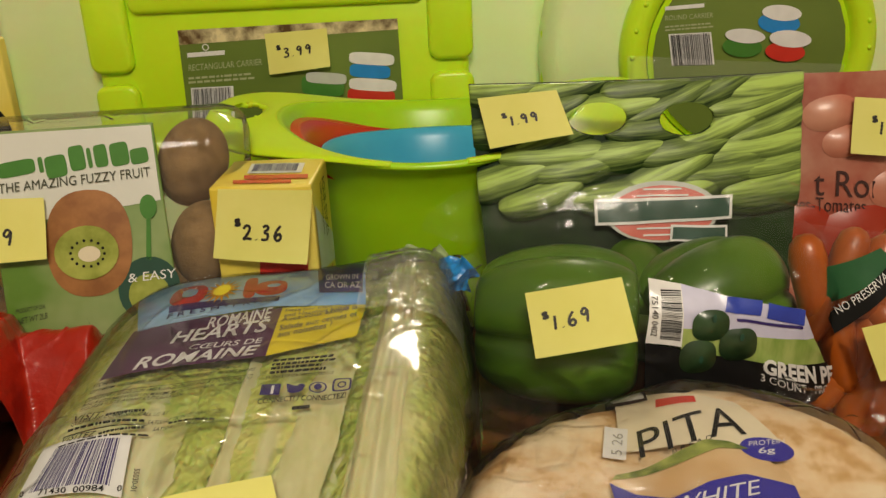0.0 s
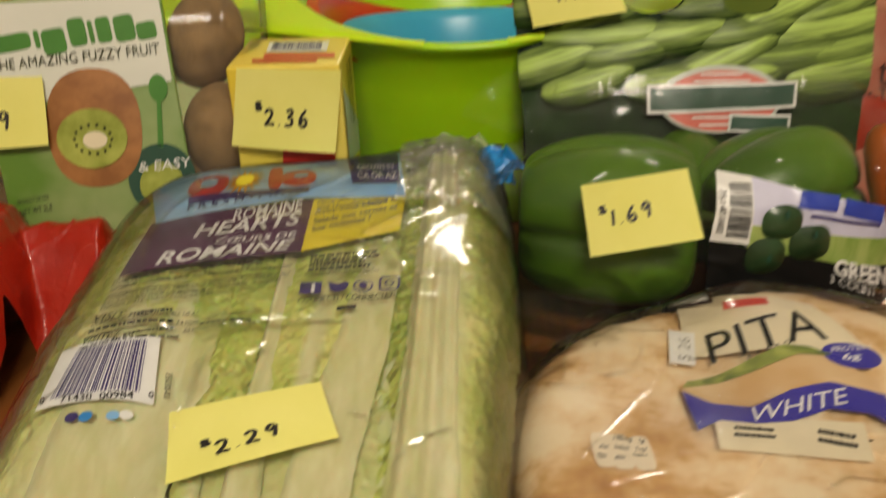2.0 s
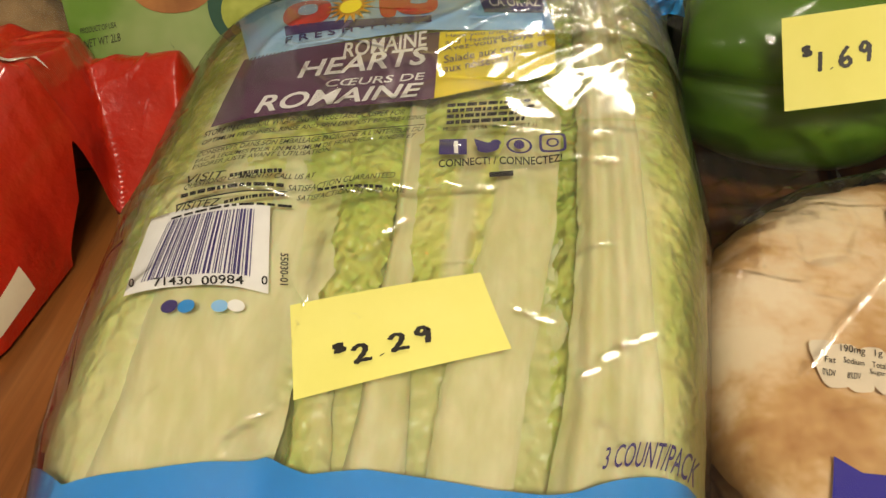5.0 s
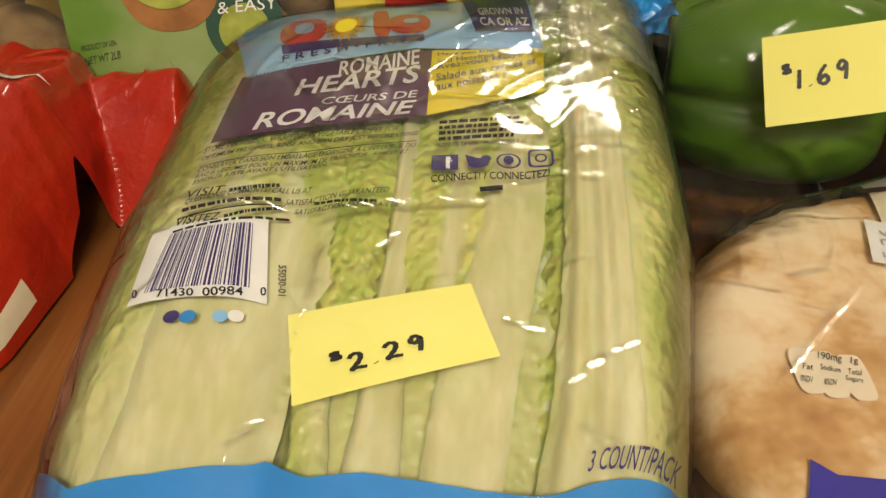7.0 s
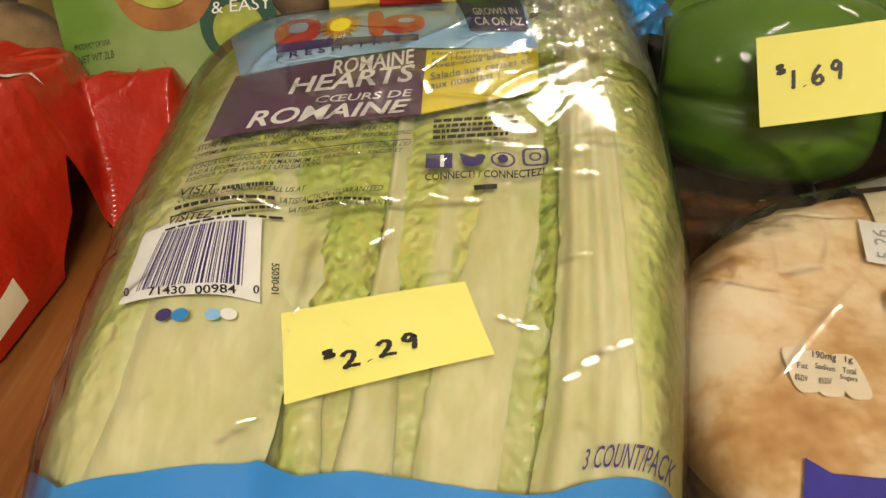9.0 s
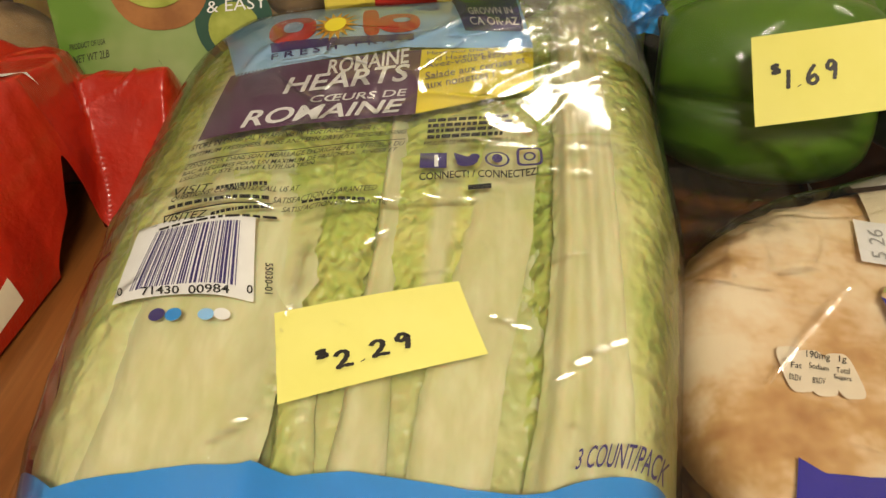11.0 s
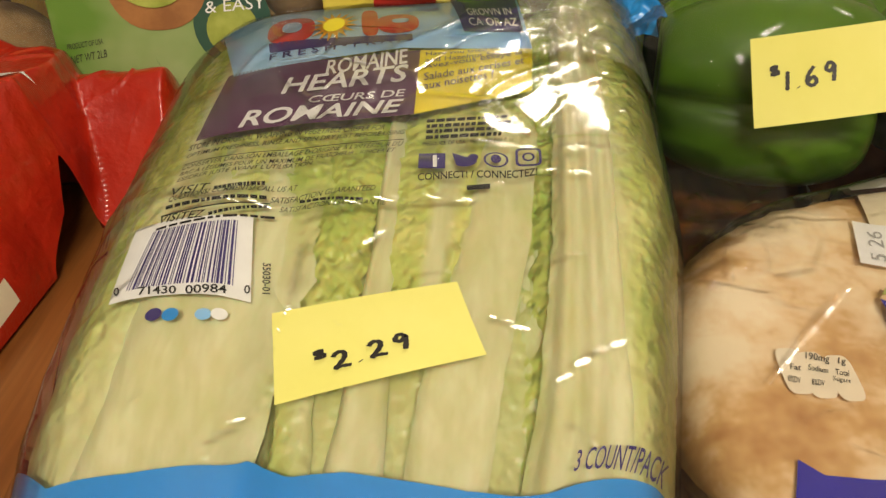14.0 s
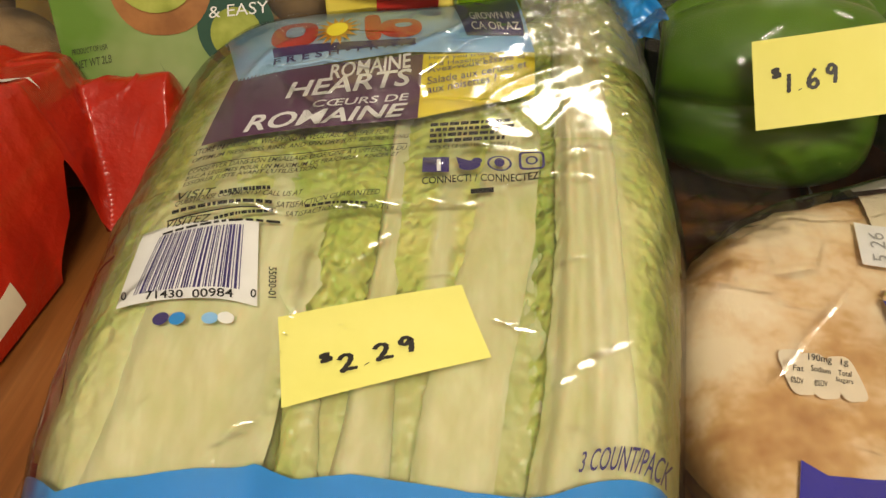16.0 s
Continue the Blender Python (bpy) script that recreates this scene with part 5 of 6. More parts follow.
gbag = thing("pepper_bag", (0.10, 0.40, 0.0), "clear plastic bag of three green peppers with a printed label", "vegetable bag")


def pepper_sheet(u, v):
    z = 0.004 + 0.128 * v
    half = 0.102 - 0.040 * smooth(0.095, 0.135, z)
    x = 0.102 + half * (2 * u - 1)
    return Vector((x, pepper_film(x, z) + 0.0004, z))


part("film", grid(170, 110, pepper_sheet), FILM_CRINKLE, gbag, "clear crinkled plastic film")
part("film_flap", crumple((0.012, 0.436, 0.100), 0.034, (78, 0, 18), 21), FILM_CRINKLE, gbag, "loose clear film corner")
part("film_flap", grid(90, 30, lambda u, v: Vector((0.018 + 0.172 * u, 0.417 + 0.030 * v + 0.004 * noise.noise(Vector((u * 9, v * 3, 31))), 0.118 + (0.018 + 0.006 * math.sin(u * 3) - 0.010 * u) * v + 0.003 * noise.noise(Vector((u * 12, v * 2, 5)))))), FILM_CRINKLE, gbag, "added crinkled film, its white haze standing for glare at the top")
PEP = on_front(pepper_film)
patch("label_top", PEP, ((0.1088, 0.0776), (0.1803, 0.0632), (0.1713, 0.0816), (0.1105, 0.0967)), LAVENDER, gbag, 0.0006, 14, 6, "pale lavender label")
patch("label_field", PEP, ((0.1093, 0.0662), (0.1921, 0.0424), (0.1803, 0.0632), (0.1088, 0.0776)), FIELD, gbag, 0.0006, 14, 4, "printed green field")
pepper_strip = patch("label_strip", PEP, ((0.0925, 0.0429), (0.2091, 0.0158), (0.1915, 0.0455), (0.0918, 0.0698)), BLACK, gbag, 0.0008, 18, 6, "black label strip")
pepper_code = patch("barcode_panel", PEP, ((0.0918, 0.0698), (0.1096, 0.0673), (0.1107, 0.0967), (0.0950, 0.0994)), WHITE, gbag, 0.0008, 5, 6)
barcode(PEP, ((0.1001, 0.0950), (0.0987, 0.0713), (0.1088, 0.0700), (0.1100, 0.0943)), pepper_code, BLACK, 9)
words("75140 0402", PEP, ((0.0953, 0.0929), (0.0941, 0.0740), (0.0972, 0.0735), (0.0983, 0.0926)), BLACK, pepper_code, 0.0014, 0.0)
patch("emblem", PEP, ((0.1305, 0.0848), (0.1485, 0.0812), (0.1498, 0.0883), (0.1323, 0.0912)), ROYALB, gbag, 0.0012, 6, 3)
patch("emblem", PEP, ((0.1518, 0.0797), (0.1721, 0.0729), (0.1723, 0.0813), (0.1527, 0.0872)), ROYALB, gbag, 0.0012, 6, 3)
patch("bar", PEP, ((0.1363, 0.0798), (0.1717, 0.0711), (0.1715, 0.0727), (0.1362, 0.0813)), NAVY, gbag, 0.0012, 6, 1)
blob("printed_pepper", PEP, (0.1238, 0.0778), 0.0093, 0.0082, PRINTPEP, gbag, 0.0012, 0, 28, 2.6, dome=0.003)
blob("printed_stem", PEP, (0.1245, 0.0830), 0.0010, 0.0022, DARKGREEN, gbag, 0.0045)
blob("printed_pepper", PEP, (0.1381, 0.0667), 0.0096, 0.0090, PRINTPEP, gbag, 0.0012, 0, 28, 2.6, dome=0.003)
blob("printed_stem", PEP, (0.1385, 0.0724), 0.0010, 0.0022, DARKGREEN, gbag, 0.0045)
blob("printed_pepper", PEP, (0.1180, 0.0613), 0.0094, 0.0091, PRINTPEP, gbag, 0.0012, 0, 28, 2.6, dome=0.003)
blob("printed_stem", PEP, (0.1189, 0.0613), 0.0010, 0.0022, DARKGREEN, gbag, 0.0045)
words("GREEN PE", PEP, ((0.1517, 0.0499), (0.2008, 0.0284), (0.1959, 0.0420), (0.1519, 0.0580)), WHITE, pepper_strip, 0.0014, 0.04)
words("3 COUNT • PRODU", PEP, ((0.1515, 0.0451), (0.2071, 0.0189), (0.2051, 0.0252), (0.1511, 0.0494)), WHITE, pepper_strip, 0.0014, 0.0)



# ---- printed bag of mini cucumbers ----
def print_mat(name, dark, light):
    """Printed cucumber: light along its upper flank, dark below, with pale lengthwise stripes."""
    m, nt, b, out = nodes_of(name)
    uv = nt.nodes.new("ShaderNodeUVMap")
    uv.uv_map = "UVMap"
    sep = nt.nodes.new("ShaderNodeSeparateXYZ")
    link(nt, uv.outputs[0], sep.inputs[0])
    g = nt.nodes.new("ShaderNodeNewGeometry")
    shift = nt.nodes.new("ShaderNodeCombineXYZ")
    link(nt, g.outputs["Random Per Island"], shift.inputs[2])
    place = nt.nodes.new("ShaderNodeVectorMath")
    place.operation = "MULTIPLY_ADD"
    place.inputs[1].default_value = (2.2, 11.0, 1.0)
    link(nt, uv.outputs[0], place.inputs[0])
    big = nt.nodes.new("ShaderNodeVectorMath")
    big.operation = "SCALE"
    big.inputs["Scale"].default_value = 40.0
    link(nt, shift.outputs[0], big.inputs[0])
    link(nt, big.outputs[0], place.inputs[2])
    n = nt.nodes.new("ShaderNodeTexNoise")
    n.inputs["Scale"].default_value, n.inputs["Detail"].default_value = 1.0, 5
    link(nt, place.outputs[0], n.inputs["Vector"])
    flank = ramp_node(nt, sep.outputs[1], ((0.0, (0.02, 0.02, 0.02)), (0.30, (0.30, 0.30, 0.30)), (0.66, (0.75, 0.75, 0.75)), (0.90, (0.45, 0.45, 0.45)), (1.0, (0.15, 0.15, 0.15))))

    def op(kind, a, c, d=0.0):
        k = nt.nodes.new("ShaderNodeMath")
        k.operation = kind
        for sock, val in zip(k.inputs, (a, c, d)):
            if isinstance(val, (int, float)):
                sock.default_value = val
            else:
                link(nt, val, sock)
        return k.outputs[0]
    tone = op("ADD", op("MULTIPLY", flank.outputs[0], op("MULTIPLY_ADD", g.outputs["Random Per Island"], 0.6, 0.5)), op("MULTIPLY_ADD", n.outputs[0], 0.9, -0.45))
    r = ramp_node(nt, tone, ((0.08, dark), (0.40, tuple(0.66 * d + 0.34 * l for d, l in zip(dark, light))), (0.74, light)))
    link(nt, r.outputs[0], b.inputs["Base Color"])
    b.inputs["Roughness"].default_value = 0.40
    b.inputs["Specular IOR Level"].default_value = 0.3
    return m


CUKE = print_mat("printed_cucumber", (0.008, 0.028, 0.004), (0.44, 0.62, 0.13))
CUKEDARK = plain("printed_dark_green", (0.006, 0.018, 0.005), (0.018, 0.050, 0.009), 0.5, 30, 0.0, spec=0.15)


def cuke_film(x, z):
    return cuke_front(x, z) + 0.0012 * noise.noise(Vector((x * 30, z * 26, 1))) + 0.0006 * noise.noise(Vector((x * 80, z * 70, 5)))


cbag = thing("cucumber_bag", (0.12, 0.50, 0.0), "plastic bag printed with cucumbers, two hand holes at the top", "vegetable bag")
CK = on_front(cuke_film)
HOLES = ((0.089, 0.157, 0.0175, 0.0095), (0.142, 0.155, 0.0165, 0.0095))


def pierced(nu, nv, x0, x1, z0, z1, lay, lift):
    """A sheet with the hand holes cut through it."""
    def snap(u, v):
        x, z = x0(v) + (x1(v) - x0(v)) * u, z0 + (z1 - z0) * v
        for cx, cz, rx, rz in HOLES:
            d = math.hypot((x - cx) / rx, (z - cz) / rz)
            if 0.72 < d < 1:
                x, z = cx + (x - cx) / d, cz + (z - cz) / d
        return lay(x, z, lift)

    def keep(u, v):
        x, z = x0(v) + (x1(v) - x0(v)) * u, z0 + (z1 - z0) * v
        return all(math.hypot((x - a) / c, (z - b) / d) > 0.86 for a, b, c, d in HOLES)
    return grid(nu, nv, snap, keep)


part("printed_front", pierced(150, 100, lambda v: 0.022 - 0.010 * v, lambda v: 0.195 + 0.022 * v, 0.02, 0.178, CK, 0.0), CUKEDARK, cbag, "dark green printed plastic")
part("back_sheet", grid(20, 12, lambda u, v: Vector((0.02 + 0.18 * u, 0.515 + 0.030 * math.sin(v * math.pi) * math.sin(u * math.pi), 0.004 + 0.12 * v))), CUKEDARK, cbag)
def cucumber_shape(x, z, rx, rz, tilt, lift):
    c, s = math.cos(radians(tilt)), math.sin(radians(tilt))

    def at(u, v):
        a, b = 2 * u - 1, 2 * v - 1
        w = (1 - abs(a) ** 3.2) ** 0.5
        p, q = rx * a, rz * b * w + 0.06 * rx * a * a
        return CK(x + p * c - q * s, z + p * s + q * c, lift + 0.0030 * (1 - b * b) * w)
    return grid(36, 12, at)


rnd = random.Random(8)
bms = []
k = 0
for row in range(6):
    for col in range(5):
        x = 0.030 + 0.045 * col + rnd.uniform(-0.010, 0.010) + 0.022 * (row % 2)
        z = 0.172 - 0.0118 * row + rnd.uniform(-0.003, 0.003)
        rx, rz, tilt = rnd.uniform(0.026, 0.036), rnd.uniform(0.0088, 0.0118), rnd.uniform(4, 22)
        x = max(0.004 + rx, min(0.222 - rx, x))
        bm = cucumber_shape(x, z, rx, rz, tilt, 0.0004 + 0.00010 * k)
        for v in bm.verts:
            v.co.x, v.co.z = max(0.0125 + 0.06 * max(0, 0.16 - v.co.z), min(0.2165 - 0.13 * max(0, 0.178 - v.co.z), v.co.x)), min(0.1775, v.co.z)
        depth_in = {v: min((math.hypot((v.co.x - a) / c, (v.co.z - b) / d), a, b) for a, b, c, d in HOLES) for v in bm.verts}
        for v, (d, a, b) in depth_in.items():
            if 0.70 < d < 1:
                v.co.x, v.co.z = a + (v.co.x - a) / d, b + (v.co.z - b) / d
        bmesh.ops.delete(bm, geom=[v for v, (d, a, b) in depth_in.items() if d <= 0.70], context="VERTS")
        bms.append(bm)
        k += 1
tagged(part("cucumber_print", merge(bms), CUKE, cbag, "printed picture of small green cucumbers"), kind="stuff")
part("clear_strip", grid(40, 6, lambda u, v: CK(0.108 + 0.134 * u, 0.176 + (0.016 - 0.012 * u) * v, 0.003)), FILM_FINE, cbag, "clear film strip at the top seam")
blob("emblem", CK, (0.1236, 0.1048), 0.0340, 0.0171, GREYP, cbag, 0.0062)
blob("emblem", CK, (0.1236, 0.1042), 0.0313, 0.0152, PINKRED, cbag, 0.0066)
patch("emblem_stripe", CK, ((0.1128, 0.1172), (0.1354, 0.1170), (0.1355, 0.1179), (0.1128, 0.1182)), WHITE, cbag, 0.0074, 10, 1)
patch("emblem_stripe", CK, ((0.1085, 0.1139), (0.1393, 0.1133), (0.1394, 0.1143), (0.1086, 0.1148)), WHITE, cbag, 0.0074, 10, 1)
patch("emblem_stripe", CK, ((0.1043, 0.1102), (0.1432, 0.1094), (0.1433, 0.1103), (0.1043, 0.1112)), WHITE, cbag, 0.0074, 10, 1)
patch("emblem_stripe", CK, ((0.1076, 0.0958), (0.1383, 0.0953), (0.1384, 0.0963), (0.1077, 0.0968)), WHITE, cbag, 0.0074, 10, 1)
patch("emblem_stripe", CK, ((0.1114, 0.0919), (0.1340, 0.0918), (0.1341, 0.0927), (0.1115, 0.0929)), WHITE, cbag, 0.0074, 10, 1)
patch("emblem_bar", CK, ((0.0836, 0.0986), (0.1642, 0.0997), (0.1657, 0.1129), (0.0836, 0.1132)), WHITE, cbag, 0.0078, 12, 3)
patch("emblem_bar", CK, ((0.0853, 0.1004), (0.1626, 0.1014), (0.1638, 0.1115), (0.0852, 0.1115)), DARKGREEN, cbag, 0.0082, 12, 3)
patch("emblem_bar", CK, ((0.1268, 0.0888), (0.1608, 0.0873), (0.1613, 0.0964), (0.1279, 0.0980)), WHITE, cbag, 0.0082, 6, 3)
patch("emblem_bar", CK, ((0.1282, 0.0901), (0.1595, 0.0886), (0.1598, 0.0952), (0.1292, 0.0967)), DARKGREEN, cbag, 0.0086, 6, 3)
words("mini", CK, ((0.1009, 0.0713), (0.1192, 0.0734), (0.1189, 0.0803), (0.1006, 0.0783)), OLIVE, cbag, 0.0062, 0.0, 0.2)
words("CUC", CK, ((0.0997, 0.0669), (0.1162, 0.0678), (0.1164, 0.0722), (0.1000, 0.0713)), GREY, cbag, 0.0062, 0.0)



# ---- tomatoes ----
TOMPRINT = plain("printed_tomato_pink", (0.36, 0.07, 0.04), (0.52, 0.24, 0.16), 0.3, 22, 0.0, coat=0.3)
TOMATO = plain("red_tomato_skin", (0.32, 0.024, 0.010), (0.44, 0.05, 0.02), 0.25, 12, 0.0, coat=0.3)
tbag = thing("tomato_bag", (0.29, 0.55, 0.0), "plastic bag of tomatoes with a pale red print", "vegetable bag")


def tomato_film(x, z):
    return tomato_front(x, z) + 0.0016 * noise.noise(Vector((x * 30, z * 26, 11)))


TOM = on_front(tomato_film)
part("printed_front", grid(50, 50, lambda u, v: TOM(0.205 + 0.155 * u, 0.010 + 0.160 * v, 0)), TOMPRINT, tbag)
part("back_sheet", grid(12, 12, lambda u, v: Vector((0.205 + 0.155 * u, 0.56 + 0.045 * math.sin(v * math.pi) * math.sin(u * math.pi), 0.005 + 0.16 * v))), TOMPRINT, tbag)
words("t Rom", TOM, ((0.2392, 0.0922), (0.2899, 0.0887), (0.2897, 0.1053), (0.2400, 0.1088)), BROWN, tbag, 0.0010, 0.0)
words("Tomatoes-Tomates", TOM, ((0.2003, 0.0839), (0.2724, 0.0799), (0.2724, 0.0893), (0.2004, 0.0927)), BROWN, tbag, 0.0010, 0.0)
blob("printed_tomato", TOM, (0.2250, 0.0687), 0.0268, 0.0171, TOMATO, tbag, 0.0004, 12, 28, 2.3, dome=0.0035)
blob("printed_tomato", TOM, (0.2682, 0.0646), 0.0314, 0.0193, TOMATO, tbag, 0.0004, 12, 28, 2.3, dome=0.0035)
blob("printed_tomato", TOM, (0.2497, 0.1446), 0.0178, 0.0110, TOMPALE, tbag, 0.0004, 12, 28, 2.3, dome=0.0035)
blob("printed_tomato", TOM, (0.2605, 0.1264), 0.0162, 0.0100, TOMPALE, tbag, 0.0004, 12, 28, 2.3, dome=0.0035)
blob("printed_tomato", TOM, (0.2973, 0.0963), 0.0229, 0.0134, TOMPALE, tbag, 0.0004, 12, 28, 2.3, dome=0.0035)


# ---- carrots ----
CARROT = plain("orange_carrot", (0.37, 0.070, 0.004), (0.47, 0.115, 0.010), 0.4, 40, 0.2, 0.001, stretch=(1, 1, 0.4), coat=0.2)
rnd = random.Random(5)
for row in range(5):
    for col in range(7):
        z = 0.013 + 0.0185 * row + rnd.uniform(-0.003, 0.003)
        x = 0.184 + 0.36 * (0.094 - z) + 0.0150 * col + rnd.uniform(-0.003, 0.003)
        y = 0.399 + 0.02 * (col % 2) * (row % 2) + rnd.uniform(0, 0.004) + 0.25 * max(0, z - 0.06)
        n = rnd.uniform(0.85, 1.1)
        prof = [(0, -0.024), (0.004, -0.0225), (0.0072, -0.017), (0.0088, 0.0), (0.0092, 0.012), (0.0075, 0.020), (0.004, 0.0235), (0, 0.0245)]
        prof = [(r * n, h * n) for r, h in prof]
        tagged(part("carrot", lathe(prof, 18, (x, y, z), pose(0, 0, 0, -10, rnd.uniform(-35, 35), 0)), CARROT), "small peeled orange carrot in a clear bag", "carrot", "carrots in the bag")
kbag = thing("carrot_bag", (0.23, 0.41, 0.0), "clear plastic bag of orange carrots with a green and black band", "vegetable bag")


def carrot_front(x, z):
    return 0.382 + 0.030 * min(1.0, abs((x - 0.236) / 0.06)) ** 3 + 0.25 * max(0, z - 0.06) + 0.0016 * noise.noise(Vector((x * 40, z * 40, 2)))


CAR = on_front(carrot_front)
part("film", grid(70, 70, lambda u, v: CAR(0.174 + 0.42 * (0.115 - (0.003 + 0.112 * v)) + 0.105 * u, 0.003 + 0.112 * v, 0)), FILM, kbag)
patch("green_cap", CAR, ((0.1860, 0.0724), (0.2212, 0.0987), (0.2133, 0.1069), (0.1790, 0.0885)), CAPGREEN, kbag, 0.0008, 10, 6, "dark green printed cap")
carrot_band = patch("black_band", CAR, ((0.1937, 0.0619), (0.2213, 0.0903), (0.2172, 0.0997), (0.1907, 0.0708)), BLACK, kbag, 0.0014, 10, 4, "black printed band")
words("NO PRESERVA", CAR, ((0.1949, 0.0720), (0.2164, 0.0926), (0.2143, 0.0964), (0.1930, 0.0755)), WHITE, carrot_band, 0.0020, 0.0)



# ---- red bag ----
REDBAG = plain("glossy_red_foil", (0.36, 0.010, 0.003), (0.50, 0.022, 0.007), 0.30, 16, 0.35, 0.006, coat=0.6)


def red_film(x, y):
    w = 0.003 * noise.noise(Vector((x * 24, y * 20, 6))) + 0.0012 * noise.noise(Vector((x * 60, y * 50, 2)))
    crease = 1 - abs(noise.noise(Vector((x * 14 + y * 9, y * 11 - x * 8, 3)))) * 8
    crease = max(crease, 0.4 - abs(noise.noise(Vector((x * 30 - y * 22, y * 26 + x * 14, 8)))) * 9)
    return red_top(x, y) + w * smooth(0.0, 0.03, red_top(x, y)) + 0.003 * max(0.0, crease) * smooth(0.01, 0.05, red_top(x, y))


rbag = thing("snack_bag", (-0.30, 0.36, 0.0), "glossy creased red plastic bag with white edges", "snack bag")


def red_sheet(u, v):
    y = 0.18 + 0.29 * v
    x = red_edge(y) - (1 - u) ** 1.7 * 0.24
    return Vector((x, y, red_film(x, y)))


part("foil", grid(220, 300, red_sheet), REDBAG, rbag)
RDB = on_top(red_film)
patch("white_corner", RDB, ((-0.2703, 0.3813), (-0.2482, 0.3955), (-0.2507, 0.3925), (-0.2771, 0.3945)), WHITE, rbag, 0.0008, 8, 4, "white printed corner")
part("white_seam", grid(6, 40, lambda u, v: RDB(red_edge(0.225 + 0.110 * v) - 0.0004 - 0.0026 * u, 0.225 + 0.110 * v, 0.0012)), CREAMW, rbag, "off-white printed edge")



# ---- kiwi pack ----
SLEEVEWHITE = plain("off_white_card", (0.70, 0.72, 0.64), (0.76, 0.77, 0.70), 0.45, 12, 0.02, coat=0.2)
SLEEVE = plain("white_green_card", (0.36, 0.43, 0.19), (0.12, 0.25, 0.03), 0.45, 11, 0.03, coat=0.2, lo=0.38, hi=0.62)
KIWI = plain("brown_kiwi_skin", (0.19, 0.11, 0.035), (0.34, 0.21, 0.08), 0.85, 90, 0.6, 0.001)
CLAM = clear_film("clear_pack", haze=0.03, ripple=8, strength=0.4, rough=0.08)
pack = thing("kiwi_pack", (-0.22, 0.48, 0.0), "clear plastic kiwi pack with a green and white card sleeve", "fruit pack")
KW = on_front(kiwi_front)


def kiwi_box(x0, x1, z0, z1, depth, r=0.004):
    """An upright leaning box whose front lies in the sleeve's plane."""
    bm = slab(x0, x1, 0, depth, z0, z1, r, 3)
    for v in bm.verts:
        v.co.y += kiwi_front(v.co.x, v.co.z)
    return bm


card = kiwi_box(-0.262, -0.166, 0.046, 0.1715, 0.0025, 0.001)
for v in card.verts:
    v.co.x += 0.09 * (0.11 - v.co.z)
part("sleeve", card, SLEEVE, pack, "white and green printed card")
tray = kiwi_box(-0.335, -0.128, 0.004, 0.172, 0.062, 0.016)
for v in tray.verts:
    v.co.y += 0.004
part("tray", tray, CLAM, pack, "clear plastic tray")
for k, (x, z, r) in enumerate(((-0.158, 0.142, 0.024), (-0.153, 0.094, 0.024), (-0.155, 0.048, 0.025), (-0.205, 0.034, 0.026), (-0.262, 0.034, 0.026), (-0.292, 0.062, 0.024), (-0.292, 0.115, 0.025), (-0.318, 0.090, 0.025), (-0.318, 0.145, 0.025), (-0.282, 0.150, 0.022))):
    y = kiwi_front(x, z) + 0.030
    tagged(part("kiwi", ball((x, y, z), (r * 0.86, r, r * 1.15), pose(0, 0, 0, 10 * k, 20 - 9 * k, 0)), KIWI), "brown fuzzy kiwi fruit in a clear pack", "kiwi", "kiwis in the pack")
patch("title_field", KW, ((-0.2615, 0.1200), (-0.1690, 0.1290), (-0.1722, 0.1705), (-0.2660, 0.1705)), SLEEVEWHITE, pack, 0.0004, 4, 4)
blob("emblem", KW, (-0.2475, 0.1516), 0.0104, 0.0042, GREENINK, pack, 0.0008, 7, 28, 5.0)
blob("emblem", KW, (-0.2340, 0.1527), 0.0013, 0.0043, GREENINK, pack, 0.0008, 7, 28, 5.0)
blob("emblem", KW, (-0.2257, 0.1513), 0.0059, 0.0061, GREENINK, pack, 0.0008, 7, 28, 5.0)
blob("emblem", KW, (-0.2139, 0.1551), 0.0044, 0.0068, GREENINK, pack, 0.0008, 7, 28, 5.0)
blob("emblem", KW, (-0.2070, 0.1547), 0.0012, 0.0055, GREENINK, pack, 0.0008, 7, 28, 5.0)
blob("emblem", KW, (-0.2007, 0.1555), 0.0037, 0.0062, GREENINK, pack, 0.0008, 7, 28, 5.0)
blob("emblem", KW, (-0.1903, 0.1558), 0.0052, 0.0064, GREENINK, pack, 0.0008, 7, 28, 5.0)
blob("emblem", KW, (-0.1794, 0.1541), 0.0050, 0.0043, GREENINK, pack, 0.0008, 7, 28, 5.0)
words("THE AMAZING FUZZY FRUIT", KW, ((-0.2578, 0.1387), (-0.1735, 0.1426), (-0.1738, 0.1479), (-0.2578, 0.1439)), DARKTXT, pack, bold=0.0)
blob("fruit_picture", KW, (-0.2102, 0.1081), 0.0239, 0.0294, KIWIPRINT, pack, 0.0008, 0, 36, 2.4, dome=0.001)
blob("fruit_slice", KW, (-0.2115, 0.1035), 0.0179, 0.0149, SLICE, pack, 0.0022)
blob("seed", KW, (-0.2015, 0.1025), 0.0008, 0.0008, BLACK, pack, 0.0026)
blob("seed", KW, (-0.2026, 0.0995), 0.0007, 0.0008, BLACK, pack, 0.0026)
blob("seed", KW, (-0.2054, 0.0971), 0.0008, 0.0009, BLACK, pack, 0.0026)
blob("seed", KW, (-0.2093, 0.0960), 0.0008, 0.0008, BLACK, pack, 0.0026)
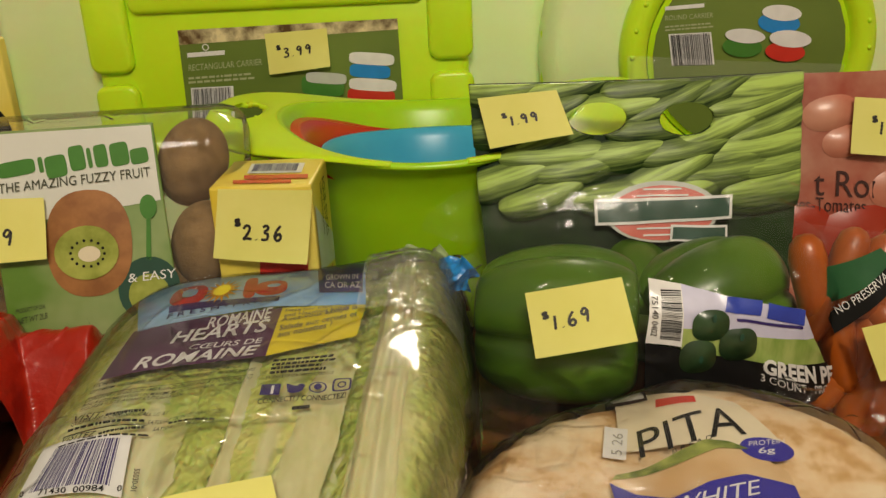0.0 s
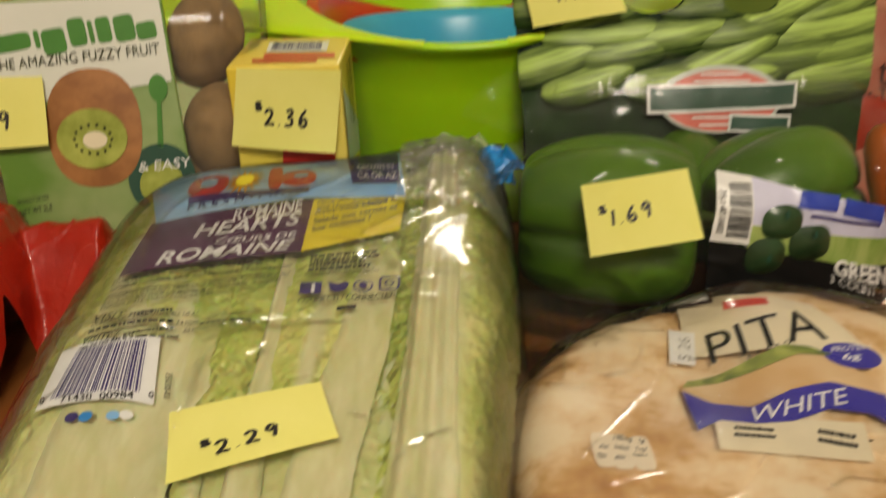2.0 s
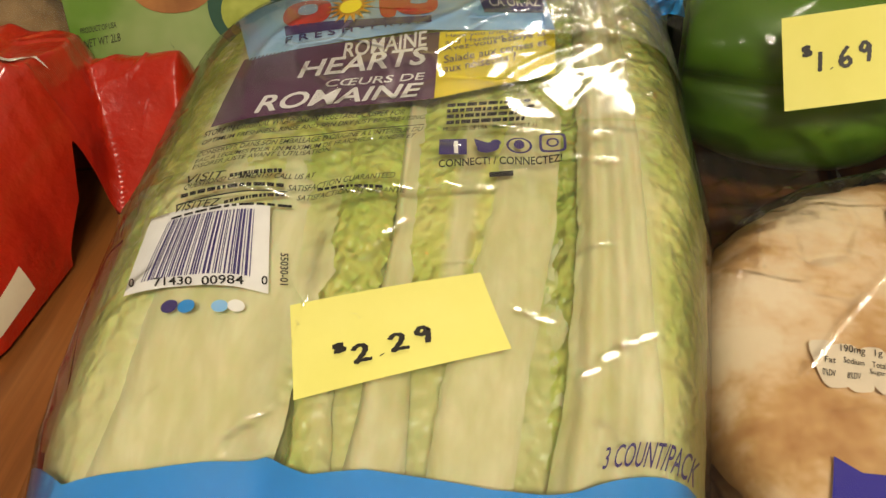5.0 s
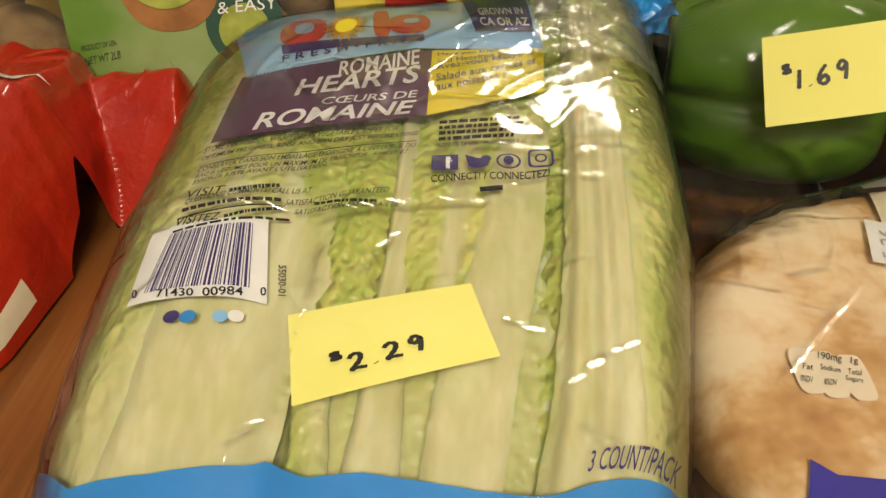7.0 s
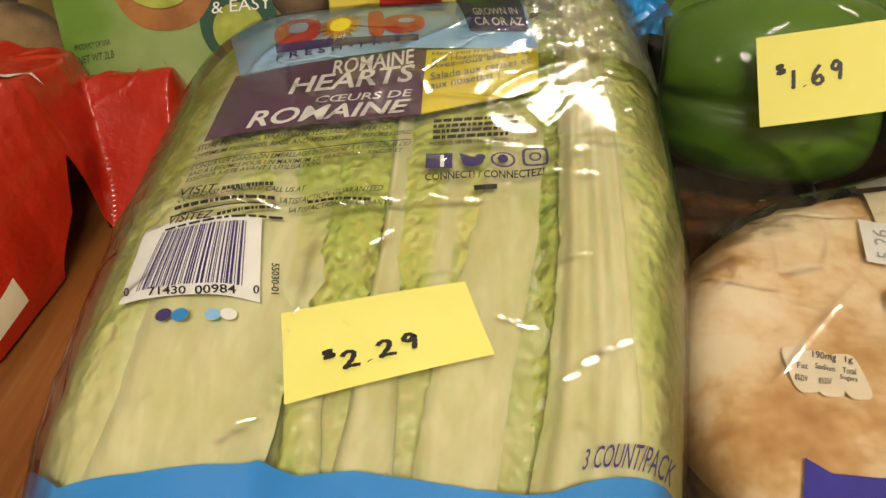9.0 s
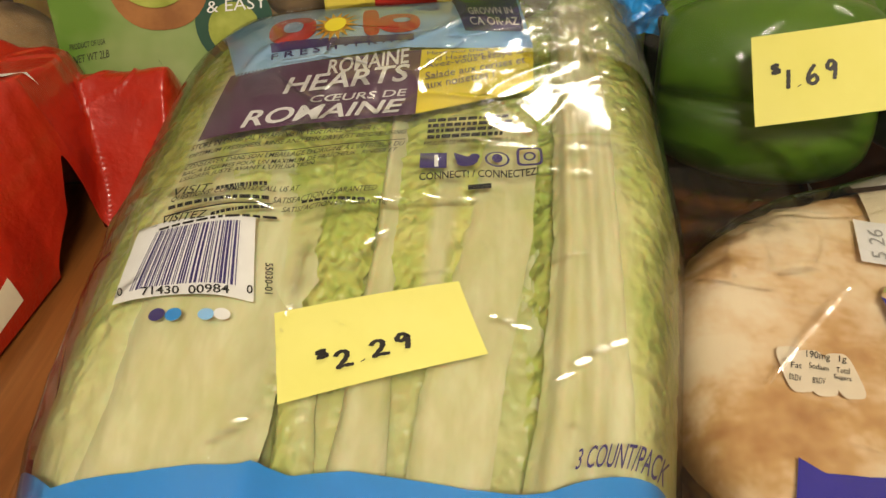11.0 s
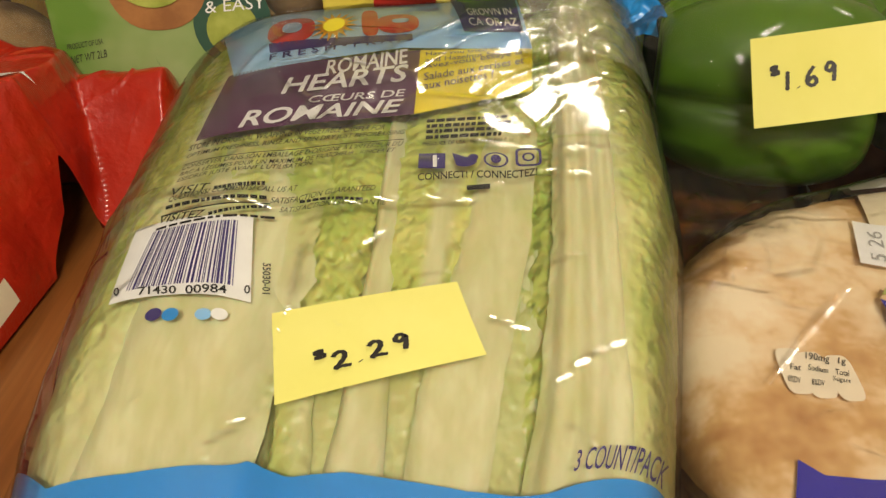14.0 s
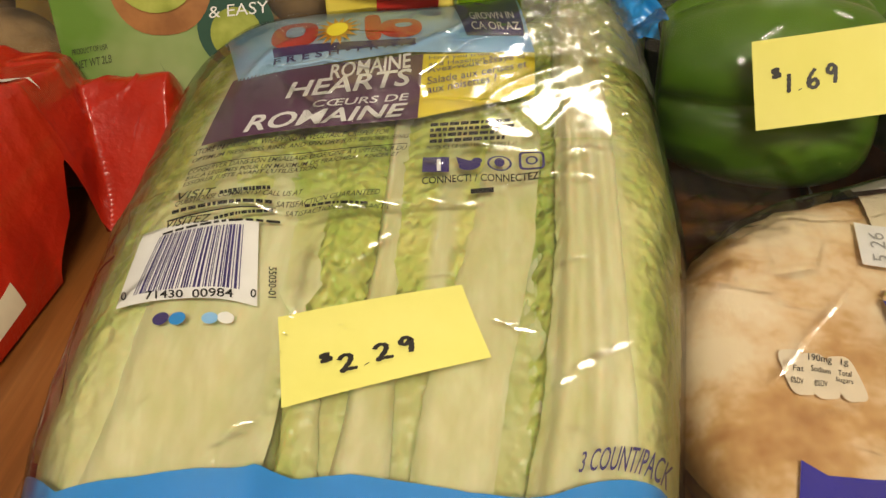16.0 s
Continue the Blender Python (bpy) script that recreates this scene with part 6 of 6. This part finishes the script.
blob("seed", KW, (-0.2134, 0.0964), 0.0008, 0.0008, BLACK, pack, 0.0026)
blob("seed", KW, (-0.2171, 0.0980), 0.0008, 0.0008, BLACK, pack, 0.0026)
blob("seed", KW, (-0.2195, 0.1007), 0.0008, 0.0008, BLACK, pack, 0.0026)
blob("seed", KW, (-0.2202, 0.1039), 0.0008, 0.0008, BLACK, pack, 0.0026)
blob("seed", KW, (-0.2191, 0.1069), 0.0008, 0.0008, BLACK, pack, 0.0026)
blob("seed", KW, (-0.2163, 0.1092), 0.0007, 0.0008, BLACK, pack, 0.0026)
blob("seed", KW, (-0.2124, 0.1103), 0.0008, 0.0008, BLACK, pack, 0.0026)
blob("seed", KW, (-0.2083, 0.1100), 0.0008, 0.0008, BLACK, pack, 0.0026)
blob("seed", KW, (-0.2046, 0.1083), 0.0008, 0.0008, BLACK, pack, 0.0026)
blob("seed", KW, (-0.2022, 0.1056), 0.0008, 0.0008, BLACK, pack, 0.0026)
blob("fruit_slice", KW, (-0.2099, 0.1028), 0.0062, 0.0043, CREAM, pack, 0.0026)
blob("spoon_picture", KW, (-0.1762, 0.1259), 0.0048, 0.0068, GREENINK, pack, 0.0008)
patch("spoon_picture", KW, ((-0.1791, 0.0967), (-0.1762, 0.0965), (-0.1753, 0.1190), (-0.1776, 0.1192)), GREENINK, pack, 0.0008, 2, 4)
blob("seal", KW, (-0.1782, 0.0803), 0.0176, 0.0182, DARKGREEN, pack, 0.0008)
blob("seal", KW, (-0.1784, 0.0778), 0.0116, 0.0113, SLICE, pack, 0.0012)
words("& EASY", KW, ((-0.1897, 0.0850), (-0.1628, 0.0860), (-0.1625, 0.0911), (-0.1893, 0.0900)), WHITE, pack, 0.0016, 0.0)
words("PRODUCT OF USA", KW, ((-0.2534, 0.0724), (-0.2371, 0.0743), (-0.2369, 0.0767), (-0.2532, 0.0749)), DARKTXT, pack, 0.0008, 0.0)
words("NET WT 2LB", KW, ((-0.2526, 0.0665), (-0.2362, 0.0686), (-0.2359, 0.0720), (-0.2524, 0.0698)), DARKTXT, pack, 0.0008, 0.0)



# ---- butter box ----
BUTTERCARD = plain("yellow_card", (0.80, 0.62, 0.05), (0.84, 0.70, 0.14), 0.4, 18, 0.02, coat=0.2)
bbox = thing("butter_box", (-0.108, 0.48, 0.0), "yellow card box of butter sticks", "butter box")
part("carton", slab(-0.1365, -0.079, 0.449, 0.512, 0.012, 0.1385, 0.0014, 2), BUTTERCARD, bbox, "", False)
part("base_flap", slab(-0.135, -0.080, 0.450, 0.511, 0.0, 0.0118), BUTTERCARD, bbox, "", False)
BUT = on_front(lambda x, z: 0.449)
BTOP = on_top(lambda x, y: 0.1385)
BSIDE = lambda a, b, lift: Vector((-0.079 + lift, a, b))
butter_code = patch("barcode_panel", BTOP, ((-0.1207, 0.4767), (-0.0882, 0.4737), (-0.0895, 0.4970), (-0.1231, 0.5003)), WHITE, bbox, 0.0006, 4, 3)
barcode(BTOP, ((-0.1188, 0.4804), (-0.0907, 0.4767), (-0.0919, 0.4947), (-0.1202, 0.4981)), butter_code, NAVY, 12)
patch("red_bar", BTOP, ((-0.1195, 0.4639), (-0.0822, 0.4600), (-0.0836, 0.4692), (-0.1215, 0.4730)), RED, bbox, 0.0006, 4, 1)
patch("red_bar", BTOP, ((-0.1239, 0.4551), (-0.0904, 0.4518), (-0.0917, 0.4592), (-0.1256, 0.4626)), RED, bbox, 0.0006, 4, 1)
patch("red_block", BUT, ((-0.1141, 0.0813), (-0.0864, 0.0801), (-0.0845, 0.0982), (-0.1119, 0.0994)), RED, bbox, 0.0006, 4, 3)
words("FOUR STICKS", BSIDE, ((0.482, 0.132), (0.482, 0.096), (0.492, 0.096), (0.492, 0.132)), BLACK, bbox, 0.0008, 0.01)
words("KEEP REFRIGERATED", BSIDE, ((0.473, 0.132), (0.473, 0.100), (0.478, 0.100), (0.478, 0.132)), BLACK, bbox, 0.0008, 0.0)
patch("white_flash", BSIDE, ((0.453, 0.085), (0.508, 0.072), (0.508, 0.090), (0.453, 0.125)), LAVENDER, bbox, 0.0005, 6, 4)
patch("red_bar", BSIDE, ((0.462, 0.060), (0.495, 0.060), (0.495, 0.074), (0.462, 0.076)), RED, bbox, 0.0008, 4, 2)



yp = thing("yellow_package", (-0.32, 0.575, 0.0), "yellow card package with a dark printed patch", "package")
part("carton", slab(-0.40, -0.288, 0.55, 0.560, 0.0, 0.217, 0.0015, 2), BUTTERCARD, yp, "", False)
blob("dark_patch", on_front(lambda x, z: 0.55), (-0.302, 0.160), 0.010, 0.016, BLACK, yp, 0.0006, 20)

# ---- nested mixing bowls ----
def bowl(place, r, depth, material, label, handles, wall=0.003, lift=0.12, flange=0.005, reach=0.050):
    ob = thing("mixing_bowl", place, label, "bowl", "nested bowls")
    prof = [(0.0, 0.0), (r * 0.55, 0.0), (r * 0.66, 0.004), (r * 0.76, depth * 0.3), (r * 0.90, depth * 0.75), (r * 0.97, depth * 0.95), (r + flange * 0.55, depth * 0.985), (r + flange * 0.95, depth * 0.99), (r + flange, depth + 0.0005),
            (r + flange * 0.55, depth + 0.003), (r - 0.001, depth + 0.002), (r * 0.97 - wall, depth * 0.95), (r * 0.90 - wall, depth * 0.75), (r * 0.76 - wall, depth * 0.3), (r * 0.62 - wall, 0.006), (0, 0.004)]
    bm = lathe(prof, 96)

    def raise_rim(p):
        """The rim sweeps up towards the two handles."""
        c = abs(p.x) / max(1e-6, math.hypot(p.x, p.y))
        p.z *= 1 + lift * c ** 2.2 * smooth(0.4, 1.0, p.z / depth)
        return p
    for v in bm.verts:
        v.co = raise_rim(v.co) + Vector(place)
    part("basin", bm, material, ob)
    for side in handles:
        def spot(u, v, s=side):
            ang = radians(78) * (2 * u - 1)
            c = math.cos(ang)
            rim = r + flange * 0.4
            far = rim + flange * 0.6 + reach * c ** 3.2
            rad = rim + (far - rim) * v
            return s * rad * c, rad * math.sin(ang), c

        def at(u, v, s=side):
            x, y, c = spot(u, v, s)
            d = math.hypot((x - s * (r + reach * 0.50)) / (reach * 0.30), y / (reach * 0.45))
            if 0.7 < d < 1:
                x, y = s * (r + reach * 0.50) + (x - s * (r + reach * 0.50)) / d, y / d
            return Vector((place[0] + x, place[1] + y, place[2] + depth * (1 + lift * c ** 2.2) + 0.0035 + 0.002 * v * c * c - 0.003 * v ** 6 + 0.20 * y * v * c ** 5))

        def solid(u, v, s=side):
            x, y, c = spot(u, v, s)
            return math.hypot((x - s * (r + reach * 0.50)) / (reach * 0.30), y / (reach * 0.45)) > 0.85
        part("handle", shell(grid(110, 30, at, solid), 0.0035), LIME if material is BOWLLIME else material, ob, "handle with a hanging hole")
    return ob


bowl((-0.014, 0.607, 0.0), 0.108, 0.133, BOWLLIME, "large lime green plastic mixing bowl with handles", (-1, 1))
bowl((-0.020, 0.607, 0.005), 0.089, 0.106, BOWLRED, "red plastic mixing bowl nested in a green one", (-1,), lift=0.26, flange=0.003, reach=0.034)
bowl((-0.012, 0.607, 0.011), 0.083, 0.104, BOWLBLUE, "blue plastic mixing bowl nested in a red one", (), lift=0.06, flange=0.001)

# ---- carriers ----
carrier = thing("rectangular_carrier", (-0.15, 0.76, 0.0), "large pale food carrier with lime green plate, standing upright", "food carrier")
part("lid", rounded(-0.392, 0.088, 0.0, 0.300, 0.035, 0.745, 0.800, 0.012), PALE, carrier, "frosted pale plastic lid")
part("base", rounded(-0.386, 0.082, 0.006, 0.294, 0.035, 0.8005, 0.845, 0.004), LIME, carrier, "lime green base")
part("plate", rounded(-0.302, 0.018, 0.062, 0.232, 0.014, 0.730, 0.7448, 0.006), LIME, carrier, "lime green handle plate")
for x0, x1 in ((-0.306, -0.268), (-0.016, 0.022)):
    for z0, z1 in ((0.168, 0.238), (0.056, 0.158)):
        part("ridge", rounded(x0, x1, z0, z1, 0.010, 0.724, 0.7298, 0.004), LIME, carrier)
part("rim", rounded(-0.267, -0.017, 0.216, 0.238, 0.009, 0.725, 0.7298, 0.004), LIME, carrier)
for x0 in (-0.398, 0.080):
    part("latch", rounded(x0, x0 + 0.014, 0.105, 0.190, 0.005, 0.730, 0.745, 0.003), LIME, carrier, "lime green latch")
CAR_L = on_front(carrier_front)
patch("label", CAR_L, ((-0.2300, 0.1000), (-0.0400, 0.1000), (-0.0411, 0.2034), (-0.2271, 0.2021)), OLIVELAB, carrier, 0.0010, 4, 4, "olive green printed label")
patch("label_picture", CAR_L, ((-0.2271, 0.1900), (-0.0407, 0.1946), (-0.0411, 0.2034), (-0.2271, 0.2021)), FOODPRINT, carrier, 0.0014, 16, 3, "printed food picture")
patch("bar", CAR_L, ((-0.2220, 0.1793), (-0.1898, 0.1803), (-0.1893, 0.1840), (-0.2214, 0.1831)), WHITE, carrier, 0.0014, 4, 1)
blob("emblem", CAR_L, (-0.2053, 0.1871), 0.0029, 0.0029, WHITE, carrier, 0.0014, inner=0.7)
words("RECTANGULAR CARRIER", CAR_L, ((-0.2227, 0.1679), (-0.1590, 0.1703), (-0.1584, 0.1755), (-0.2219, 0.1732)), LABTXT, carrier, 0.0014, 0.0)
lines(CAR_L, ((-0.2244, 0.1565), (-0.1575, 0.1583), (-0.1567, 0.1654), (-0.2233, 0.1636)), 2, LABTXT, carrier, lift=0.0015)
carrier_code = patch("barcode_panel", CAR_L, ((-0.2252, 0.1245), (-0.1883, 0.1253), (-0.1860, 0.1537), (-0.2229, 0.1535)), WHITE, carrier, 0.0014, 4, 4)
barcode(CAR_L, ((-0.2237, 0.1244), (-0.1893, 0.1249), (-0.1872, 0.1528), (-0.2215, 0.1524)), carrier_code, BLACK, 6, lift=0.0019)
blob("printed_box", CAR_L, (-0.0678, 0.1386), 0.0206, 0.0078, RED, carrier, 0.0016, -6, 28, 4.0)
blob("printed_box", CAR_L, (-0.0656, 0.1492), 0.0205, 0.0053, WHITE, carrier, 0.0019, -6, 28, 4.0)
blob("printed_box", CAR_L, (-0.0671, 0.1609), 0.0175, 0.0058, BLUE, carrier, 0.0022, -6, 28, 4.0)
blob("printed_box", CAR_L, (-0.0649, 0.1713), 0.0193, 0.0052, WHITE, carrier, 0.0025, -6, 28, 4.0)
blob("printed_box", CAR_L, (-0.1085, 0.1502), 0.0185, 0.0087, GREENINK, carrier, 0.0028, -6, 28, 4.0)
blob("printed_box", CAR_L, (-0.1050, 0.1568), 0.0175, 0.0048, GREYP, carrier, 0.0031, -6, 28, 4.0)

rc = thing("round_carrier", (0.245, 0.72, 0.0), "round pale food carrier with lime green ring, standing upright", "food carrier")
part("lid", lathe([(0, 0), (0.10, 0), (0.150, 0.004), (0.162, 0.012), (0.166, 0.03), (0.166, 0.06), (0, 0.06)], 96, (0.245, 0.705, 0.1665), pose(0, 0, 0, -90, 0, 0)), PALE, rc, "frosted pale plastic lid")
part("ring", lathe([(0.082, 0.010), (0.084, 0.002), (0.092, 0.0), (0.101, 0.002), (0.104, 0.012), (0.104, 0.016), (0.082, 0.016)], 96, (0.245, 0.690, 0.1665), pose(0, 0, 0, -90, 0, 0)), LIME, rc, "lime green ring")
part("plate", lathe([(0, 0.0), (0.0815, 0.0), (0.0815, 0.008), (0, 0.008)], 96, (0.245, 0.6965, 0.1665), pose(0, 0, 0, -90, 0, 0)), LIME, rc)
part("base", lathe([(0, 0), (0.160, 0.0), (0.160, 0.05), (0, 0.05)], 96, (0.245, 0.7655, 0.1665), pose(0, 0, 0, -90, 0, 0)), LIME, rc)
for k in range(28):
    t = 2 * math.pi * k / 28
    part("stud", ball((0.245 + 0.0955 * math.cos(t), 0.6905, 0.1665 + 0.0955 * math.sin(t)), (0.0022, 0.0018, 0.0022), None, 5), LIME, rc)
RND = on_front(round_front)
blob("label", RND, (0.2450, 0.1665), 0.0780, 0.0780, OLIVELAB, rc, -0.0050, label="olive green printed label")
patch("bar", RND, ((0.1753, 0.2023), (0.2065, 0.2034), (0.2063, 0.2065), (0.1752, 0.2053)), WHITE, rc, -0.0044, 4, 1)
words("ROUND CARRIER", RND, ((0.1757, 0.1944), (0.2142, 0.1953), (0.2139, 0.1992), (0.1755, 0.1983)), LABTXT, rc, -0.0044, 0.0)
lines(RND, ((0.1760, 0.1856), (0.2210, 0.1871), (0.2207, 0.1924), (0.1758, 0.1909)), 2, LABTXT, rc, lift=-0.0044)
round_code = patch("barcode_panel", RND, ((0.1828, 0.1585), (0.2176, 0.1578), (0.2131, 0.1839), (0.1788, 0.1837)), WHITE, rc, -0.0044, 4, 4)
barcode(RND, ((0.1842, 0.1584), (0.2166, 0.1579), (0.2123, 0.1831), (0.1803, 0.1828)), round_code, BLACK, 7, lift=-0.0040)
blob("printed_box", RND, (0.2672, 0.1885), 0.0171, 0.0084, BLUE, rc, -0.0042, -8)
blob("printed_box", RND, (0.2687, 0.1963), 0.0161, 0.0061, WHITE, rc, -0.0039, -8)
blob("printed_box", RND, (0.2390, 0.1708), 0.0163, 0.0081, GREENINK, rc, -0.0036, -8)
blob("printed_box", RND, (0.2405, 0.1796), 0.0164, 0.0057, WHITE, rc, -0.0033, -8)
blob("printed_box", RND, (0.2738, 0.1656), 0.0164, 0.0077, RED, rc, -0.0030, -8)
blob("printed_box", RND, (0.2770, 0.1757), 0.0172, 0.0067, WHITE, rc, -0.0027, -8)


# ---- price notes ----
note("$2.29", ((-0.1135, 0.2241, 0.0685), (-0.0625, 0.2359, 0.0732), (-0.0703, 0.2566, 0.0819), (-0.1187, 0.2497, 0.0767)), "yellow sticky note with a handwritten price on the lettuce bag", x0=0.0100, y0=0.0075, slope=0.14, size=0.0072)
note("$1.69", ((0.0372, 0.3715, 0.0653), (0.0864, 0.3679, 0.0748), (0.0811, 0.3835, 0.1020), (0.0332, 0.3822, 0.0960)), "yellow sticky note with a handwritten price on the pepper bag", x0=0.0065, y0=0.0140, slope=0.10, size=0.0080)
note("$1.99", ((0.0234, 0.4971, 0.1420), (0.0730, 0.4927, 0.1494), (0.0643, 0.5041, 0.1749), (0.0170, 0.5100, 0.1709)), "yellow sticky note with a handwritten price on the cucumber bag", x0=0.012, y0=0.014, slope=0.05, size=0.0072)
note("$2.36", ((-0.1375, 0.4468, 0.0993), (-0.0841, 0.4467, 0.0942), (-0.0780, 0.4468, 0.1358), (-0.1301, 0.4467, 0.1388)), "yellow sticky note with a handwritten price on the butter box", x0=0.010, y0=0.011, slope=0.02, size=0.0078, curl=0.005)
note("$3.99", ((-0.1529, 0.7257, 0.1621), (-0.1000, 0.7257, 0.1669), (-0.1009, 0.7256, 0.1984), (-0.1537, 0.7256, 0.1961)), "yellow sticky note with a handwritten price on the carrier label", x0=0.008, y0=0.014, slope=0.06, size=0.0085)
note(".99", ((-0.2860, 0.4408, 0.1012), (-0.2317, 0.4465, 0.1020), (-0.2325, 0.4566, 0.1353), (-0.2846, 0.4519, 0.1371)), "yellow sticky note with a handwritten price on the kiwi pack", x0=0.016, y0=0.010, slope=0.0, size=0.0095)
note("$1.", ((0.2591, 0.5353, 0.1197), (0.3094, 0.5332, 0.1141), (0.3117, 0.5422, 0.1501), (0.2624, 0.5438, 0.1550)), "yellow sticky note with a handwritten price on the tomato bag", x0=0.012, y0=0.014, slope=0.0)
note("", ((0.2134, 0.3798, 0.0407), (0.2498, 0.3785, 0.0501), (0.2393, 0.3827, 0.0784), (0.2034, 0.3848, 0.0681)), "blank side of a yellow sticky note on the carrot bag")
